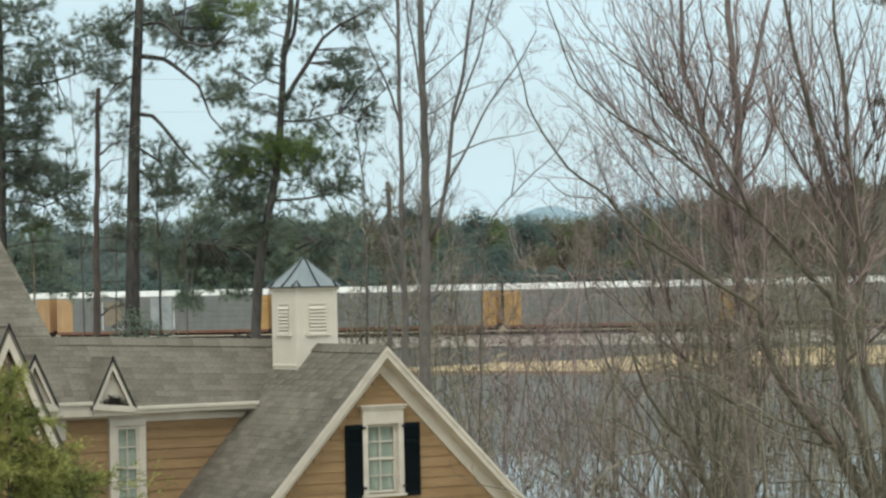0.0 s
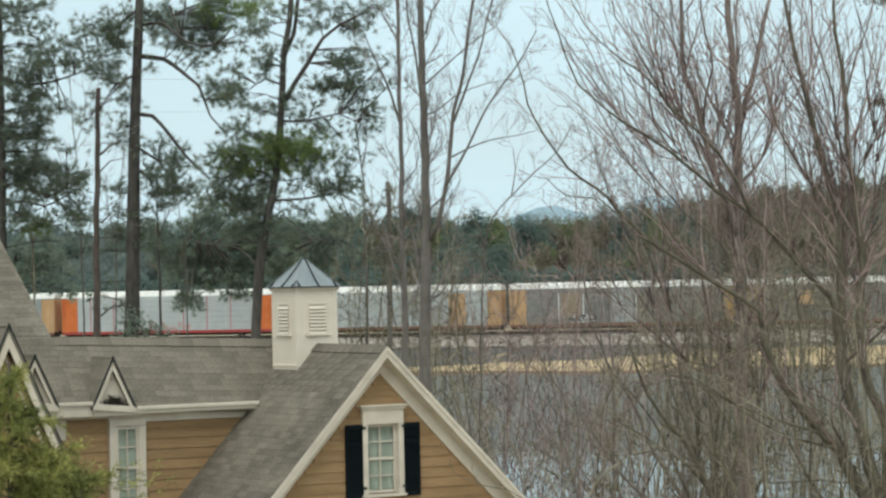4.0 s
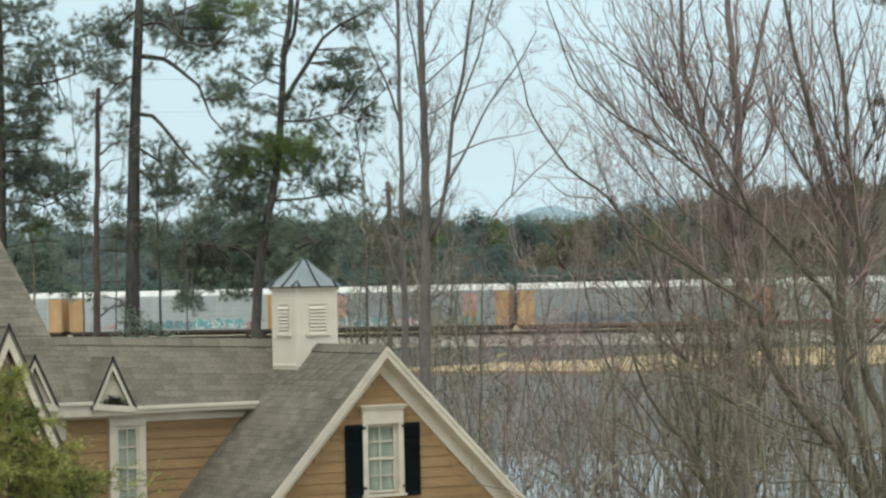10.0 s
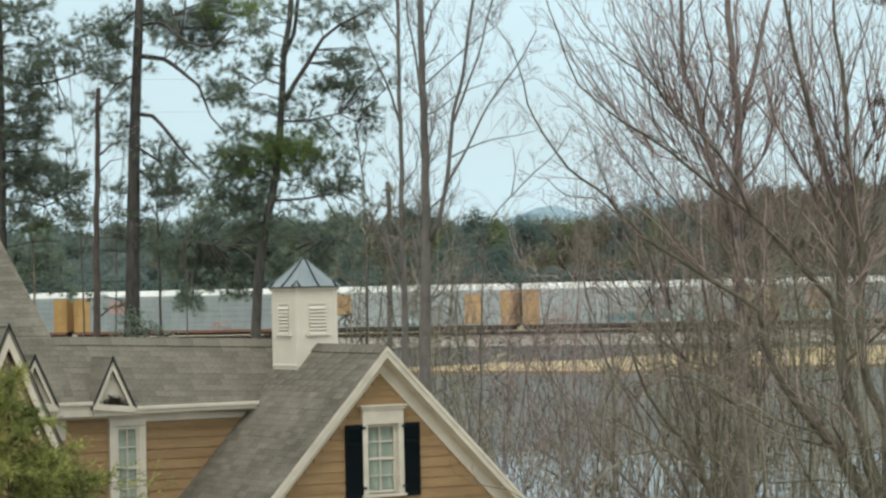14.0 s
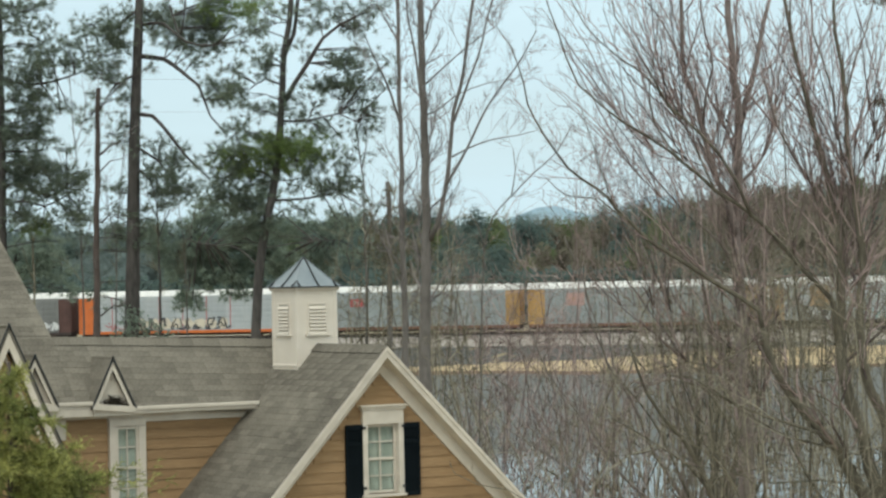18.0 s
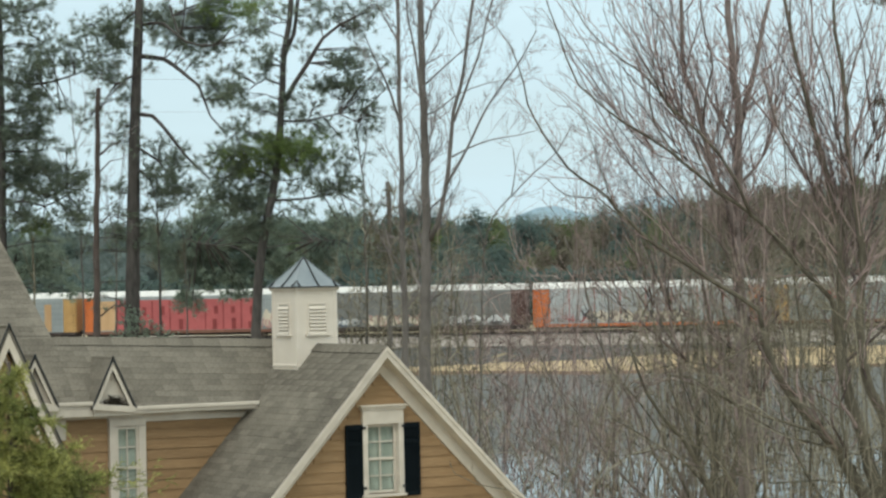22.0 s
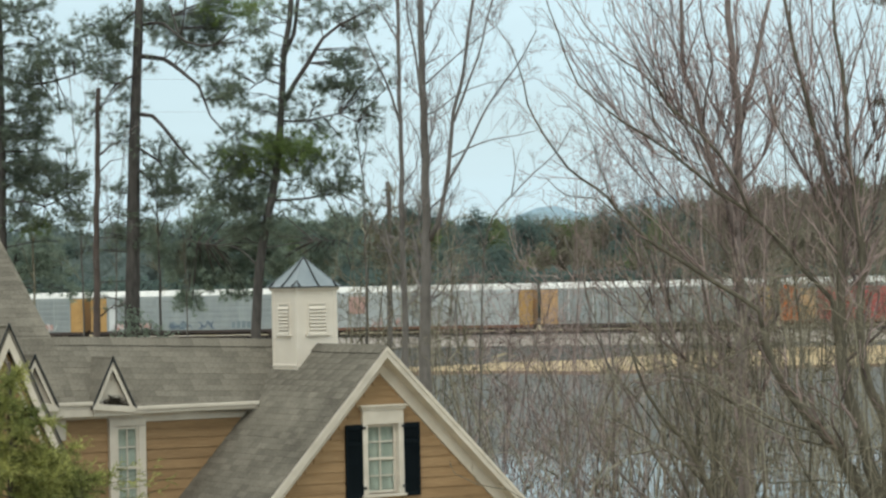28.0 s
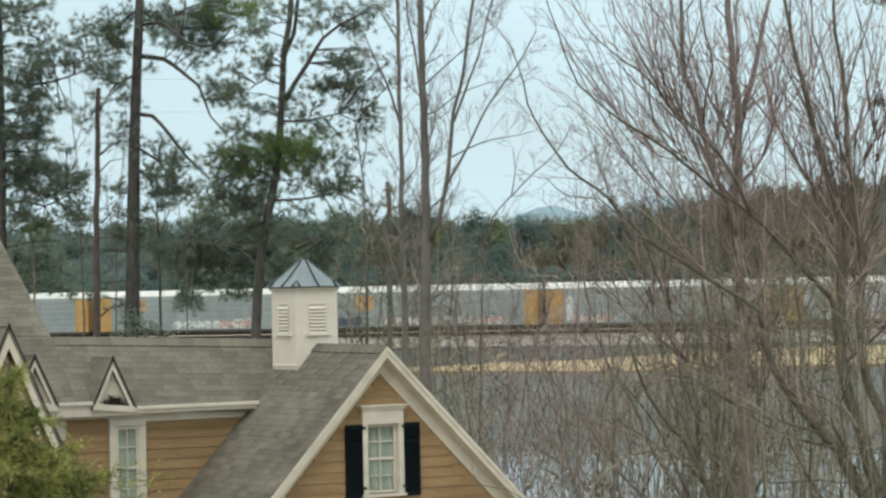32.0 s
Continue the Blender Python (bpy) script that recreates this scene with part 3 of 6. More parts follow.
def gablet(cx, y, peak, half, rise, back, nest=False):
    """A small steep pediment over a window, open in front."""
    g = prism("gablet", [(cx - half + 0.05, peak - rise), (cx + half - 0.05, peak - rise), (cx, peak - 0.2)], y + 0.13, y + 0.17, WHITE, house, "small steep white gablet")
    for s in (-1, 1):
        slab("gablet_roof", [(cx, y - 0.02, peak), (cx + s * (half + 0.03), y - 0.02, peak - rise - 0.05), (cx + s * (half + 0.03), back, peak - rise - 0.05), (cx, back, peak)], 0.035, SHINGLE, g)
        slab("drip_edge", [(cx, y - 0.04, peak + 0.02), (cx + s * (half + 0.05), y - 0.04, peak - rise - 0.06), (cx + s * (half + 0.05), y - 0.012, peak - rise - 0.06), (cx, y - 0.012, peak + 0.02)], 0.028, SEAM, g)
    rake_pair(g, cx, y - 0.01, y + 0.03, peak - 0.06, half - 0.02, rise - 0.06, 0.16)
    low = peak - rise
    prism("base_board", [(cx - half - 0.02, low - 0.065), (cx + half + 0.03, low - 0.145), (cx + half + 0.03, low - 0.035), (cx - half - 0.02, low + 0.055)], y - 0.035, y + 0.05, WHITE, g)
    if nest:
        rng = random.Random(5)
        t = Tubes()
        for _ in range(150):
            p = Vector((cx + rng.gauss(0.03, 0.10), y + rng.uniform(0.02, 0.18), peak - rise + abs(rng.gauss(0.05, 0.05))))
            a = unit(rng)
            a.z *= 0.3
            t.add([p - a * 0.09, p + Vector((0, 0, 0.01)), p + a * 0.09], [0.006, 0.008, 0.005], 4)
        tagged(t.into("nest", NEST, None), "dark bird nest of dry twigs in the gablet", "nest").matrix_world = HOUSE


def wing():
    g = house
    eave, ey, ry, rz0, rz1 = 7.80, 3.10, 4.25, 8.905, 9.095
    # the low roof beside the cupola; further along it breaks into the tall roof
    slab("roof", [(0.35, ey, eave - 0.19), (-4.85, ey, eave), (-4.85, ry, rz1), (0.35, ry, rz0)], 0.12, SHINGLE, g)
    slab("roof", [(0.35, ry, rz0), (-4.85, ry, rz1), (-4.85, ry + 3.5, rz1 - 3.5), (0.35, ry + 3.5, rz0 - 3.5)], 0.12, SHINGLE, g)
    slab("roof", [(-4.85, ey, eave), (-14.0, ey, eave), (-14.0, ry, rz1), (-4.85, ry, rz1)], 0.14, SHINGLE, g)
    slab("roof", [(-4.85, ry, rz1), (-14.0, ry, rz1), (-14.0, 9.0, TALL_RIDGE), (-4.85, 9.0, TALL_RIDGE)], 0.14, SHINGLE, g)
    slab("roof", [(-4.85, 9.0, TALL_RIDGE), (-14.0, 9.0, TALL_RIDGE), (-14.0, 13.8, eave), (-4.85, 13.8, eave)], 0.14, SHINGLE, g)
    prism("wall", [(3.4, eave + 0.1), (ry, rz1 - 0.2), (9.0, TALL_RIDGE - 0.25), (13.5, eave + 0.1), (13.5, 0.5), (3.4, 0.5)], -13.8, -4.91, SIDING, g, axis="x")
    box("wall", -4.9, -0.6, 3.4, 8.0, 0.5, eave - 0.06, SIDING, g)
    # the eave steps up beside the gablet
    for x0, x1, e in ((-3.72, -1.10, eave - 0.01), (-5.6, -4.56, eave + 0.115)):
        box("fascia", x0, x1, ey - 0.03, ey + 0.01, e - 0.135, e - 0.01, WHITE, g, 0.006)
        box("gutter_lip", x0, x1 + 0.02, ey - 0.075, ey - 0.032, e - 0.075, e, WHITE, g, 0.012)
    box("fascia", -4.555, -3.725, ey - 0.022, ey + 0.008, eave - 0.175, eave - 0.03, WHITE, g, 0.006)
    box("soffit", -9.0, -1.10, ey + 0.012, 3.4, eave - 0.16, eave - 0.14, WHITE, g)
    box("frieze_board", -4.13, -0.95, 3.355, 3.4, eave - 0.32, eave - 0.162, WHITE, g, 0.006)
    box("frieze_board", -9.0, -4.135, 3.352, 3.4, eave - 0.225, eave - 0.162, WHITE, g, 0.006)
    box("soffit_trim", -5.6, -4.56, ey - 0.028, ey + 0.03, eave - 0.16, eave - 0.022, WHITE, g)
    box("corner_board", -5.26, -4.99, 3.35, 3.398, 7.20, eave - 0.228, WHITE, g, 0.006)
    window_unit(g, -3.745, 3.32, 5.85, 7.40, 0.454, 2, 4, 0.15, 0.15)
    gablet(-4.17, 3.02, 8.725, 0.42, 0.90, 4.1, nest=True)
    gablet(-5.74, 3.02, 8.82, 0.42, 0.92, 4.2)


def front_bay():
    """A steep gabled bay that stands out from the wing, half hidden by the cedar."""
    cx, y, peak, half, rise = -6.88, 1.5, 9.42, 1.75, 3.89
    g = prism("bay", [(cx - half + 0.1, 0.5), (cx + half - 0.1, 0.5), (cx + half - 0.1, peak - rise - 0.1), (cx, peak - 0.35), (cx - half + 0.1, peak - rise - 0.1)], y + 0.24, 3.3, SIDING, house, "steep gabled bay with white rake boards")
    for s in (-1, 1):
        slab("bay_roof", [(cx, y - 0.02, peak), (cx + s * half, y - 0.02, peak - rise), (cx + s * half, 4.4, peak - rise), (cx, 4.4, peak)], 0.06, SHINGLE, g)
        slab("drip_edge", [(cx, y - 0.05, peak + 0.02), (cx + s * half, y - 0.05, peak - rise + 0.02), (cx + s * half, y - 0.015, peak - rise + 0.02), (cx, y - 0.015, peak + 0.02)], 0.02, SEAM, g)
        prism("soffit", [(cx, peak - 0.20), (cx + s * half, peak - rise - 0.12), (cx + s * half, peak - rise - 0.15), (cx, peak - 0.23)], y + 0.03, y + 0.24, WHITE, g)
    rake_pair(g, cx, y - 0.012, y + 0.03, peak - 0.08, half, rise, 0.34)
    rake_pair(g, cx, y + 0.20, y + 0.24, peak - 0.50, half - 0.2, rise * (half - 0.2) / half, 0.14, name="frieze_board")


main_gable()
wing()
front_bay()
cupola()


# ---- the freight train ----
CAR_GREY = mat("galvanised car panel", (0.26, 0.295, 0.30), (0.36, 0.395, 0.395), rough=0.5, metal=0.15, grain=1.5, broad=0.25, stretch=(1, 1, 0.35), bump=0.1, vary=0.07)
CAR_DARKER = mat("weathered car panel", (0.17, 0.178, 0.172), (0.24, 0.247, 0.238), rough=0.6, metal=0.1, grain=1.5, broad=0.25, stretch=(1, 1, 0.35), bump=0.1, vary=0.08)
CAR_WHITE = mat("pale car panel", (0.38, 0.42, 0.43), (0.48, 0.51, 0.515), rough=0.5, metal=0.1, grain=1.5, broad=0.25, stretch=(1, 1, 0.35), bump=0.1, vary=0.06)
CAR_ROOF = mat("bright car roof", (0.69, 0.71, 0.70), (0.80, 0.81, 0.80), rough=0.4, metal=0.1, grain=0.8, broad=0.2, bump=0.05)
CAR_YELLOW = mat("yellow car end", (0.42, 0.25, 0.09), (0.53, 0.33, 0.13), rough=0.6, grain=1.2, broad=0.5, bump=0.1, vary=0.12)
CAR_ORANGE = mat("orange car end", (0.55, 0.13, 0.03), (0.66, 0.19, 0.055), rough=0.6, grain=1.2, broad=0.5, bump=0.1)
CAR_RED = mat("red car panel", (0.29, 0.042, 0.040), (0.38, 0.068, 0.060), rough=0.6, grain=1.2, broad=0.5, bump=0.1, vary=0.1)
CAR_BROWN = mat("dark brown car end", (0.075, 0.04, 0.035), (0.12, 0.065, 0.055), rough=0.7, grain=1.2, broad=0.5, bump=0.1)
CAR_FRAME = mat("dirty underframe", (0.045, 0.035, 0.032), (0.08, 0.062, 0.055), rough=0.8, grain=1.5, bump=0.2)
CAR_SILL = mat("rusty side sill", (0.17, 0.08, 0.055), (0.25, 0.13, 0.09), rough=0.8, grain=1.5, bump=0.2)
PAINT = {n: mat("sprayed %s paint" % n, c, tuple(min(1, q * 1.25) for q in c), rough=0.6, grain=1.5, bump=0) for n, c in
         (("white", (0.56, 0.58, 0.58)), ("teal", (0.15, 0.34, 0.36)), ("black", (0.06, 0.06, 0.065)), ("red", (0.40, 0.10, 0.10)), ("pink", (0.44, 0.28, 0.25)), ("blue", (0.085, 0.125, 0.18)), ("navy", (0.05, 0.075, 0.12)), ("slate", (0.17, 0.215, 0.235)), ("cream", (0.55, 0.50, 0.40)), ("dun", (0.25, 0.205, 0.15)), ("yellow", (0.44, 0.32, 0.15)))}
PITCH, SPEED, LEAD = 28.46, 14.39, -49.7      # coupled length; metres a second; where the first gap is at the start


def rail_car(name, label, panel, end_a, end_b, sill, marks, seed):
    """A long enclosed car carrier. x runs along the train (+x ahead), the rails are at z = 0; its coupled centre is the origin."""
    rng = random.Random(seed)
    c = thing(name, Matrix.Identity(4), label, "rail car", group="cars of the train")
    hl, hw, z0, z1 = PITCH / 2 - 0.55, 1.52, 0.78, 4.98
    box("deck", -hl, hl, -hw + 0.08, hw - 0.08, 0.90, 1.15, CAR_FRAME, c, 0.02)
    for s in (-1, 1):
        box("side_sill", -hl, hl, s * hw - 0.06, s * hw + 0.06, 0.44, z0, sill, c, 0.015)
    box("centre_sill", -hl, hl, -0.55, 0.55, 0.15, 0.90, CAR_FRAME, c, 0.03)
    box("air_tank", -6, -2, -1.25, -0.6, 0.35, 0.85, CAR_FRAME, c, 0.05)
    box("brake_gear", 1, 4, -1.2, -0.6, 0.4, 0.85, CAR_FRAME, c, 0.05)
    n, e, e2 = 11, 2.12, 1.66                      # panels; lengths of the rear and the front end panels
    w = (2 * hl - e - e2) / n
    ribs = [(0.03, z1), (-0.03, z1)]
    for k in range(6):
        z = z1 - 0.2 - k * 0.66
        ribs += [(-0.03, z), (-0.05, z - 0.03), (-0.05, z - 0.40), (-0.03, z - 0.43)]
    ribs += [(-0.03, z0), (0.03, z0)]
    first = prism("side_panel", ribs, 0.03, w - 0.03, panel, c, axis="x")
    first.location = (-hl + e, -hw, 0)
    for s in (-1, 1):
        for i in range(n):
            if s == -1 and i == 0:
                continue
            ob = new("side_panel", first.data)
            ob.parent = c
            ob.location = (-hl + e + i * w, s * hw, 0) if s < 0 else (-hl + e + (i + 1) * w, s * hw, 0)
            ob.rotation_euler = (0, 0, 0 if s < 0 else math.pi)
        for i in range(n + 1):
            x = -hl + e + i * w
            box("post", x - 0.045, x + 0.045, s * hw - 0.075, s * hw + 0.075, z0, z1, panel, c)
    for s, m in ((-1, end_a), (1, end_b)):
        a, b = sorted((s * (hl - (e if s < 0 else e2) + 0.05), s * hl))
        for q in (-1, 1):
            part_box_door(a, b, q * hw, z0 - 0.1, z1 - 0.12, m, c)
        box("end_door", s * hl - 0.06, s * hl + 0.06, -hw + 0.08, hw - 0.08, z0, z1 - 0.12, m, c, 0.03)
    # roof with sloping shoulders
    ys = ((-hw - 0.02, z1 - 0.02), (-hw + 0.02, z1 + 0.12), (-hw + 0.42, z1 + 0.60), (-0.5, z1 + 0.72), (0.5, z1 + 0.72), (hw - 0.42, z1 + 0.60), (hw - 0.02, z1 + 0.12), (hw + 0.02, z1 - 0.02))
    prism("roof", list(ys), -hl - 0.05, hl + 0.05, CAR_ROOF, c, axis="x", label="pale corrugated metal roof")
    bm = bmesh.new()
    for i in range(24):
        x = -hl + 0.5 + i * (2 * hl - 1) / 23
        for s in (-1, 1):
            a, b = ((s * (hw - 0.01), z1 + 0.14), (s * (hw - 0.40), z1 + 0.63))
            vs = [bm.verts.new((x + dx, yy, zz + dz)) for dx in (-0.03, 0.03) for (yy, zz) in (a, b) for dz in (0, 0.03)]
            bm.faces.new((vs[1], vs[3], vs[7], vs[5]))
            bm.faces.new((vs[0], vs[1], vs[3], vs[2]))
            bm.faces.new((vs[4], vs[5], vs[7], vs[6]))
    tagged(part("roof_ribs", bm, CAR_ROOF, c), kind="stuff")
    for s in (-1, 1):
        truck = box("truck", -0.2, 0.2, -0.9, 0.9, 0.5, 0.9, CAR_FRAME, c)
        truck.location = (s * (hl - 3.6), 0, 0)
        for q in (-1, 1):
            bm = bmesh.new()
            box_into(bm, -1.25, 1.25, q * 0.98 - 0.07, q * 0.98 + 0.07, 0.40, 0.62, 0.05)
            box_into(bm, -0.35, 0.35, q * 0.98 - 0.09, q * 0.98 + 0.09, 0.25, 0.85, 0.05)
            part("side_frame", bm, CAR_FRAME, truck)
            for x in (-0.88, 0.88):
                bm = bmesh.new()
                bmesh.ops.create_cone(bm, cap_ends=True, segments=18, radius1=0.42, radius2=0.42, depth=0.12)
                bmesh.ops.rotate(bm, verts=bm.verts, matrix=Matrix.Rotation(math.pi / 2, 3, "X"))
                bmesh.ops.translate(bm, verts=bm.verts, vec=(x, q * 0.78, 0.42))
                part("wheel", bm, STEEL, truck)
        a, b = sorted((s * (hl - 0.1), s * (hl + 0.54)))
        box("coupler", a, b, -0.12, 0.12, 0.70, 0.95, CAR_FRAME, c)
        bm = bmesh.new()
        for k in range(8):
            box_into(bm, s * (hl - 0.30) - 0.2, s * (hl - 0.30) + 0.2, -hw - 0.10, -hw - 0.075, z0 + 0.3 + k * 0.44, z0 + 0.33 + k * 0.44)
        part("ladder", bm, CAR_FRAME, c)
    for kind, x, z, wide, tall, colour in marks:
        side_mark(c, rng, kind, x, z, wide, tall, PAINT.get(colour), -hw - 0.085)
    return c


def part_box_door(a, b, y, z0, z1, m, parent):
    bm = bmesh.new()
    box_into(bm, a, b, y - 0.05, y + 0.05, z0, z1, 0.03)
    for k in range(3):
        x = a + (k + 0.5) * (b - a) / 3
        box_into(bm, x - 0.05, x + 0.05, y - 0.075, y + 0.075, z0 + 0.1, z1 - 0.1)
    return part("end_panel", bm, m, parent)


def side_mark(parent, rng, kind, x, z, wide, tall, m, y):
    """Paint on a car's side: 'tag' a row of sprayed strokes, 'plate' one painted panel, 'bars' plain bars of lettering."""
    bm = bmesh.new()
    if kind == "plate":
        box_into(bm, x, x + wide, y, y + 0.03, z, z + tall, 0.01)
        part("painted_panel", bm, m, parent)
        return
    if kind == "bars":
        bm.free()
        n = max(1, int(wide / (tall * 0.75)))
        for i in range(n):
            a = x + wide * i / n
            box("lettering_bar", a, a + wide / n * (0.68 if n > 1 else 1.0), y, y + 0.02, z, z + tall * rng.uniform(0.85, 1.0), m, parent)
        return
    if kind == "posts":
        for i in range(7):
            a = x + wide * i / 6
            box("painted_post", a - 0.05, a + 0.05, y + 0.02, y + 0.06, z, z + tall, m, parent)
        bm.free()
        return
    if kind == "letters":                         # unreadable tall letters: dark joints, counters and notches
        bm.free()
        n = 8
        for i in range(n):
            bm = bmesh.new()
            a, w = x + wide * i / n, wide / n
            box_into(bm, a - 0.07, a + 0.07, y - 0.03, y + 0.005, z, z + tall)
            u = a + w * rng.uniform(0.36, 0.5)
            box_into(bm, u, u + w * 0.22, y - 0.03, y + 0.005, z + tall * rng.uniform(0.5, 0.6), z + tall * rng.uniform(0.74, 0.86))
            if rng.random() < 0.7:
                u = a + w * rng.uniform(0.3, 0.5)
                box_into(bm, u, u + w * 0.24, y - 0.03, y + 0.005, z, z + tall * rng.uniform(0.22, 0.38))
            part("painted_letter", bm, m, parent)
        return
    if kind == "piece":                           # filled bubble shapes side by side
        bm.free()
        n = max(2, int(wide / (tall * 0.95)))
        for i in range(n):
            bm = bmesh.new()
            cx, r = x + wide * (i + 0.5) / n, wide / n * 0.58
            a0 = rng.uniform(0, 6.28)
            ring = []
            for k in range(9):
                a, q = a0 + 6.283 * k / 9, rng.uniform(0.72, 1.05)
                ring.append((cx + r * q * math.cos(a), z + tall * (0.5 + 0.5 * q * math.sin(a))))
            front = [bm.verts.new((u, y - 0.004 * (i % 2), v)) for u, v in ring]
            back = [bm.verts.new((u, y + 0.02, v)) for u, v in ring]
            bm.faces.new(front)
            for k in range(9):
                bm.faces.new((front[k], front[(k + 1) % 9], back[(k + 1) % 9], back[k]))
            part("sprayed_letter", bm, m, parent)
        return
    bm.free()
    t = Tubes()
    n = max(2, int(wide / (tall * 0.8)))
    for i in range(n):
        cx, r = x + wide * (i + 0.5) / n, wide / n * 0.5
        for _ in range(3):
            q = Vector((cx + r * rng.uniform(-0.9, 0.9), y, z + tall * rng.uniform(0.05, 0.6)))
            pts = [q]
            a0 = rng.uniform(0, 6.28)
            for _ in range(5):
                a0 += rng.uniform(-1.5, 1.5)
                q = q + Vector((math.cos(a0) * r * 0.45, 0, math.sin(a0) * tall * 0.25))
                q.z = min(max(q.z, z + 0.05), z + tall)
                pts.append(q)
            t.add(pts, [tall * rng.uniform(0.045, 0.085)] * 6, 4)
    t.into("sprayed_tag", m, parent, False)


CAR_TAN = mat("tan car end", (0.47, 0.29, 0.14), (0.58, 0.38, 0.21), rough=0.6, grain=1.2, broad=0.5, stretch=(1, 1, 0.4), bump=0.1, vary=0.10)
Y, T, O, B = CAR_YELLOW, CAR_TAN, CAR_ORANGE, CAR_BROWN
GREY = "grey enclosed car carrier with %s ends and a pale roof"


def door(x, wide=2.15, low=0.85, tall=3.75, colour="tan"):
    return ("plate", x, low, wide, tall, colour)


def tag(x, wide, tall, colour, fill="", low=0.88):
    """A sprayed tag; fill: the colour of filled shapes behind its strokes."""
    rows = [("piece", x, low, wide, tall, fill)] if fill else []
    return rows + [("tag", x, low + 0.04, wide, tall * 0.94, colour)]


# number from the first gap; panel, rear end, front end, sill, marks
CARS = []


def consist(number, panel, rear, front, sill, *marks):
    flat = []
    for m in marks:
        flat += m if type(m) is list else [m]
    CARS.append((number, panel, rear, front, sill, flat))


consist(-4, CAR_DARKER, Y, Y, CAR_FRAME)
consist(-3, CAR_DARKER, Y, Y, CAR_SILL)
consist(-2, CAR_DARKER, Y, Y, CAR_SILL, door(-7.6, 1.6, 2.6, 1.6), tag(2.0, 5.0, 1.0, "grey"))
consist(-1, CAR_DARKER, T, Y, CAR_SILL, door(-7.4, 2.4, 1.5, 2.9, "dun"), ("bars", -7.75, 0.95, 0.16, 3.8, "white"), ("bars", -4.8, 0.95, 0.16, 3.8, "white"), door(-1.4, 2.8, 0.85, 4.0, "grey"), ("bars", 1.55, 0.95, 0.16, 3.8, "white"), tag(-6.5, 3.5, 1.0, "white", "black"))
consist(0, CAR_WHITE, T, T, CAR_SILL, door(-9.1, 2.3), door(7.3, 2.1))
consist(1, CAR_WHITE, O, O, CAR_RED, ("posts", -9.9, 0.85, 18.2, 4.05, "red"), tag(-2.5, 5.5, 1.0, "pink"))
consist(2, CAR_GREY, T, T, CAR_SILL, tag(-8.2, 11.2, 1.25, "blue", "slate"), tag(6.0, 2.4, 0.9, "red", "pink"), tag(8.4, 2.3, 1.4, "teal", "teal"))
consist(3, CAR_GREY, T, T, CAR_FRAME, door(-8.4, 2.1, 2.55, 2.1, "pink"), door(-8.3, 1.9, 0.9, 1.6), door(8.1, 1.75, 2.55, 2.1, "pink"), door(8.2, 1.6, 1.3, 1.2), tag(-10.2, 4.6, 1.3, "teal", "white"), tag(-5.6, 4.7, 1.2, "white", "teal"), tag(-0.9, 3.5, 0.9, "white", "pink"), tag(4.5, 5.8, 1.1, "yellow", "teal"))
consist(4, CAR_WHITE, T, Y, CAR_FRAME, tag(-3.7, 6.2, 1.2, "teal", "slate"), tag(2.5, 6.5, 1.35, "white", "teal"), tag(-11.0, 3.0, 1.0, "pink"), tag(9.3, 2.2, 1.0, "red"))
consist(5, CAR_WHITE, T, T, CAR_FRAME, door(-8.6, 2.2, 2.35, 2.4), door(7.7, 2.2, 0.95, 3.6), tag(-9.2, 3.7, 1.5, "black", "white"), tag(-1.2, 3.2, 1.0, "teal", "white"), ("bars", -13.5, 0.95, 0.16, 3.7, "white"))
consist(6, CAR_GREY, Y, Y, CAR_SILL, door(-9.0, 2.2, 2.95, 1.5, "pink"), ("bars", -8.7, 3.5, 1.2, 0.5, "tan"), tag(4.2, 2.4, 1.0, "pink"))
consist(7, CAR_GREY, Y, Y, CAR_SILL, ("plate", -7.2, 3.25, 1.7, 0.95, "red"), ("bars", -6.7, 3.50, 0.8, 0.45, "white"))
consist(8, CAR_WHITE, O, O, CAR_ORANGE, ("posts", -9.3, 0.85, 18.4, 4.05, "red"), tag(-7.5, 13.3, 1.45, "black", "cream"), tag(-9.8, 2.2, 0.9, "red"))
consist(9, CAR_DARKER, B, B, CAR_FRAME, tag(4.3, 7.8, 1.2, "black", "white"), tag(-11.2, 4.6, 1.1, "blue", "white"), tag(-5.6, 6.4, 1.3, "pink", "cream"))
consist(10, CAR_GREY, O, O, CAR_SILL, ("plate", -9.4, 0.82, 18.6, 3.75, "red"), ("letters", -9.3, 0.86, 18.4, 3.6, "maroon"), door(-11.5, 2.0, 0.9, 3.6), tag(9.5, 2.0, 2.4, "pink", "cream"))
consist(11, CAR_GREY, T, Y, CAR_FRAME, ("posts", -10.3, 0.85, 17.5, 4.0, "white"), tag(-11.0, 3.6, 1.0, "grey"), ("bars", 9.6, 0.9, 0.9, 3.6, "tan"))
consist(12, CAR_WHITE, Y, Y, CAR_SILL, door(-9.0, 2.1, 2.4, 2.1, "pink"), tag(-6.0, 4.0, 0.9, "pink"))
consist(13, CAR_GREY, Y, Y, CAR_FRAME, ("bars", 4.6, 0.95, 3.9, 0.85, "slate"), tag(-10.8, 5.0, 0.9, "white", "pink"), tag(-3.6, 2.6, 1.0, "blue", "slate"), tag(0.6, 2.0, 0.9, "blue"), ("bars", -11.3, 1.0, 0.9, 3.4, "white"))
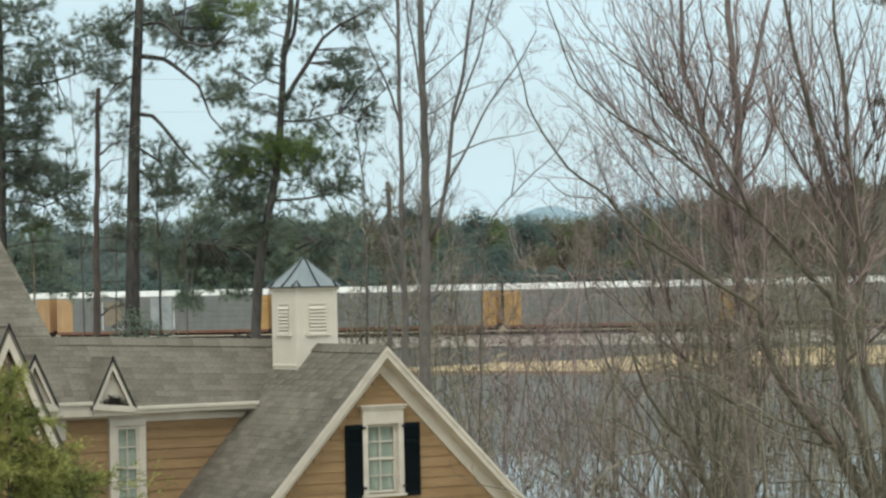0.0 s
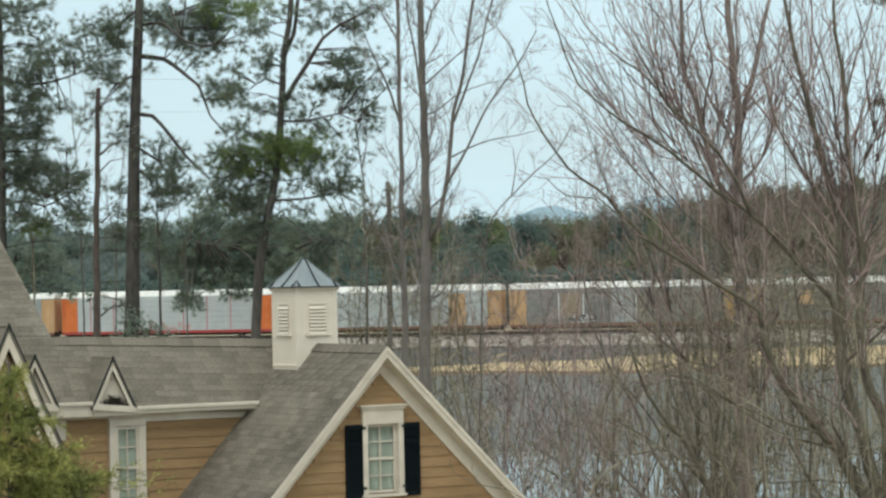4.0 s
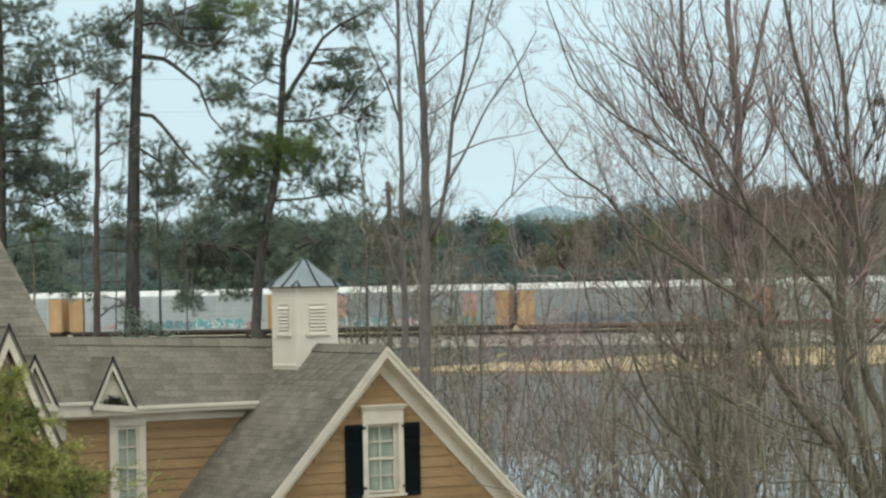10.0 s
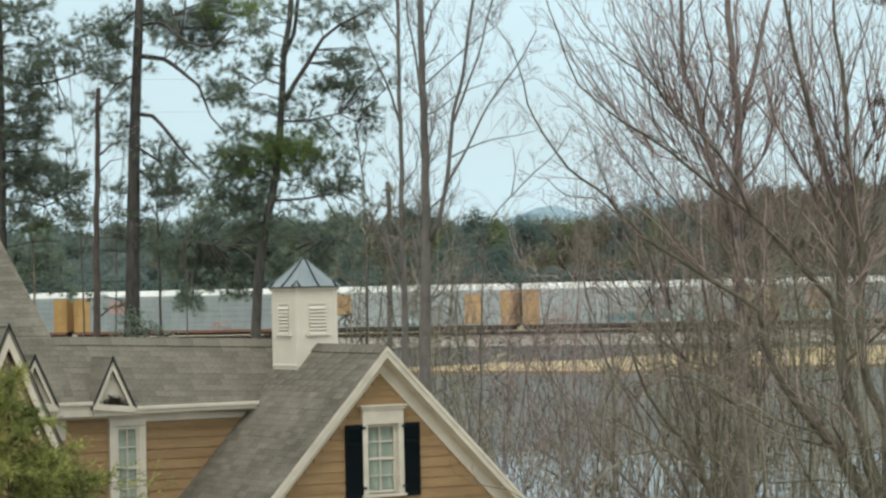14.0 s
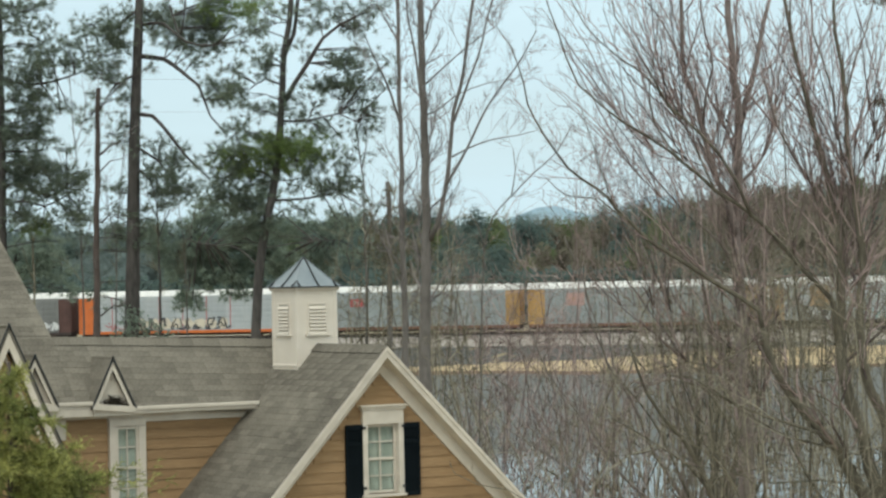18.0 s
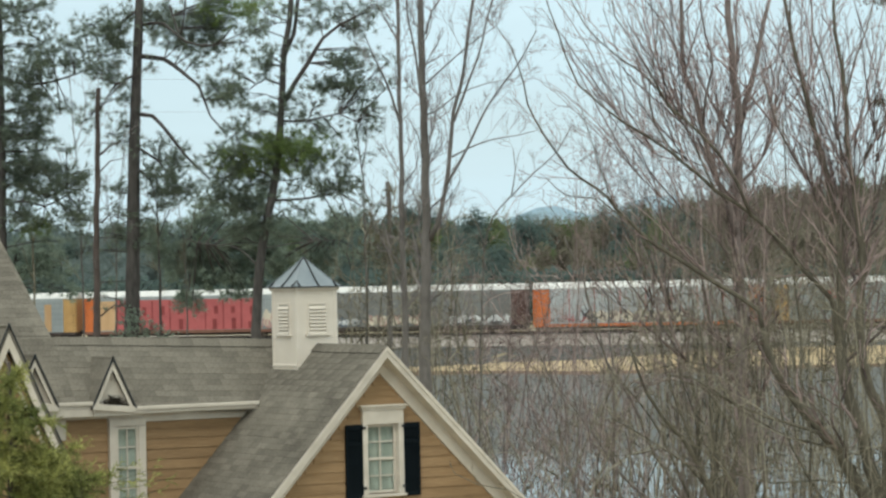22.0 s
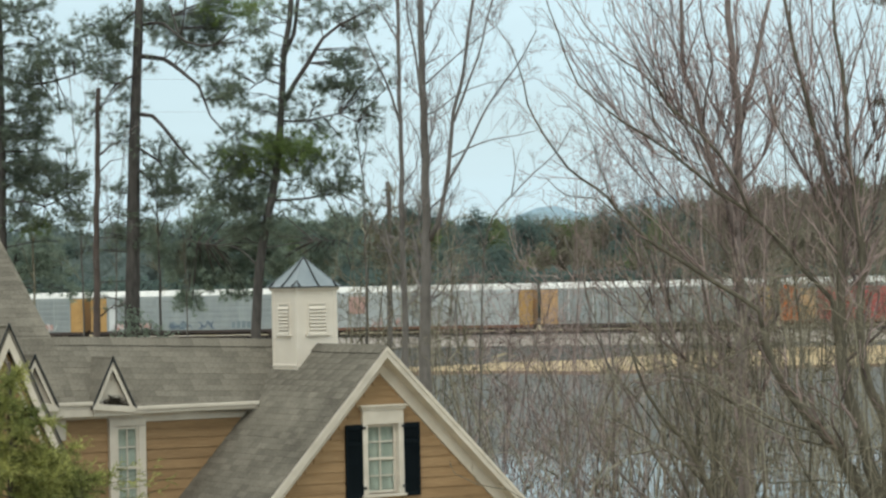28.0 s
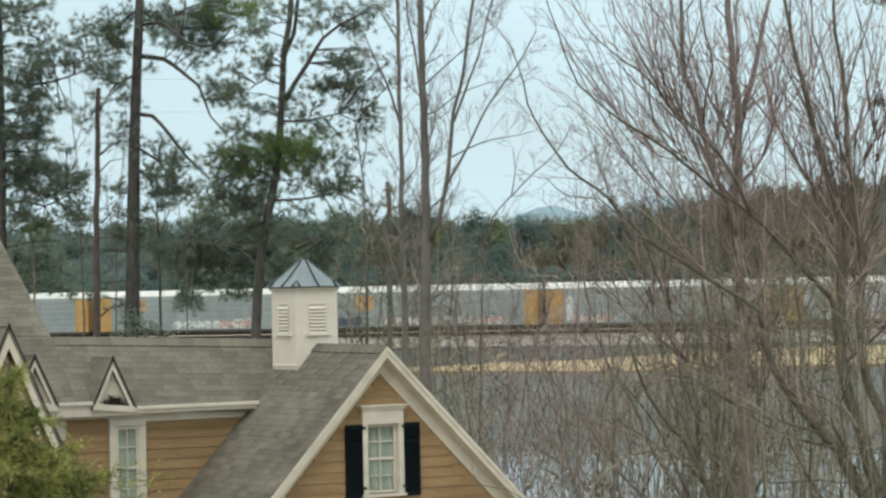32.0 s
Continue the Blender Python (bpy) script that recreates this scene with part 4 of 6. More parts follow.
consist(14, CAR_GREY, Y, Y, CAR_FRAME, door(-8.8, 2.4, 2.8, 1.8), tag(-11.3, 3.4, 1.2, "blue", "navy"), tag(-5.2, 6.9, 1.1, "pink", "white"), tag(2.2, 3.0, 1.1, "slate", "white"), tag(5.3, 4.5, 1.0, "white", "pink"))
consist(15, CAR_GREY, Y, Y, CAR_FRAME, door(-8.9, 1.8, 3.0, 1.6, "tan"), ("plate", -8.4, 3.6, 1.1, 0.8, "white"), tag(-3.6, 6.2, 1.1, "grey", "white"), tag(2.3, 5.3, 1.2, "white", "pink"))
consist(16, CAR_GREY, Y, Y, CAR_FRAME)
consist(17, CAR_GREY, Y, Y, CAR_FRAME)
END_WORD = {Y.name: "yellow", T.name: "tan", O.name: "orange", B.name: "dark brown"}
PAINT["tan"], PAINT["maroon"] = CAR_TAN, mat("dark letter paint", (0.21, 0.035, 0.036), (0.28, 0.055, 0.052), rough=0.6, grain=1.5, bump=0)
PAINT["grey"] = mat("faded spray paint", (0.25, 0.28, 0.29), (0.42, 0.44, 0.44), rough=0.6, grain=1.5, bump=0)
TRAIN = []
for number, panel, rear, front, sill, marks in CARS:
    words = "red lettered car carrier with orange ends and a pale roof" if number == 10 else GREY % END_WORD[front.name]
    if any(m[0] == "tag" for m in marks) and number != 10:
        words = words.replace(" and a pale roof", ", spray-painted sides")
    TRAIN.append((number, rail_car("rail_car", words, panel, rear, front, sill, marks, 100 + number)))


# ---- trees ----
def radii_for(line, r0, r1, power=1.0):
    n = len(line)
    return [r0 + (r1 - r0) * (i / max(1, n - 1)) ** power for i in range(n)]


def sprout(out, p, way, length, r, level, rng, lift=0.25, wiggle=0.18, kids=(3, 5), sides=3, buds=None, open_angle=(22, 48)):
    """One crooked branch with its own smaller ones."""
    n = (3, 4, 5, 6)[level]
    pts, d = [p.copy()], way.normalized()
    for _ in range(n):
        d = (d + unit(rng) * wiggle + Vector((0, 0, lift * 0.3))).normalized()
        pts.append(pts[-1] + d * (length / n))
    out.add(pts, radii_for(pts, r, max(r * 0.4, 0.0036)), 4 if level > 1 else sides)
    if level:
        for k in range(rng.randint(*kids)):
            i = rng.randint(1, n)
            side = (pts[i] - pts[i - 1]).normalized()
            turn = unit(rng).cross(side)
            if turn.length < 0.05:
                continue
            a = radians(rng.uniform(*open_angle))
            w = side * math.cos(a) + turn.normalized() * math.sin(a)
            sprout(out, pts[i - 1].lerp(pts[i], rng.random()), w, length * rng.uniform(0.4, 0.72), r * 0.58, level - 1, rng, lift, wiggle, kids, sides, buds, open_angle)
    elif buds is not None and rng.random() < 0.7:
        for q in pts[1:]:
            if rng.random() < 0.6:
                buds.append(q)


def clothe(out, line, r_at, rng, start, every, length, level, lift=0.3, thin=0.45, buds=None, kids=(3, 5), open_angle=(25, 55), flat=1.0):
    """Side branches along a limb, shorter towards its tip."""
    n = len(line)
    run = 0.0
    for i in range(1, n):
        run += (line[i] - line[i - 1]).length
        t = i / n
        if t < start or run < every:
            continue
        run = rng.uniform(-0.3, 0.2) * every
        side = (line[i] - line[i - 1]).normalized()
        turn = unit(rng)
        turn.y *= flat
        turn = turn.cross(side)
        if turn.length < 0.05:
            continue
        a = radians(rng.uniform(*open_angle))
        w = side * math.cos(a) + turn.normalized() * math.sin(a)
        sprout(out, line[i], w, length * rng.uniform(0.6, 1.25) * (1.15 - 0.6 * t), max(0.0048, r_at[i] * thin), level, rng, lift, 0.2, kids, 3, buds)


def bud_mesh(points, size, rng, material, parent, name="bud_mass"):
    v, f = [], []
    for p in points:
        a, b, c = unit(rng) * size, unit(rng) * size, unit(rng) * size
        i = len(v)
        v += [tuple(p + a), tuple(p + b), tuple(p + c), tuple(p - a * 0.7)]
        f += [(i, i + 1, i + 2), (i, i + 2, i + 3), (i + 1, i + 2, i + 3)]
    ob = mesh_ob(name, v, f, material, parent)
    return tagged(ob, kind="stuff")


def bare_tree(name, label, limbs, bark, twig_mat, seed, every, length, level, kids=(3, 4), start=0.2, lift=0.3, bud_size=0.0, flat=1.0, wob=0.06, thin=0.4, shoots=0, reach=3.4, lean=0.0, zone=(0, 99, -99)):
    """A leafless tree: limbs are (line, foot radius, tip radius); the first is its trunk. shoots: long thin rods that rise from the limbs."""
    rng = random.Random(seed)
    foot = limbs[0][0][0]
    foot_z = ground_z(foot[0], foot[1]) - 0.1
    at = Matrix.Translation((foot[0], foot[1], foot_z))
    tree, inv = thing(name, at, label, "tree"), at.inverted()
    twigs, buds, lines = Tubes(), ([] if bud_size else None), []
    for i, (line, r0, r1) in enumerate(limbs):
        pts = smooth_line([inv @ Vector(p) for p in line], 0.35)
        if i == 0:
            pts[0].z = min(pts[0].z, 0.0)
        pts = [p + Vector((noise.noise((p.z * 0.9, i * 7.1, 1)), noise.noise((p.z * 0.9, i * 7.1, 5)), 0)) * wob * min(1, k / 4) for k, p in enumerate(pts)]
        rr = radii_for(pts, r0, r1, 0.65)
        lines.append(pts)
        t = Tubes()
        t.add(pts, [r * (1 + 0.10 * noise.noise((p.z * 2.3, i, 3))) for r, p in zip(rr, pts)], 8 if r0 > 0.06 else 5)
        t.into("trunk" if i == 0 else "limb", bark, tree)
        clothe(twigs, pts, rr, rng, start, every, length * (0.75 if r0 < 0.08 else 1.0), level, lift, thin, buds, kids, flat=flat)
    rods = Tubes()
    roots = [(pts, k) for pts in lines for k in range(2, len(pts)) if zone[0] < pts[k].z + foot_z < zone[1] and pts[k].x + foot[0] > zone[2]]
    for _ in range(shoots):
        pts, k = rng.choice(roots)
        way = (pts[k] - pts[k - 1]).normalized() * 0.75 + Vector((lean + rng.gauss(0, 0.5), rng.gauss(0, 0.25), rng.uniform(0.5, 1.1)))
        way = way.normalized()
        q, line, bend = pts[k], [pts[k]], Vector((rng.gauss(0, 0.05), 0, 0.05))
        n = max(6, int(reach * rng.uniform(0.5, 1.25) / 0.3))
        for _ in range(n):
            way = (way + bend + unit(rng) * 0.09).normalized()
            q = q + way * 0.3
            line.append(q)
        r = rng.uniform(0.008, 0.019)
        rr = radii_for(line, r, 0.006)
        rods.add(line, rr, 5)
        clothe(twigs, line, rr, rng, 0.15, every * 1.1, length * 0.5, 1, lift, 0.5, buds, (1, 3), flat=flat)
    if shoots:
        tagged(rods.into("rod_crown", twig_mat, tree), kind="stuff")
    tagged(twigs.into("twig_crown", twig_mat, tree, False), kind="stuff")
    if buds:
        bud_mesh(buds, bud_size, rng, BUD, tree)
    return tree


def tufts(v, f, rng, p, way, blades, length, width):
    """A brush of needles round the end of a twig."""
    for _ in range(blades):
        d = (unit(rng) + way * 0.7).normalized() * length * rng.uniform(0.7, 1.15)
        s = d.cross(unit(rng)).normalized() * width
        i = len(v)
        q = p + way * rng.uniform(-0.4, 0.1) * length
        v += [tuple(q - s), tuple(q + s), tuple(q + d)]
        f.append((i, i + 1, i + 2))


def pine(name, label, limbs, clumps, dist, bark, needle, seed, density=26.0, blades=24, blade=0.23, width=0.0075, bright=(), dense=(), depth=0.9, category="pine tree"):
    """A pine: limbs as for a bare tree; clumps of needles are (x, z, half width, half height) round the trunk's distance."""
    rng = random.Random(seed)
    foot = limbs[0][0][0]
    m = Matrix.Translation((foot[0], foot[1], ground_z(foot[0], foot[1]) - 0.1))
    inv = m.inverted()
    tree = thing(name, m, label, category)
    spine = []
    for i, (line, r0, r1) in enumerate(limbs):
        pts = smooth_line([inv @ Vector(p) for p in line], 0.4)
        if i == 0:
            pts[0].z = min(pts[0].z, 0.0)
        t = Tubes()
        rr = radii_for(pts, r0, r1)
        t.add(pts, [r * (1 + 0.12 * noise.noise((p.z * 1.7, i, 3))) for r, p in zip(rr, pts)], 10 if i == 0 else 5)
        t.into("trunk" if i == 0 else "limb", bark, tree)
        spine += pts[1:]
    twigs = Tubes()
    crown = {False: ([], []), True: ([], [])}
    for number, (x, z, rx, rz) in enumerate(clumps):
        c = inv @ Vector((x, dist + rng.uniform(-0.5, 0.5) * rx, z))
        root = min(spine, key=lambda q: (q - c).length + max(0, q.z - c.z) * 0.5)
        mid = root.lerp(c, 0.5) + Vector((0, 0, 0.12 * (c - root).length * rng.uniform(-0.3, 0.8)))
        line = smooth_line([root, mid, c], 0.3)
        twigs.add(line, radii_for(line, 0.016 + 0.006 * (c - root).length, 0.010), 5)
        v, f = crown[number in bright]
        if number in bright:
            rx, rz = rx * 1.3, rz * 1.3
        count = int((2.7 if number in bright else 3.4 if number in dense else 1.0) * density * (rx + 0.15) * (rz + 0.15) * 3.6)
        forks = []
        for _ in range(max(4, int(count / 14))):
            q = c + Vector((rng.gauss(0, 0.45) * rx, rng.gauss(0, 0.45) * rx * depth, rng.gauss(0, 0.42) * rz))
            forks.append(q)
            s = line[rng.randint(len(line) // 2, len(line) - 1)]
            twigs.add([s, s.lerp(q, 0.5) + unit(rng) * 0.08, q], [0.009, 0.007, 0.005], 4)
        for _ in range(count):
            base = rng.choice(forks)
            p = base + Vector((rng.gauss(0, 0.26), rng.gauss(0, 0.26), rng.gauss(0, 0.16) + 0.04)) * (0.75 + 0.25 * rx)
            way = (p - base + Vector((0, 0, 0.06)))
            way = way.normalized() if way.length > 1e-3 else Vector((0, 0, 1))
            tufts(v, f, rng, p, way, blades, blade, width)
            if rng.random() < 0.4:
                twigs.add([base, p], [0.007, 0.004], 3)
    tagged(twigs.into("branchwork", bark, tree, False), kind="stuff")
    for key, mm in ((False, needle), (True, NEEDLE_BRIGHT)):
        v, f = crown[key]
        if v:
            tagged(mesh_ob("crown" if not key else "fresh_crown", v, f, mm, tree), kind="stuff")
    return tree


def scatter(seed, count, x0, x1, z0, z1, small, large):
    """Loose small clumps through a part of a crown."""
    rng = random.Random(seed)
    return [(rng.uniform(x0, x1), rng.uniform(z0, z1), rng.uniform(small, large), rng.uniform(small, large) * 0.7) for _ in range(count)]


PINE_WORDS = "tall loblolly pine with dark green tufts on bare limbs"
pine("pine_tree", PINE_WORDS,
     [([(-14.59, 92, 6.59), (-14.53, 92, 11.79), (-14.48, 92, 15.88), (-14.5, 92, 21.1)], 0.22, 0.12), ([(-14.5, 92, 17), (-13.54, 92, 16.79), (-12.6, 92, 16.91), (-11.48, 92, 17.27)], 0.06, 0.02), ([(-14.54, 92, 12.81), (-13.8, 92, 12.97), (-13.06, 92, 12.78), (-12.31, 92, 13.14)], 0.05, 0.02)],
     [(-14.15, 18.86, 0.93, 0.84), (-13.99, 17.55, 0.84, 0.74), (-13.91, 16.52, 0.84, 0.65), (-13.06, 17.25, 0.93, 0.48), (-12.03, 17.51, 0.74, 0.45), (-14.32, 14.95, 0.93, 0.74), (-13.41, 13.91, 1.02, 0.63), (-12.33, 13.57, 0.78, 0.45), (-14.16, 13.46, 1.02, 0.56), (-12.68, 13.15, 0.93, 0.33), (-12.21, 18.07, 0.65, 0.45), (-13.13, 18.46, 0.65, 0.56), (-12.62, 16.03, 0.37, 0.45), (-13.48, 15.12, 0.65, 0.48), (-13.86, 19.41, 1.02, 0.37), (-11.64, 18.43, 0.46, 0.46), (-13.81, 12.33, 1.12, 0.3), (-13.81, 12.06, 0.78, 0.09)]
     + scatter(98, 15, -14.6, -12.9, 14.1, 16.7, 0.25, 0.50) + scatter(96, 14, -14.18, -11.76, 11.57, 13.43, 0.25, 0.50) + scatter(81, 26, -14.66, -12.98, 13.45, 19.59, 0.25, 0.60) + scatter(82, 15, -13.5, -11.37, 16.5, 18.1, 0.20, 0.42) + scatter(104, 9, -13.6, -12.2, 13.8, 16.3, 0.22, 0.40) + scatter(83, 14, -14.35, -11.75, 12.13, 14.36, 0.25, 0.50),
     92, PINE_BARK, NEEDLE, 21, density=17, bright=(17,), dense=(6, 7, 8))
pine("pine_tree", "tall straight loblolly pine behind the house with dark green tufts",
     [([(-10.14, 90, 7.67), (-10.04, 90, 9.12), (-9.95, 90, 12.03), (-9.86, 90, 14.75), (-9.71, 90, 17.48), (-9.53, 90, 20.58)], 0.265, 0.12),
      ([(-9.6, 90, 17.48), (-8.84, 89.8, 17.36), (-8.2, 89.6, 16.88), (-7.7, 89.4, 16.45), (-7.34, 89.2, 15.47), (-6.92, 89, 14.97)], 0.085, 0.02), ([(-9.68, 90, 15.61), (-9.23, 89.75, 15.53), (-8.68, 89.5, 14.92), (-8.09, 89.25, 14.14), (-7.36, 89, 13.43)], 0.075, 0.025),
      ([(-9.72, 90, 14.53), (-9.11, 90, 14.1), (-8.4, 90, 13.18)], 0.045, 0.015)] + [([(-9.74, 90, 18.94), (-10.2, 90, 18.59), (-10.4, 90, 17.59)], 0.05, 0.015), ([(-9.78, 90, 16.9), (-10.42, 90, 16.59), (-10.89, 90, 15.96)], 0.05, 0.012),
      ([(-9.57, 90, 18.48), (-8.79, 89.5, 18.47), (-8.03, 89, 17.82), (-7.09, 88.5, 17.67), (-6.51, 88, 18.15)], 0.06, 0.02), ([(-9.75, 90, 13.84), (-9.39, 90, 13.56), (-9.17, 90, 12.56)], 0.04, 0.012), ([(-8.64, 90, 19.1), (-8.21, 89, 18.09), (-7.91, 88, 19.42)], 0.04, 0.02)],
     [(-8.92, 18.74, 0.65, 0.55), (-8.67, 17.92, 0.65, 0.44), (-10.48, 18.23, 0.47, 0.82), (-7.84, 18.36, 0.73, 0.65), (-10.69, 17.05, 0.44, 0.44), (-6.74, 18.88, 1, 0.47), (-6.11, 18.23, 0.4, 0.29), (-9, 14.65, 0.65, 0.36), (-8.56, 14, 0.65, 0.36), (-10.24, 16.58, 0.36, 0.36), (-7.56, 18.9, 0.55, 0.44), (-7.15, 16.25, 0.62, 0.33), (-6.61, 16.14, 0.55, 0.36), (-8.76, 13.28, 0.65, 0.33), (-6.85, 17.79, 0.65, 0.29), (-6.54, 15.05, 0.33, 0.4), (-9.32, 17.11, 0.36, 0.22)] + [(-11.03, 18.24, 0.36, 0.55), (-7.94, 13.26, 0.55, 0.29), (-10.07, 18.95, 0.44, 0.36), (-7.95, 17.23, 0.47, 0.22)]
     + scatter(99, 13, -11.6, -9.0, 11.3, 13.3, 0.20, 0.42) + scatter(84, 16, -9.48, -6.11, 17.26, 19.27, 0.20, 0.50) + scatter(85, 12, -9.57, -7.93, 12.73, 14.91, 0.20, 0.40) + scatter(86, 12, -11.41, -9.85, 15.14, 19.32, 0.20, 0.40) + scatter(106, 13, -11.3, -10.1, 14.6, 17.6, 0.15, 0.32) + scatter(107, 10, -9.7, -8.0, 12.6, 14.3, 0.20, 0.38) + scatter(87, 8, -11.54, -9.99, 9.14, 12.41, 0.15, 0.30),
     90, PINE_BARK, NEEDLE, 22, density=19, bright=(5,), dense=(0, 2, 3, 11))
pine("pine_tree", "leaning loblolly pine with bright and dark green tufts",
     [([(-5.92, 86, 7), (-5.82, 86, 8.38), (-5.64, 86, 10.64), (-5.35, 86, 12.2), (-5.12, 86, 13.24), (-4.95, 86, 14.62), (-4.83, 86, 16.19), (-4.76, 86, 17.23), (-4.58, 86, 18.1), (-4.44, 86, 19.84)], 0.175, 0.07), ([(-4.83, 86, 15.58), (-4.47, 85.8, 16.17), (-4.02, 85.6, 16.8), (-3.53, 85.4, 17.54), (-3.03, 85.2, 17.9), (-2.24, 85, 18.26)], 0.085, 0.03),
      ([(-4.76, 86, 17.06), (-4.45, 86, 17.75), (-4.31, 86, 18.79), (-4.24, 86, 19.48)], 0.07, 0.05)] + [([(-5.12, 86, 13.24), (-5.49, 86, 13.5), (-5.93, 86, 13.6)], 0.05, 0.02), ([(-5.25, 86, 12.63), (-4.22, 86.33, 12.67), (-3.18, 86.67, 12.87), (-2.49, 87, 13.04)], 0.045, 0.015),
      ([(-4.85, 86, 15.06), (-4.06, 85.67, 15.04), (-3.09, 85.33, 15.21), (-2.56, 85, 14.95)], 0.04, 0.015), ([(-4.87, 86, 16.19), (-5.38, 86.5, 16.41), (-5.95, 87, 16.11)], 0.035, 0.012)],
     [(-5.1, 13.95, 1.05, 0.45), (-5.9, 13.85, 0.62, 0.36), (-4.3, 13.85, 0.74, 0.40), (-5.0, 14.42, 0.7, 0.30), (-6.45, 13.61, 0.69, 0.42), (-7.14, 13.63, 0.52, 0.24), (-5.88, 15.95, 0.69, 0.38), (-5.34, 16.81, 0.35, 0.49), (-6.57, 15.96, 0.52, 0.24), (-3.43, 16.68, 0.63, 0.35), (-3.09, 16.06, 0.76, 0.42), (-2.32, 15.87, 0.63, 0.38), (-2.42, 15.01, 0.38, 0.38), (-3.8, 15.64, 0.52, 0.28), (-1.53, 16.12, 0.21, 0.24), (-3.84, 13.56, 0.69, 0.38), (-3.31, 13.89, 0.45, 0.28)] + [(-4.54, 13.26, 0.63, 0.24), (-3.16, 12.93, 0.69, 0.21), (-6.38, 12.48, 0.76, 0.42), (-6.9, 12.93, 0.49, 0.28), (-5.78, 12.03, 0.69, 0.38), (-3.05, 18.41, 0.76, 0.31), (-3.75, 18.25, 0.45, 0.38), (-2.18, 18.4, 0.42, 0.24), (-5.31, 18.11, 0.35, 0.52), (-4.56, 12.35, 0.56, 0.31), (-6.56, 16.75, 0.45, 0.24), (-5.2, 15.33, 0.35, 0.28), (-4.33, 15.13, 0.52, 0.17), (-2.47, 12.4, 0.35, 0.17)]
     + scatter(97, 14, -6.02, -2.02, 16.69, 18.78, 0.20, 0.42) + scatter(88, 24, -7.12, -2.42, 13.06, 16.88, 0.20, 0.45) + scatter(89, 12, -6.98, -5.07, 11.52, 14.47, 0.30, 0.60) + scatter(90, 10, -4.32, -1.54, 14.58, 16.84, 0.20, 0.40) + scatter(91, 8, -6.01, -1.66, 17.73, 18.78, 0.20, 0.40) + scatter(92, 10, -4.90, -2.29, 11.81, 13.73, 0.20, 0.40),
     86, PINE_BARK, NEEDLE, 23, density=19, bright=(0, 1, 2, 3), dense=(4, 10, 19, 20, 21))
pine("evergreen_tree", "dense dark green evergreen behind the house roof",
     [([(-6.75, 99, 5.74), (-6.62, 99, 8.14), (-6.45, 99, 10.73), (-6.26, 99, 12.33)], 0.14, 0.05), ([(-6.45, 99, 10.54), (-7.4, 100.67, 11.38), (-8.97, 102.33, 11.64), (-10.36, 104, 12.11)], 0.03, 0.012), ([(-6.36, 99, 11.33), (-5.18, 101, 11.54), (-3.82, 103, 11.64)], 0.025, 0.012)],
     [(-8.06, 11.64, 1.2, 0.6), (-6.8, 11.61, 1.26, 0.63), (-8.47, 12.49, 0.8, 0.4), (-7.66, 10.96, 1.26, 0.5), (-5.33, 11.79, 0.92, 0.46), (-4.71, 11.15, 0.84, 0.5), (-3.86, 11.76, 0.84, 0.34), (-5.98, 10.76, 1.05, 0.46), (-3.43, 12.17, 0.46, 0.29), (-7.19, 13.05, 0.97, 0.46), (-8.04, 12.73, 1.05, 0.46), (-4.69, 12.24, 0.84, 0.25), (-3.03, 11.11, 0.63, 0.42)]
     + scatter(108, 14, -11.0, -9.2, 10.9, 12.3, 0.35, 0.60) + scatter(102, 15, -10.2, -7.2, 9.4, 11.2, 0.28, 0.52) + scatter(103, 8, -9.9, -7.2, 9.2, 10.3, 0.22, 0.40) + scatter(93, 17, -9.2, -6.2, 10.2, 13.2, 0.40, 0.80) + scatter(94, 9, -6.80, -3.40, 10.52, 12.41, 0.40, 0.80),
     103, PINE_BARK, NEEDLE_DARK, 24, density=23, blades=18, blade=0.25, width=0.014, category="evergreen tree")
pine("evergreen_tree", "dark rounded evergreen at the lake side",
     [([(-16.16, 104, 5.72), (-16.06, 104, 9.08), (-15.84, 104, 11.8)], 0.14, 0.04)],
     [(-14.58, 11.57, 0.84, 0.55), (-15.2, 11.89, 0.76, 0.42), (-14.17, 10.93, 0.76, 0.5), (-15.02, 10.73, 0.84, 0.46), (-15.84, 11.59, 0.76, 0.5), (-14.5, 10.2, 0.84, 0.34), (-16.07, 10.76, 0.63, 0.63), (-15.45, 9.9, 0.84, 0.42), (-15.19, 12.52, 0.92, 0.29)]
     + scatter(95, 8, -16.69, -14.0, 9.89, 11.6, 0.40, 0.70),
     104, PINE_BARK, NEEDLE_DARK, 25, density=20, blades=18, blade=0.25, width=0.014, category="evergreen tree")

pine("ivy_shrub", "dark green ivy shrub at the foot of the pine",
     [([(-9.43, 88.5, 6.27), (-9.44, 88.5, 7.69), (-9.49, 88.5, 8.59)], 0.05, 0.02)],
     [(-9.78, 8.72, 0.34, 0.34), (-9.40, 8.6, 0.36, 0.22), (-10.1, 8.58, 0.26, 0.22), (-8.95, 8.48, 0.30, 0.13), (-9.82, 9.12, 0.18, 0.24)],
     88.5, PINE_BARK, NEEDLE_DARK, 27, density=70, blades=12, blade=0.1, width=0.016, category="shrub")

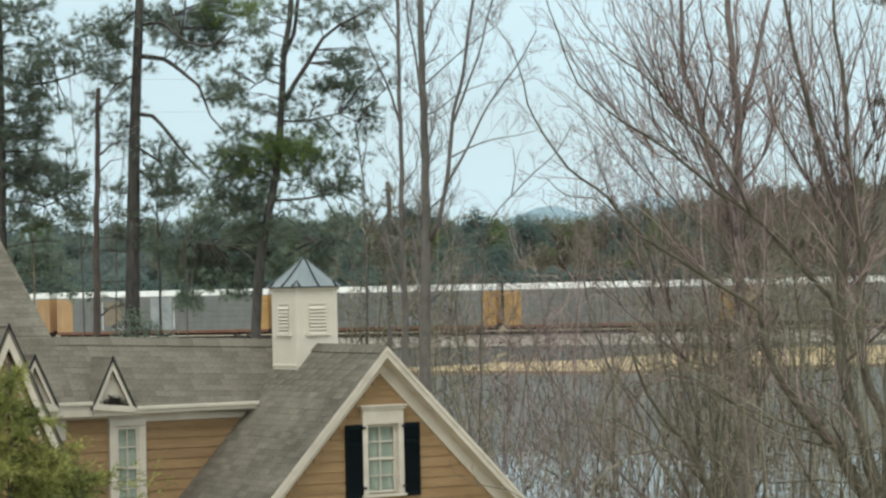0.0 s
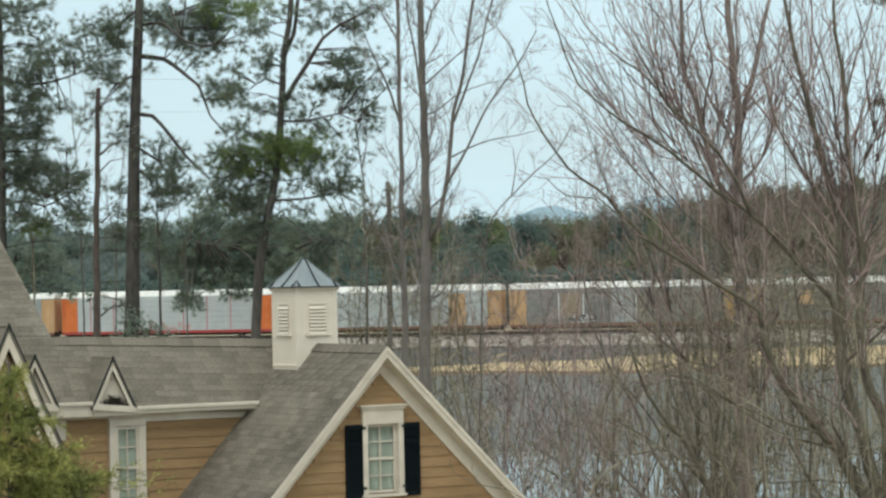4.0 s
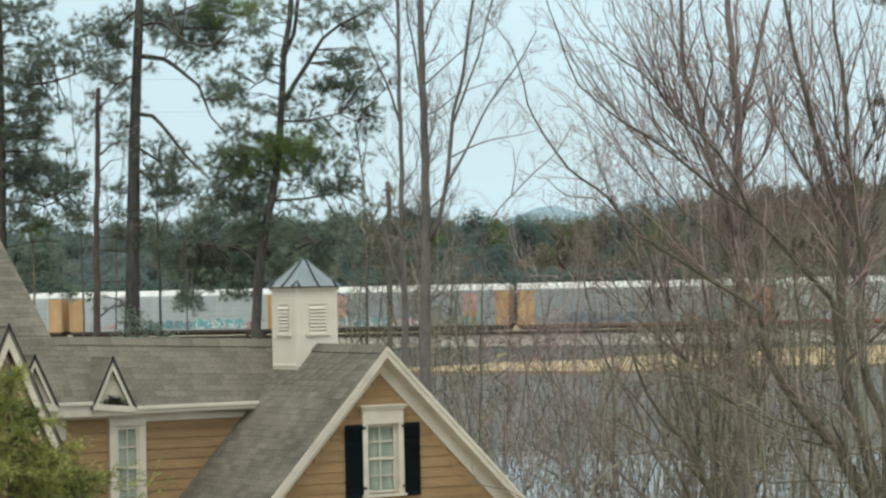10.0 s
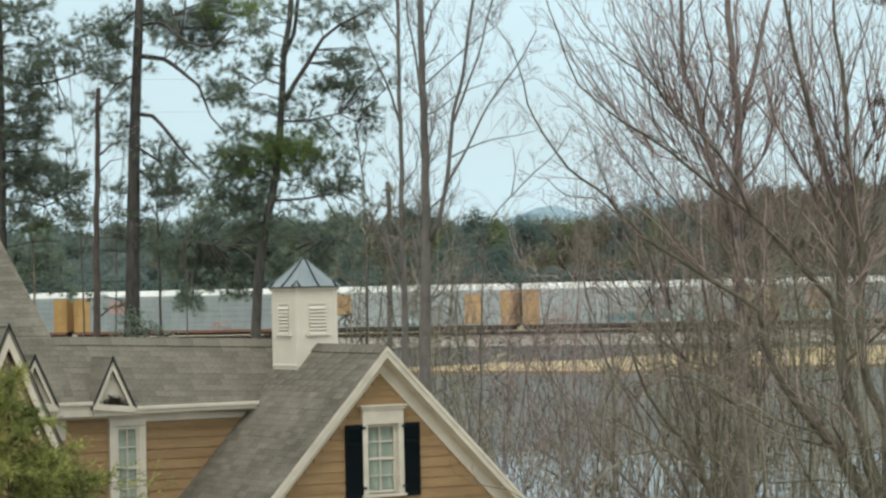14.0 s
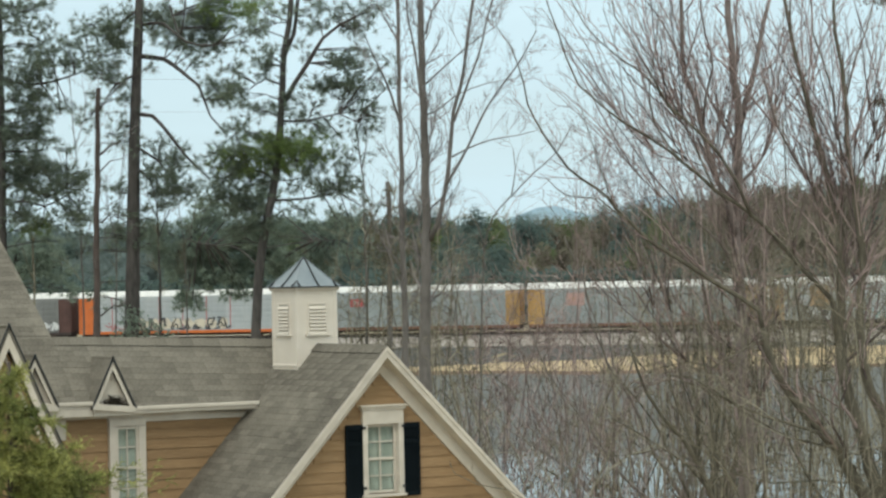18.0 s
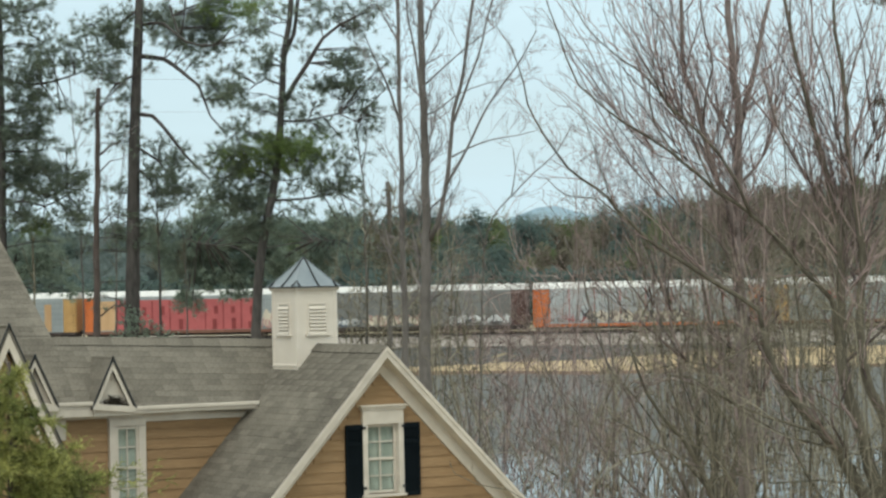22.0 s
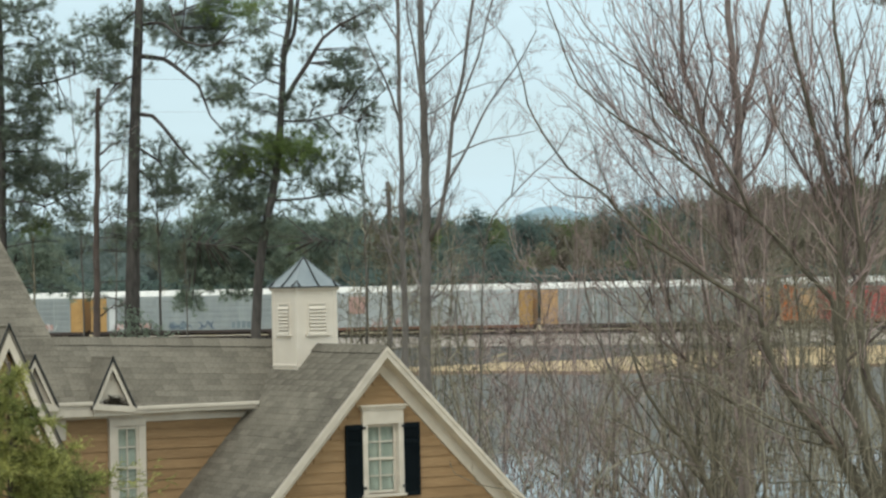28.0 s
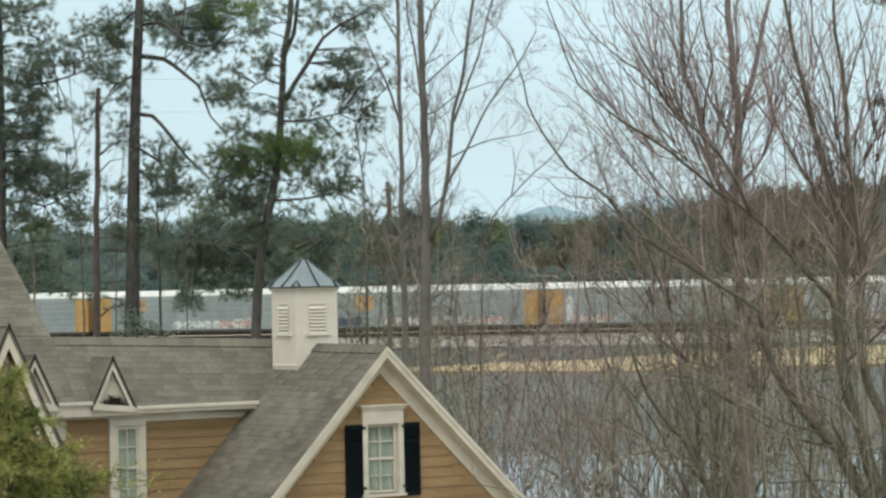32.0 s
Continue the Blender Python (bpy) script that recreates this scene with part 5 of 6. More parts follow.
bare_tree("dead_tree", "dead reddish trunk with a broken top and few branches",
          [([(-10.99, 88, 7.39), (-10.94, 88, 9.16), (-10.88, 88, 12.01), (-10.82, 88, 14.14), (-10.74, 88, 16.35)], 0.14, 0.075), ([(-10.75, 88, 14.23), (-10.41, 88, 14.52), (-10, 88, 14.62)], 0.03, 0.01), ([(-10.76, 88, 13.69), (-10.42, 88, 14.04), (-9.97, 88, 14.12)], 0.028, 0.01), ([(-10.7, 88, 15.65), (-10.43, 88, 16.05), (-9.83, 88, 16.61), (-9.17, 88, 16.92)], 0.022, 0.01),
           ([(-10.76, 88, 12.09), (-10.43, 88, 12.35), (-9.92, 88, 12.31)], 0.028, 0.01), ([(-10.81, 88, 9.16), (-10.42, 88, 9.47), (-10.02, 88, 9.5)], 0.03, 0.01)],
          RED_BARK, GREY_TWIG, 31, 0.42, 0.95, 2, (2, 4), 0.25, thin=0.12)

bare_tree("bare_tree", "slender leafless grey tree rising behind the gable",
          [([(-1.16, 84, 5.61), (-1.17, 84, 7.65), (-1.2, 84, 10.36), (-1.21, 84, 12.57), (-1.2, 84, 15.12), (-1.21, 84, 17.16), (-1.21, 84, 19.54)], 0.125, 0.05), ([(-1.23, 84, 14.87), (-1.49, 83.67, 15.7), (-1.84, 83.33, 16.61), (-2.2, 83, 17.43)], 0.05, 0.015), ([(-1.19, 84, 17.24), (-1.55, 84.5, 17.89), (-1.89, 85, 18.55)], 0.04, 0.015),
           ([(-1.18, 84, 12.91), (-0.78, 84, 13.41), (-0.65, 84, 13.92)], 0.03, 0.01)],
          GREY_BARK, GREY_TWIG, 32, 0.22, 1.4, 3, (2, 4), 0.22, thin=0.2)
bare_tree("bare_tree", "tall forked leafless grey tree behind the gable",
          [([(-0.61, 80, 5.17), (-0.58, 80, 7.75), (-0.51, 80, 10.33), (-0.45, 80, 11.63), (-0.47, 80, 13.24), (-0.47, 80, 14.86), (-0.49, 80, 16.81), (-0.54, 80, 19.07)], 0.225, 0.085), ([(-0.38, 80, 11.22), (-0.13, 79.86, 11.7), (0.13, 79.71, 12.74), (0.27, 79.57, 13.85), (0.39, 79.43, 14.81), (0.65, 79.29, 15.92), (0.86, 79.14, 17.02), (1.02, 79, 18.45)], 0.085, 0.035)] + [([(0.13, 79, 12.74), (0.5, 78.83, 13.34), (0.83, 78.67, 13.96), (1.29, 78.5, 14.81), (1.77, 78.33, 15.51), (2.34, 78.17, 16.27), (2.75, 78, 16.96)], 0.05, 0.016), ([(0.38, 79, 14.54), (0.8, 79, 15.57), (1.09, 79, 16.37), (1.38, 79, 17.32), (1.69, 79, 18.43)], 0.045, 0.02),
           ([(-0.42, 80, 15.67), (0.21, 79.33, 16.17), (0.85, 78.67, 16.66), (1.64, 78, 17.14)], 0.028, 0.01)] + [([(-0.44, 80, 14.78), (-0.06, 80.25, 14.95), (0.43, 80.5, 15.36), (1.34, 80.75, 15.72), (2.17, 81, 15.85)], 0.026, 0.009), ([(0.31, 79, 13.54), (0.79, 78.75, 13.77), (1.43, 78.5, 13.98), (2.14, 78.25, 14.07), (2.61, 78, 14.17)], 0.028, 0.010),
           ([(-0.54, 80, 15.35), (-0.64, 80.33, 16.19), (-0.83, 80.67, 17.52), (-0.92, 81, 18.7)], 0.045, 0.02), ([(-0.36, 80, 17.13), (-0.17, 80.5, 17.82), (0.34, 81, 18.51)], 0.04, 0.02), ([(-0.53, 80, 13.49), (-0.64, 79.5, 14.19), (-0.87, 79, 14.57)], 0.03, 0.01)],
          GREY_BARK, GREY_TWIG, 33, 0.22, 1.5, 3, (2, 4), 0.28, thin=0.2)
bare_tree("bare_tree", "thin leafless sapling beside the pine",
          [([(-2.65, 95, 7.37), (-2.63, 95, 10.44), (-2.64, 95, 12.74), (-2.71, 95, 13.9), (-2.87, 95, 15.25), (-2.93, 95, 16.21)], 0.07, 0.015), ([(-2.62, 95, 11.59), (-2.26, 95, 12.35), (-1.76, 95, 13.3)], 0.03, 0.01), ([(-2.71, 95, 13.9), (-2.5, 95, 14.85), (-2.57, 95, 15.82)], 0.03, 0.01)],
          GREY_BARK, TWIG, 34, 0.5, 1.2, 2, (2, 4), 0.2)
bare_tree("bare_tree", "thin leafless sapling among the pines",
          [([(-12.38, 96, 7.16), (-12.39, 96, 10.26), (-12.45, 96, 13.17), (-12.6, 96, 15.7), (-12.72, 96, 17.64)], 0.045, 0.012), ([(-12.44, 96, 12.98), (-13.01, 96, 14.35), (-13.38, 96, 15.71)], 0.02, 0.008), ([(-12.39, 96, 11.23), (-11.98, 96, 12.58), (-11.86, 96, 13.94)], 0.02, 0.008), ([(-12.54, 96, 14.92), (-12.2, 96, 16.08), (-12.26, 96, 17.25)], 0.018, 0.008)],
          GREY_BARK, TWIG, 39, 0.4, 1.3, 2, (2, 4), 0.25)
SAPLING_WORDS = "thin leafless sapling among the pines"
bare_tree("bare_tree", SAPLING_WORDS, [([(-11.09, 94, 7.57), (-10.99, 94, 10.61), (-10.88, 94, 12.51), (-10.73, 94, 14.02), (-10.59, 94, 15.31)], 0.04, 0.010), ([(-10.93, 94, 11.56), (-11.21, 94, 12.7), (-11.27, 94, 13.85)], 0.02, 0.008), ([(-10.85, 94, 12.7), (-10.51, 94, 13.64), (-10.42, 94, 14.59)], 0.02, 0.008)],
          GREY_BARK, TWIG, 53, 0.26, 1.2, 2, (3, 5), 0.3)
bare_tree("bare_tree", SAPLING_WORDS, [([(-9.57, 94, 7.54), (-9.54, 94, 10.77), (-9.57, 94, 12.48), (-9.58, 94, 13.77)], 0.06, 0.025), ([(-9.54, 94, 11.72), (-9.16, 94, 12.66), (-8.96, 94, 13.42)], 0.02, 0.008), ([(-9.55, 94, 12.29), (-9.88, 94, 13.06), (-9.94, 94, 13.63)], 0.02, 0.008)],
          PINE_BARK, TWIG, 54, 0.28, 1.0, 2, (3, 5), 0.3)
bare_tree("bare_tree", SAPLING_WORDS, [([(-8.75, 95, 7.5), (-8.76, 95, 10.76), (-8.88, 95, 12.3), (-9.13, 95, 13.69)], 0.035, 0.010), ([(-8.79, 95, 11.34), (-8.46, 95, 12.29), (-8.29, 95, 13.25)], 0.02, 0.008)],
          GREY_BARK, TWIG, 55, 0.28, 1.1, 2, (3, 5), 0.3)
bare_tree("bare_tree", "pale thin dead sapling in front of the evergreen", [([(-13.64, 93, 7.66), (-13.62, 93, 10.29), (-13.64, 93, 12.2)], 0.05, 0.03), ([(-13.63, 93, 11.6), (-13.44, 93, 12.07), (-13.21, 93, 12.31)], 0.02, 0.01), ([(-13.62, 93, 10.29), (-13.87, 93, 11.04), (-14.01, 93, 11.61)], 0.02, 0.01)],
          TWIG, TWIG, 56, 0.6, 0.6, 1, (2, 3), 0.3)
pine("snag", "broken trunk wrapped in olive green vines",
     [([(-1.95, 97, 5.73), (-1.87, 97, 10.04), (-1.83, 97, 12), (-1.87, 97, 13.53)], 0.12, 0.08)],
     [(-1.8, 12.98, 0.47, 0.47), (-1.59, 12.23, 0.71, 0.55), (-2.26, 11.62, 0.71, 0.55), (-1.21, 11.2, 0.67, 0.67), (-1.85, 10.63, 0.9, 0.55), (-2.67, 11.04, 0.59, 0.55), (-1.64, 11.41, 0.59, 0.59), (-0.98, 10.41, 0.59, 0.51)],
     97, GREY_BARK, VINE, 26, density=16, blades=16, blade=0.2, width=0.012, category="tree snag")


def stem(limbs, r0, r1, *line):
    limbs.append((list(line), r0, r1))


# the spreading trees on the near bank
ROSY_STEMS = []
stem(ROSY_STEMS, 0.185, 0.064, (6.40, 60.0, 5.24), (6.39, 60.0, 6.47), (6.37, 60.0, 7.69), (6.36, 60.0, 8.78), (6.34, 60.0, 10.11), (6.35, 60.0, 11.32), (6.38, 60.0, 12.29), (6.38, 60.0, 13.02), (6.35, 60.0, 13.75), (6.30, 60.0, 14.36), (6.27, 60.0, 15.09), (6.26, 60.0, 16.30))
stem(ROSY_STEMS, 0.085, 0.034, (6.40, 60.0, 13.32), (6.56, 60.2, 13.69), (6.75, 60.3, 14.25), (6.93, 60.5, 14.81), (7.01, 60.7, 15.44), (7.17, 60.8, 16.00), (7.25, 61.0, 16.39))
stem(ROSY_STEMS, 0.085, 0.038, (6.31, 60.0, 10.84), (6.14, 59.8, 11.56), (5.84, 59.7, 12.17), (5.71, 59.5, 12.65), (5.56, 59.3, 13.22), (5.38, 59.2, 13.78), (5.19, 59.0, 14.25), (5.15, 58.8, 15.13), (5.08, 58.7, 15.83), (5.04, 58.5, 16.17))
stem(ROSY_STEMS, 0.038, 0.017, (6.30, 60.0, 14.24), (6.44, 60.2, 14.86), (6.44, 60.4, 15.48), (6.54, 60.6, 16.36))
stem(ROSY_STEMS, 0.034, 0.013, (5.56, 59.3, 13.22), (5.63, 59.0, 13.82), (5.76, 58.8, 14.40), (5.63, 58.5, 15.09), (5.48, 58.3, 15.78), (5.42, 58.0, 16.10))
stem(ROSY_STEMS, 0.032, 0.012, (5.38, 59.2, 13.78), (4.97, 58.8, 14.71), (4.66, 58.4, 15.28), (4.31, 58.0, 15.78), (4.14, 57.6, 16.03))
stem(ROSY_STEMS, 0.034, 0.010, (6.32, 60.0, 11.93), (6.74, 60.2, 12.29), (7.11, 60.5, 12.85), (7.28, 60.8, 13.53), (7.36, 61.0, 14.29), (7.59, 61.2, 14.92), (7.58, 61.5, 15.69))
stem(ROSY_STEMS, 0.029, 0.010, (6.29, 60.0, 10.11), (5.92, 59.7, 10.72), (5.48, 59.4, 11.08), (5.04, 59.0, 11.42), (4.60, 58.7, 11.68), (4.00, 58.4, 12.28))
stem(ROSY_STEMS, 0.029, 0.010, (6.35, 60.0, 12.29), (6.15, 60.2, 13.10), (5.91, 60.5, 13.79), (5.68, 60.8, 14.30), (5.49, 61.0, 14.94), (5.20, 61.2, 15.71), (5.05, 61.5, 16.43))
stem(ROSY_STEMS, 0.025, 0.009, (6.35, 60.0, 11.75), (5.82, 59.8, 12.30), (5.24, 59.7, 12.48), (4.56, 59.5, 12.61), (4.02, 59.4, 13.16), (3.49, 59.2, 13.88))
stem(ROSY_STEMS, 0.027, 0.007, (6.21, 60.0, 8.42), (5.71, 59.5, 8.80), (5.11, 59.0, 9.18), (4.42, 58.5, 9.38), (3.68, 58.0, 9.45))
stem(ROSY_STEMS, 0.027, 0.007, (6.22, 60.0, 8.05), (6.73, 60.3, 8.64), (7.17, 60.7, 9.11), (7.62, 61.0, 9.35))
stem(ROSY_STEMS, 0.025, 0.007, (6.16, 60.0, 6.96), (5.52, 59.4, 7.61), (4.94, 58.8, 7.90), (4.24, 58.1, 7.80), (3.55, 57.5, 7.93))
bare_tree("bare_tree", "upright leafless tree with a rosy trunk and budding twigs", ROSY_STEMS,
          ROSE_BARK, RED_TWIG, 35, 0.27, 1.2, 2, (2, 4), 0.10, bud_size=0.011, wob=0.10, shoots=150, reach=3.1, lean=-0.1, zone=(8.6, 13.6, 0), thin=0.34)
CROOKED_STEMS = []
stem(CROOKED_STEMS, 0.165, 0.027, (8.61, 54.0, 4.81), (8.35, 54.0, 5.66), (8.16, 54.0, 6.23), (7.96, 54.0, 6.89), (7.80, 54.0, 7.55), (7.68, 54.0, 8.20), (7.63, 54.0, 8.75), (7.64, 54.0, 9.40), (7.67, 54.0, 10.28), (7.61, 54.0, 11.10), (7.47, 54.0, 11.79), (7.36, 54.0, 12.25), (7.21, 54.0, 12.88), (7.07, 54.0, 13.35), (6.92, 54.0, 14.09), (6.77, 54.0, 14.86), (6.66, 54.0, 15.60))
stem(CROOKED_STEMS, 0.16, 0.025, (8.56, 54.0, 5.13), (8.49, 53.9, 6.56), (8.37, 53.9, 7.32), (8.19, 53.8, 7.76), (8.04, 53.7, 8.31), (7.95, 53.6, 8.91), (8.01, 53.6, 10.10), (7.96, 53.5, 10.91), (7.86, 53.4, 11.65), (7.82, 53.4, 12.10), (7.76, 53.3, 12.85), (7.70, 53.2, 13.50), (7.65, 53.1, 13.94), (7.55, 53.1, 14.56), (7.50, 53.0, 15.47))
stem(CROOKED_STEMS, 0.155, 0.062, (8.19, 54.0, 5.47), (7.93, 53.9, 5.86), (7.69, 53.9, 6.25), (7.50, 53.8, 6.62), (7.13, 53.7, 7.03), (6.80, 53.7, 7.42), (6.50, 53.6, 7.83), (6.29, 53.5, 8.22), (6.16, 53.5, 8.63), (6.07, 53.4, 9.01))
stem(CROOKED_STEMS, 0.058, 0.010, (6.07, 53.4, 9.01), (6.00, 53.4, 9.34), (5.62, 53.3, 9.61), (5.12, 53.2, 9.91), (4.69, 53.1, 10.22), (4.35, 53.1, 10.44), (3.92, 53.0, 10.72), (3.58, 52.9, 11.05), (3.28, 52.9, 11.32), (3.11, 52.8, 11.53), (2.90, 52.7, 11.70), (2.64, 52.6, 11.87), (2.38, 52.6, 12.09), (2.17, 52.5, 12.40), (1.95, 52.4, 12.71), (1.75, 52.4, 13.03), (1.61, 52.3, 13.30), (1.55, 52.2, 13.66), (1.47, 52.1, 14.00), (1.35, 52.1, 14.37), (1.10, 52.0, 14.73))
stem(CROOKED_STEMS, 0.05, 0.012, (7.44, 53.7, 6.68), (7.13, 53.6, 6.97), (6.58, 53.5, 7.16), (6.03, 53.4, 7.33), (5.49, 53.3, 7.58), (5.08, 53.2, 7.85), (4.68, 53.1, 8.10), (4.19, 53.0, 8.16))
stem(CROOKED_STEMS, 0.04, 0.012, (7.51, 53.9, 6.61), (7.74, 53.8, 6.55), (7.99, 53.6, 6.52), (8.30, 53.5, 6.69))
stem(CROOKED_STEMS, 0.034, 0.01, (7.18, 53.8, 5.70), (6.84, 53.6, 6.23), (6.58, 53.4, 6.74), (6.40, 53.2, 7.29), (6.30, 53.0, 7.83))
stem(CROOKED_STEMS, 0.061, 0.010, (7.59, 54.0, 8.64), (7.51, 53.9, 9.17), (7.44, 53.8, 9.52), (7.00, 53.8, 10.01), (6.49, 53.7, 10.60), (6.10, 53.6, 11.00), (5.68, 53.5, 11.35), (5.22, 53.4, 11.64), (4.89, 53.4, 11.97), (4.62, 53.3, 12.17), (4.32, 53.2, 12.43), (3.93, 53.1, 12.69), (3.46, 53.1, 12.99), (3.16, 53.0, 13.21), (2.88, 52.9, 13.45), (2.61, 52.8, 13.68), (2.38, 52.7, 14.22), (2.23, 52.7, 14.69), (2.09, 52.6, 15.06), (1.97, 52.5, 15.53))
stem(CROOKED_STEMS, 0.037, 0.009, (5.88, 53.2, 11.12), (5.63, 53.1, 11.76), (5.27, 53.1, 12.34), (4.89, 53.0, 12.73), (4.56, 52.9, 13.01), (4.29, 52.9, 13.25), (4.13, 52.8, 13.60), (3.97, 52.8, 13.93), (3.76, 52.7, 14.25), (3.56, 52.6, 14.61), (3.34, 52.6, 14.93), (3.27, 52.5, 15.51))
stem(CROOKED_STEMS, 0.026, 0.007, (4.45, 52.8, 13.07), (4.14, 52.9, 13.55), (3.80, 53.0, 13.93), (3.55, 53.1, 14.10), (3.32, 53.2, 14.29), (3.06, 53.3, 14.51), (2.77, 53.4, 14.85), (2.57, 53.5, 15.30), (2.50, 53.6, 15.64))
stem(CROOKED_STEMS, 0.043, 0.014, (7.73, 54.0, 10.71), (7.76, 54.1, 12.13), (7.68, 54.2, 12.89), (7.59, 54.3, 13.57), (7.46, 54.4, 14.22), (7.33, 54.5, 14.70), (7.28, 54.6, 15.65))
stem(CROOKED_STEMS, 0.029, 0.009, (7.85, 54.0, 13.44), (8.09, 54.2, 14.20), (8.35, 54.5, 14.76), (8.54, 54.8, 15.36), (8.63, 55.0, 15.66))
stem(CROOKED_STEMS, 0.032, 0.010, (7.15, 53.6, 12.78), (6.94, 53.5, 13.64), (6.76, 53.3, 14.33), (6.69, 53.1, 14.91), (6.73, 53.0, 15.49))
stem(CROOKED_STEMS, 0.022, 0.007, (7.61, 54.0, 11.10), (7.82, 53.9, 11.52), (8.12, 53.8, 12.11), (8.30, 53.6, 12.70), (8.37, 53.5, 13.29), (8.23, 53.4, 13.82))
stem(CROOKED_STEMS, 0.029, 0.010, (8.04, 54.0, 10.05), (8.29, 54.2, 10.81), (8.44, 54.5, 11.70), (8.59, 54.8, 12.59), (8.86, 55.0, 13.48))
stem(CROOKED_STEMS, 0.022, 0.007, (7.68, 54.0, 10.17), (7.35, 54.1, 11.05), (7.22, 54.3, 11.71), (6.86, 54.4, 12.28), (6.56, 54.5, 12.89), (6.32, 54.7, 13.74), (6.29, 54.8, 14.19))
stem(CROOKED_STEMS, 0.023, 0.007, (3.57, 52.7, 11.04), (3.21, 52.6, 11.29), (2.95, 52.5, 11.51), (2.36, 52.4, 11.57), (2.15, 52.3, 11.70), (1.94, 52.2, 11.91))
stem(CROOKED_STEMS, 0.016, 0.007, (3.27, 52.6, 11.31), (2.97, 52.4, 12.06), (2.77, 52.2, 12.69), (2.64, 52.0, 13.20))
stem(CROOKED_STEMS, 0.019, 0.007, (4.60, 53.0, 12.15), (4.06, 52.8, 12.90), (3.95, 52.5, 13.63), (4.05, 52.2, 14.35), (4.10, 52.0, 15.07))
stem(CROOKED_STEMS, 0.019, 0.007, (5.17, 53.0, 11.63), (4.83, 53.1, 12.48), (4.45, 53.3, 13.36), (4.04, 53.5, 14.46), (3.74, 53.6, 15.23))
stem(CROOKED_STEMS, 0.036, 0.007, (7.88, 54.0, 6.24), (7.37, 53.8, 6.67), (6.60, 53.7, 6.88), (5.94, 53.5, 7.26), (5.28, 53.3, 7.68), (4.73, 53.2, 7.97), (4.19, 53.0, 8.07))
stem(CROOKED_STEMS, 0.029, 0.007, (8.03, 54.0, 5.91), (7.14, 53.8, 6.05), (6.24, 53.6, 6.03), (5.47, 53.4, 6.24), (4.86, 53.2, 6.41), (4.26, 53.0, 6.70))
stem(CROOKED_STEMS, 0.022, 0.007, (6.07, 53.4, 8.79), (5.63, 53.2, 8.59), (5.07, 53.0, 8.29), (4.55, 52.8, 8.41), (3.84, 52.6, 8.27))
bare_tree("bare_tree", "crooked spreading leafless tree with olive grey stems", CROOKED_STEMS,
          OLIVE_BARK, RED_TWIG, 36, 0.27, 1.2, 2, (2, 4), 0.14, bud_size=0.010, wob=0.08, shoots=165, reach=3.0, lean=-0.15, zone=(8.4, 13.4, 3.9), thin=0.34)

LEANING_STEMS = []
stem(LEANING_STEMS, 0.085, 0.022, (5.43, 56.0, 5.03), (5.21, 55.9, 5.74), (4.95, 55.7, 6.35), (4.64, 55.6, 6.82), (4.27, 55.4, 7.22), (3.98, 55.3, 7.74), (3.78, 55.1, 8.25), (3.61, 55.0, 8.81))
stem(LEANING_STEMS, 0.06, 0.016, (5.36, 56.0, 5.37), (5.11, 55.9, 6.11), (4.85, 55.8, 6.74), (4.66, 55.7, 7.26), (4.50, 55.6, 7.77), (4.45, 55.5, 8.34))
stem(LEANING_STEMS, 0.066, 0.018, (5.34, 56.0, 5.48), (5.33, 56.0, 6.04), (5.30, 56.0, 6.84), (5.26, 56.0, 7.63), (5.19, 56.0, 8.31), (5.08, 56.0, 9.10))
stem(LEANING_STEMS, 0.05, 0.016, (5.30, 56.0, 5.54), (5.45, 56.2, 6.48), (5.60, 56.5, 7.14), (5.67, 56.8, 7.82), (5.69, 57.0, 8.73))
stem(LEANING_STEMS, 0.03, 0.01, (5.22, 56.0, 5.73), (4.76, 55.8, 6.28), (4.19, 55.5, 6.69), (3.62, 55.2, 7.05), (3.22, 55.0, 7.27))
stem(LEANING_STEMS, 0.026, 0.008, (5.17, 56.0, 5.88), (5.70, 55.7, 6.10), (6.17, 55.3, 6.18), (6.63, 55.0, 5.98))
stem(LEANING_STEMS, 0.026, 0.008, (6.08, 56.0, 6.31), (5.75, 55.8, 6.73), (5.54, 55.5, 7.19), (5.27, 55.2, 7.60), (4.95, 55.0, 7.99))
stem(LEANING_STEMS, 0.022, 0.008, (4.22, 56.0, 6.58), (3.68, 55.5, 6.51), (3.20, 55.0, 6.51))
bare_tree("bare_tree", "leafless olive grey clump of stems leaning apart", LEANING_STEMS,
          OLIVE_BARK, TWIG, 71, 0.50, 1.0, 1, (2, 3), 0.20, wob=0.05, thin=0.40)


def sapling_clump(label, x0, x1, dist, count, low, high, seed, bark, twig):
    """Upright stems that rise close together from the bank, crossing here and there."""
    rng = random.Random(seed)
    stems = []
    for i in range(count):
        x = x0 + (x1 - x0) * (i + rng.random()) / count
        y, top, drift = dist + rng.uniform(-2.5, 2.5), rng.uniform(low, high), rng.gauss(-0.25, 0.55)
        foot = ground_z(x, y) - 0.1
        line = [(x + drift * u ** 1.6 + rng.gauss(0, 0.05), y + rng.gauss(0, 0.08), foot + (top - foot) * u) for u in (0.0, 0.3, 0.5, 0.65, 0.78, 0.9, 1.0)]
        stem(stems, rng.uniform(0.028, 0.055), 0.010, *line)
    bare_tree("sapling_clump", label, stems, bark, twig, seed + 1, 0.34, 1.1, 2, (2, 4), 0.40, wob=0.10, thin=0.34)


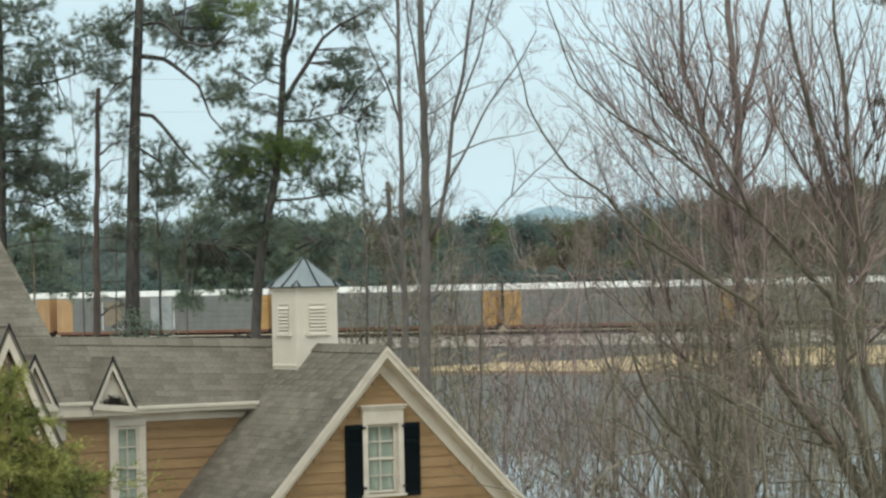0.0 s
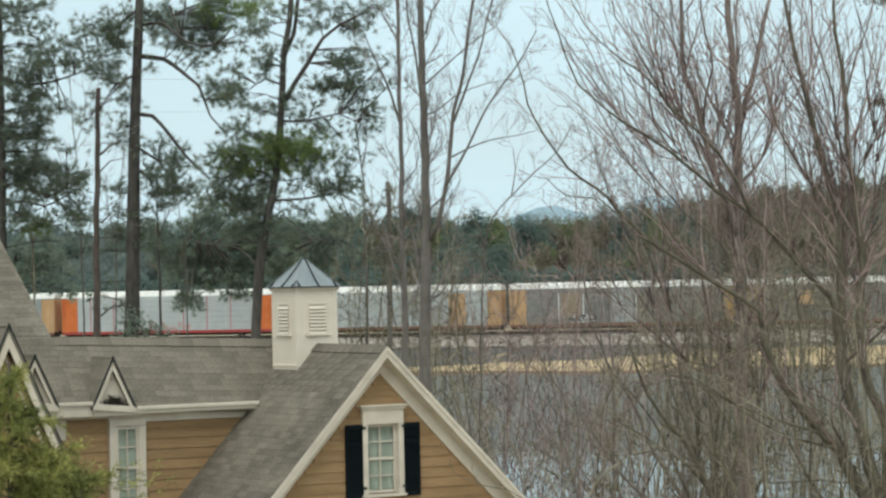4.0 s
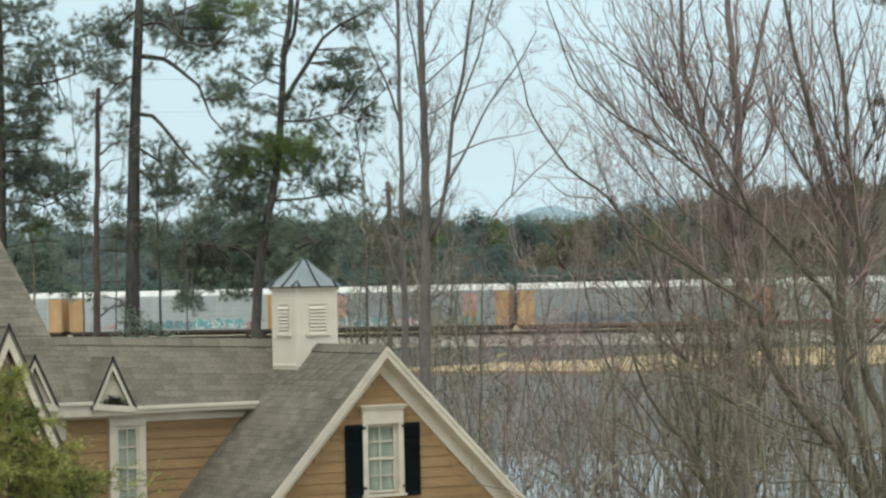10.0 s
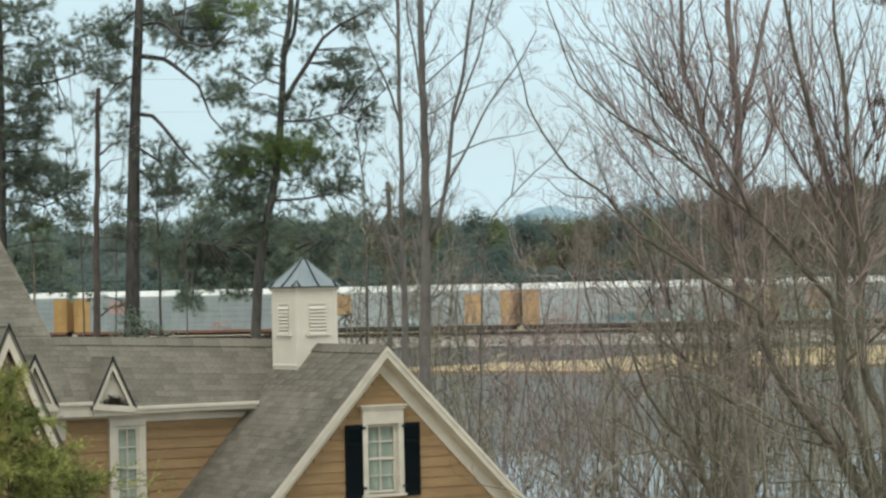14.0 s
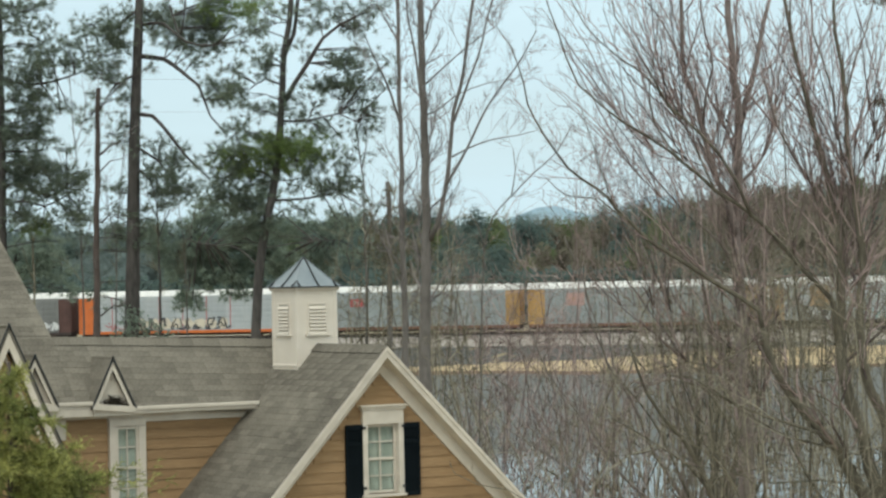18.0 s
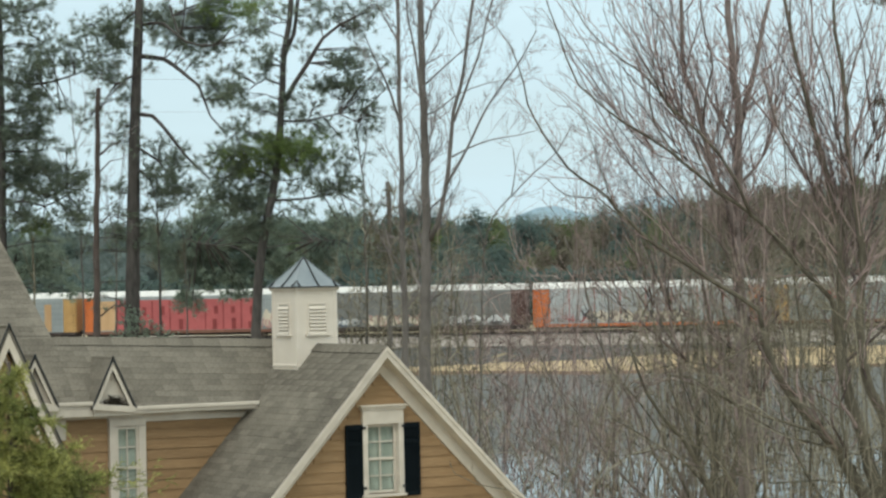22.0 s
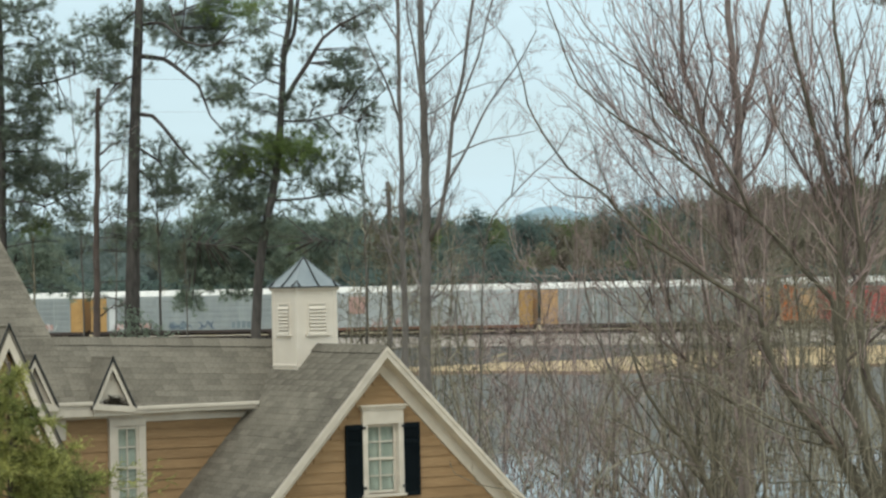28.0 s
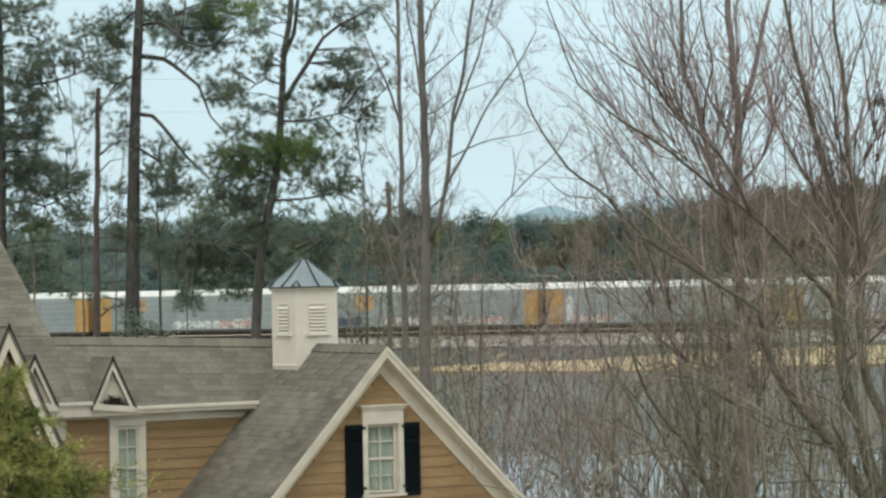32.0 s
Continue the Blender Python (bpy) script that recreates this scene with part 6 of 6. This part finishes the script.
sapling_clump("close stand of leafless grey brown saplings", 5.2, 7.5, 64, 8, 9.3, 12.2, 141, TAN_BARK, TWIG)
sapling_clump("close stand of leafless olive saplings", 6.9, 9.5, 52, 9, 9.6, 13.2, 151, OLIVE_BARK, TWIG)
sapling_clump("low leafless reddish saplings near the water", 2.6, 5.8, 66, 6, 6.6, 9.4, 161, ROSE_BARK, RED_TWIG)
bare_tree("bare_tree", "leafless shrubby tree of many upright stems on the bank",
          [([(5.94, 70, 0.7), (5.95, 70, 4.22), (5.78, 70, 6.2), (5.41, 70, 8.47), (5.16, 70, 10.17), (4.77, 70, 11.6)], 0.09, 0.02),
           ([(5.97, 70, 4.22), (5.03, 69.5, 5.97), (4.07, 69, 7.96), (3.39, 68.5, 9.93), (2.97, 68, 11.04)], 0.06, 0.015),
           ([(5.96, 70, 4.51), (6.42, 70.67, 6.73), (6.82, 71.33, 8.99), (6.78, 72, 11.02)], 0.06, 0.015),
           ([(5.93, 70, 3.8), (4.61, 69.75, 4.83), (3.5, 69.5, 6.28), (2.4, 69.25, 7.99), (2, 69, 9.12)], 0.05, 0.012)] + [([(5.98, 70, 4.79), (6.96, 70.33, 7.01), (7.89, 70.67, 8.69), (8.82, 71, 10.1)], 0.06, 0.015),
           ([(5.92, 70, 3.38), (4.17, 69.67, 4.29), (2.77, 69.33, 5.46), (1.52, 69, 6.35)], 0.05, 0.012)],
          TAN_BARK, TWIG, 37, 0.35, 1.5, 2, (3, 4), 0.15, wob=0.12)
bare_tree("bare_tree", "thin crooked leafless sapling at the water",
          [([(0.93, 88, 2.88), (1.05, 88, 5.36), (1.16, 88, 8.91), (1.32, 88, 11.04), (1.59, 88, 12.01), (2.19, 88, 12.66), (2.91, 88, 13.41), (3.64, 88, 14.02), (4.1, 88, 14.81)], 0.06, 0.015), ([(1.32, 88, 11.04), (1.1, 88, 11.76), (0.84, 88, 12.21)], 0.03, 0.01), ([(2.19, 88, 12.66), (2.33, 88, 13.51), (2.27, 88, 14.19)], 0.025, 0.01)],
          GREY_BARK, TWIG, 40, 0.45, 1.1, 2, (2, 4), 0.35)
bare_tree("bare_tree", "leafless clump of dark upright stems on the bank",
          [([(6.13, 64, 0.84), (6.18, 64, 4.7), (6.13, 64, 6.51), (6.08, 64, 8.32), (5.88, 64, 10.14)], 0.10, 0.03), ([(6.19, 64, 3.93), (5.79, 64, 6), (5.64, 64, 7.81), (5.41, 64, 9.11)], 0.07, 0.02), ([(6.2, 64, 4.06), (6.57, 64, 5.99), (6.84, 64, 7.79), (7.22, 64, 9.07)], 0.08, 0.02),
           ([(6.18, 64, 3.67), (5.24, 63.67, 5.52), (4.6, 63.33, 6.83), (3.83, 63, 7.88)], 0.06, 0.015)] + [([(6.21, 64, 3.67), (7.24, 64.33, 5.3), (7.95, 64.67, 6.44), (8.69, 65, 7.98)], 0.06, 0.015), ([(6.21, 64, 4.32), (6.38, 63.33, 6.54), (6.35, 62.67, 8.35), (6.2, 62, 9.87)], 0.07, 0.02)],
          OLIVE_BARK, TWIG, 46, 0.45, 1.3, 2, (3, 4), 0.25, wob=0.12)
bare_tree("bare_shrub", "pale leafless shrub in front of the gable",
          [([(1.91, 45, 1.8), (1.9, 45, 5.42), (1.79, 45, 6.47)], 0.03, 0.014), ([(1.79, 45, 6.47), (1.39, 45, 7.25), (1.04, 45, 7.78), (0.82, 45, 8.17)], 0.012, 0.006), ([(1.82, 45, 6.06), (0.97, 45, 6.64), (0.47, 45, 6.74), (0.1, 45, 6.93)], 0.011, 0.006),
           ([(1.79, 45, 6.47), (2.17, 45, 7.23), (2.6, 45, 8.22), (2.74, 45, 8.67)], 0.012, 0.006), ([(1.82, 45, 5.97), (2.61, 45, 6.95), (3.26, 45, 7.3), (3.99, 45, 7.46)], 0.012, 0.006)],
          TWIG, TWIG, 50, 0.30, 0.5, 1, (2, 3), 0.25, thin=0.6)
bare_tree("bare_tree", "leafless sapling thicket stem by the lake",
          [([(5.9, 100, 0.19), (5.94, 100, 2.81), (5.99, 100, 5.84), (5.91, 100, 7.86), (5.84, 100, 9.47)], 0.10, 0.03), ([(6, 100, 6.24), (5.51, 100, 7.86), (4.93, 100, 9.29)], 0.05, 0.015), ([(6, 100, 5.43), (6.7, 100, 7.03), (7.14, 100, 8.64)], 0.05, 0.015)],
          GREY_BARK, RED_TWIG, 38, 0.5, 1.5, 2, (3, 4), 0.3)


def thicket(label, x0, x1, dist, low, high, count, seed, material, reach=1.5, level=2, thick=1.0):
    """Brushwood along the bank: one tangled mass of thin stems."""
    rng = random.Random(seed)
    t = Tubes()
    for _ in range(count):
        x, y = rng.uniform(x0, x1), dist + rng.uniform(-5, 5)
        p = Vector((x, y, low + (high - low) * rng.random() ** 1.4))
        sprout(t, p, Vector((rng.gauss(0, 0.8), rng.gauss(0, 0.5), 0.7)), reach * rng.uniform(0.6, 1.3), thick * rng.uniform(0.010, 0.02), level, rng, 0.1, 0.3, (3, 5), open_angle=(25, 70))
        foot = Vector((x + rng.gauss(0, 1.6), y, ground_z(x, y) - 0.1))
        t.add([foot, foot.lerp(p, 0.35) + unit(rng) * 0.4, foot.lerp(p, 0.7) + unit(rng) * 0.4, p], [thick * r for r in (0.016, 0.014, 0.012, 0.010)], 4)
    tagged(t.into("thicket", material, None, False), label, "brushwood", kind="stuff")


def arching_canes(label, x0, x1, dist, low, high, count, seed, material):
    """Long pale shoots that rise from the bank and arch over towards the lake."""
    rng = random.Random(seed)
    t = Tubes()
    for _ in range(count):
        x, y, z = rng.uniform(x0, x1), dist + rng.uniform(-2, 2), rng.uniform(low, high)
        foot = Vector((x + rng.uniform(0.2, 1.2), y, ground_z(x, y) - 0.1))
        p = Vector((x, y, z))
        line = [foot, foot.lerp(p, 0.5) + unit(rng) * 0.2, p]
        way, droop = Vector((-0.75, rng.gauss(0, 0.2), rng.uniform(0.35, 0.95))).normalized(), rng.uniform(0.02, 0.075)
        for _ in range(rng.randint(7, 15)):
            way = (way + Vector((-0.02, 0, -droop)) + unit(rng) * 0.16).normalized()
            p = p + way * 0.20
            line.append(p)
        rr = radii_for(line, rng.uniform(0.007, 0.012), 0.004)
        t.add(line, rr, 5)
        clothe(t, line[2:], rr[2:], rng, 0.2, 0.40, 0.6, 1, 0.2, 0.5, None, (1, 3))
    tagged(t.into("arching_canes", material, None, False), label, "brushwood", kind="stuff")


arching_canes("pale arching leafless canes on the near bank", 4.6, 9.0, 50.5, 5.6, 9.2, 26, 171, OLIVE_TWIG)
thicket("leafless brown brushwood along the near shore", -1.0, 9.5, 92, 2.6, 6.2, 95, 41, TWIG)
thicket("leafless reddish brushwood beside the gable", -0.5, 6.5, 98, 4.0, 7.8, 85, 42, RED_TWIG)
thicket("leafless brown brushwood under the spreading trees", 3.5, 13.0, 76, 3.6, 7.4, 75, 43, TWIG)
thicket("pale leafless brushwood on the near bank", 3.6, 9.0, 50, 5.6, 8.0, 14, 45, TWIG, 1.3, thick=0.8)
thicket("olive brown brushwood behind the gable", -3.4, 0.6, 90, 7.4, 12.8, 85, 47, TWIG, 1.5)
thicket("leafless brushwood low on the near bank", 6.6, 9.6, 51, 5.4, 7.2, 22, 48, TWIG, 1.2, thick=0.7)
thicket("leafless dark brushwood under the crooked tree", 6.2, 10.6, 66, 3.4, 6.6, 34, 49, TWIG, 1.6, thick=0.7)
thicket("tangled olive brown brushwood behind the crooked tree", 8.3, 12.5, 70, 7.2, 11.4, 60, 57, TWIG, 1.5, thick=0.7)
thicket("fine pale olive brushwood among the stems", 3.2, 8.6, 58, 7.9, 11.0, 50, 58, OLIVE_TWIG, 1.1, thick=0.42)
thicket("fine rosy brushwood below the budding crowns", 2.9, 7.2, 62, 11.2, 13.4, 75, 59, RED_TWIG, 1.2, thick=0.42)
thicket("dense olive brushwood between the near stems", 5.4, 9.3, 62, 7.9, 10.3, 60, 60, TWIG, 1.2, thick=0.55)
thicket("dark olive brushwood before the track", 4.2, 11.2, 70, 7.2, 9.9, 55, 62, TWIG, 1.4, thick=1.3)
thicket("brown brushwood at the foot of the grey trees", -0.5, 0.9, 79, 4.6, 8.0, 30, 63, TWIG, 1.3, thick=0.8)
thicket("dense olive brown brushwood among the near trunks", 6.0, 10.2, 60, 8.0, 10.6, 60, 64, TWIG, 1.2, thick=0.75)
thicket("tall reddish saplings by the lake", -0.3, 6.5, 104, 6.5, 10.6, 66, 44, RED_TWIG, 2.2)


def dead_leaves():
    """Tufts of withered leaves on the outer twigs of the crooked tree."""
    rng = random.Random(77)
    for x, y, z, r in ((8.50, 53.8, 15.25, 0.26), (8.52, 54.3, 13.32, 0.16)):
        pts = [Vector((x + rng.gauss(0, 0.7) * r, y + rng.gauss(0, 0.5) * r, z + rng.gauss(0, 0.32) * r)) for _ in range(170)]
        ob = bud_mesh(pts, 0.03, rng, DEAD_LEAF, None, "leaf_tuft")
        tagged(ob, "withered brown leaf tuft caught on bare twigs", "leaves")


dead_leaves()


def cedar():
    """The nearest tree: a cedar of soft yellow green sprays, its top only in view."""
    rng = random.Random(51)
    foot = Vector((-3.90, 25.0, ground_z(-3.90, 25.0) - 0.1))
    tree = thing("cedar_tree", Matrix.Translation(foot), "yellow green cedar with soft feathery sprays", "cedar tree")
    t = Tubes()
    line = [Vector((0.06 * noise.noise((k, 1, 1)), 0.05 * noise.noise((k, 4, 1)), 0.426 * k)) for k in range(21)]
    t.add(line, radii_for(line, 0.16, 0.015), 8)
    t.into("trunk", RED_BARK, tree)
    v, f = [], []
    br = Tubes()
    for k in range(264):
        wisp = k >= 250                           # a few long level wisps on the house side
        if wisp:
            h, reach, a, rise = rng.uniform(7.15, 7.45), rng.uniform(0.7, 1.5), rng.uniform(-0.45, 0.45), 0.12
        else:
            h = 8.52 * (0.35 + 0.65 * rng.random())
            reach = ((8.56 - h) * 0.56 + 0.10) * rng.choice((0.5, 0.75, 0.95, 1.2))
            a, rise = rng.uniform(0, 6.283), 0.45
            if k >= 212:                          # fuller low boughs towards the house
                h, a, rise = rng.uniform(7.0, 7.75), rng.uniform(-0.9, 0.9), 0.25
                reach = (8.5 - h) * rng.uniform(0.45, 0.85)
        pts = [Vector((0, 0, h - 0.1))]
        d = Vector((math.cos(a), math.sin(a), rise))
        for _ in range(8):
            d = (d + unit(rng) * (0.12 if wisp else 0.25) + Vector((0, 0, -0.015 if wisp else -0.09))).normalized()
            pts.append(pts[-1] + d * reach / 8 * rng.uniform(0.8, 1.25))
        br.add(pts, radii_for(pts, 0.004 if wisp else 0.010, 0.002), 4)
        for q in range(2, 9):
            way = (pts[q] - pts[q - 1]).normalized()
            for _ in range(2 if wisp else 8):     # flat feathery fronds
                side = (way * (1.5 if wisp else 0.8) + unit(rng) * 0.9 + Vector((0, 0, -0.05))).normalized()
                size = rng.uniform(0.05, 0.11) if wisp else rng.uniform(0.07, 0.17)
                c = pts[q]
                for u in range(7):
                    p = c + side * size * u / 6
                    for _ in range(2):
                        w = (side + unit(rng) * 0.9).normalized() * size * 0.42
                        s = w.cross(unit(rng)).normalized() * 0.0045
                        i = len(v)
                        v += [tuple(p - s), tuple(p + s), tuple(p + w)]
                        f.append((i, i + 1, i + 2))
    tagged(br.into("branchwork", VINE, tree, False), kind="stuff")
    tagged(mesh_ob("sprays", v, f, CEDAR, tree), kind="stuff")


cedar()


def cables():
    """Thin power lines far off in the sky, between two poles beyond the view."""
    ends = ((-150.0, 296.0), (150.0, 310.0))
    for x, y in ends:
        pole = thing("utility_pole", Matrix.Translation((x, y, ground_z(x, y) - 0.2)), "tall wooden utility pole with a crossarm", "utility pole", group="utility poles")
        t = Tubes()
        t.add([Vector((0, 0, 0)), Vector((0, 0, 39.2 - ground_z(x, y)))], [0.28, 0.16], 10)
        t.into("pole", PINE_BARK, pole)
        box("crossarm", -0.1, 0.1, -1.6, 1.6, 34.1 - ground_z(x, y), 34.4 - ground_z(x, y), PINE_BARK, pole)
    for z, sag in ((39.0, 0.0003), (34.4, 0.00025)):
        pts = []
        for i in range(41):
            u = i / 40
            x = -150 + 300 * u
            pts.append(Vector((x, 296 + 14 * u, z - sag * (150 ** 2 - x * x))))
        t = Tubes()
        t.add(pts, [0.013] * 41, 4)
        tagged(t.into("power_cable", CABLE, None), "thin power cable against the sky", "cable", group="power cables")


cables()


# ---- clapboards and shingles, piece by piece ----
def clapboards():
    z, step = 4.0, 0.195
    k = 0
    while z < 8.3:
        room = RIDGE - 0.40 - z - step
        if room > 0.1:
            lo, hi = -min(room / STEEP[-1], 4.15), min(room / STEEP[1], 4.15)
            spans = [(lo, hi)] if z > 7.62 or z < 5.85 else [(lo, -0.39), (0.47, hi)]
            for x0, x1 in spans:
                if x1 - x0 > 0.05:
                    prism("clapboard", [(GABLE_WALL - 0.026, z), (GABLE_WALL - 0.001, z), (GABLE_WALL - 0.001, z + step), (GABLE_WALL - 0.006, z + step)], x0, x1, SIDING, house, axis="x")
        z += step
    z = 5.0
    while z < 7.5:
        prism("clapboard", [(3.4 - 0.026, z), (3.4 - 0.001, z), (3.4 - 0.001, z + step), (3.4 - 0.006, z + step)], -5.6, -4.13, SIDING, house, axis="x")
        prism("clapboard", [(3.4 - 0.026, z), (3.4 - 0.001, z), (3.4 - 0.001, z + step), (3.4 - 0.006, z + step)], -3.36, -0.95, SIDING, house, axis="x")
        z += step


def shingle_roof(origin, along, down, width, length, single, seed):
    """Courses of shingles over a roof plane: the first ones single, those further down joined."""
    rng = random.Random(seed)
    along, down, o = Vector(along).normalized(), Vector(down).normalized(), Vector(origin)
    up = along.cross(down)
    if up.z < 0:
        up = -up
    w, step, t = 0.32, 0.142, 0.004
    me = bpy.data.meshes.new("shingle")
    cor = [(0.003, 0.0, 0.003), (w - 0.003, 0.0, 0.003), (w - 0.003, step + 0.03, t + 0.003), (0.003, step + 0.03, t + 0.003),
           (0.003, step + 0.03, 0.0), (w - 0.003, step + 0.03, 0.0)]
    me.from_pydata([tuple(along * a + down * b + up * c) for a, b, c in cor], [], [(0, 1, 2, 3), (3, 2, 5, 4)])
    me.materials.append(SHINGLE)
    count, v, f = 0, [], []
    for r in range(int(length / step)):
        shift = rng.choice((0.0, 0.11, 0.21))
        for k in range(-1, int(width / w) + 1):
            a = k * w + shift
            x0, x1 = max(a, 0.0), min(a + w, width)
            if x1 - x0 < 0.03:
                continue
            p = o + along * a + down * (r * step) + up * (0.004 + rng.uniform(0, 0.003))
            if count < single and x1 - x0 > w - 0.001:
                ob = new("shingle", me)
                ob.parent = house
                ob.location = p
                count += 1
            else:
                i = len(v)
                v += [tuple(p + along * (min(max(x, x0 - a), x1 - a)) + down * y + up * z) for x, y, z in cor]
                f += [(i, i + 1, i + 2, i + 3), (i + 3, i + 2, i + 5, i + 4)]
    if v:
        tagged(mesh_ob("shingles", v, f, SHINGLE_JOINED, house), kind="stuff")


SHINGLE_JOINED = mat("grey asphalt shingles", (0.121, 0.111, 0.094), (0.230, 0.214, 0.180), rough=0.95, grain=26, broad=1.1, bump=0.5, bump_m=0.006, island=0.17, spec=0.2)
clapboards()
shingle_roof((0, -0.03, RIDGE + 0.0), (0, 1, 0), (-1, 0, -STEEP[-1]), 6.2, 6.4, 150, 61)
shingle_roof((0, -0.03, RIDGE + 0.0), (0, 1, 0), (1, 0, -STEEP[1]), 6.2, 6.4, 0, 62)
shingle_roof((-4.85, 4.25, 9.097), (5.2, 0, -0.19), (0, -1.15, -1.295), 5.2, 1.72, 150, 63)
for cx, peak, rise, back in ((-4.17, 8.725, 0.95, 4.1), (-5.74, 8.82, 0.97, 4.2)):
    for side in (-1, 1):
        shingle_roof((cx, 3.0, peak + 0.006), (0, 1, 0), (side * 0.45, 0, -rise), back - 3.0, math.hypot(0.45, rise), 0, 66)
shingle_roof((-13.35, 9.0, TALL_RIDGE), (1, 0, 0), (0, -4.75, 9.095 - TALL_RIDGE), 8.5, 6.05, 0, 64)
shingle_roof((-13.35, 4.25, 9.095), (1, 0, 0), (0, -1.15, -1.295), 8.5, 1.72, 0, 67)


def ridge_caps(start, along, count, slope):
    """Bent cap shingles, overlapping along a ridge."""
    along = Vector(along).normalized()
    side = Vector((along.y, -along.x, 0)) if abs(along.y) > 0.5 else Vector((0, 1, 0))
    me = bpy.data.meshes.new("cap_shingle")
    w, n = 0.15, 0.33
    cor = []
    for t, lift in ((0.0, 0.012), (n, 0.026)):
        for s in (-1, 0, 1):
            cor.append(tuple(along * t + side * (s * w) + Vector((0, 0, lift - abs(s) * w * slope))))
    cor += [tuple(along * n + side * (s * w) + Vector((0, 0, 0.004 - abs(s) * w * slope))) for s in (-1, 0, 1)]
    me.from_pydata(cor, [], [(0, 1, 4, 3), (1, 2, 5, 4), (3, 4, 7, 6), (4, 5, 8, 7)])
    me.materials.append(SHINGLE)
    rng = random.Random(65)
    for i in range(count):
        ob = new("cap_shingle", me)
        ob.parent = house
        ob.location = Vector(start) + along * (0.29 * i) + Vector((0, 0, rng.uniform(0.0, 0.006)))


ridge_caps((0, -0.02, RIDGE + 0.012), (0, 1, 0), 22, 1.0)
ridge_caps((-4.85, 4.25, 9.107), (5.2, 0, -0.19), 18, 1.04)


def motions():
    """The train passes at a steady speed from the far side to the near side."""
    for number, car in TRAIN:
        rows = []
        for t in (0.0, 8.0, 16.0, 24.0, 32.0):
            s = LEAD + SPEED * t - PITCH * (number + 0.5)
            rows.append((t, Matrix.Translation(TRACK_AT) @ pose(0, 0, 0, 0, 0, -14.0) @ Matrix.Translation((s, 0, 0))))
        walk(car, rows)


motions()
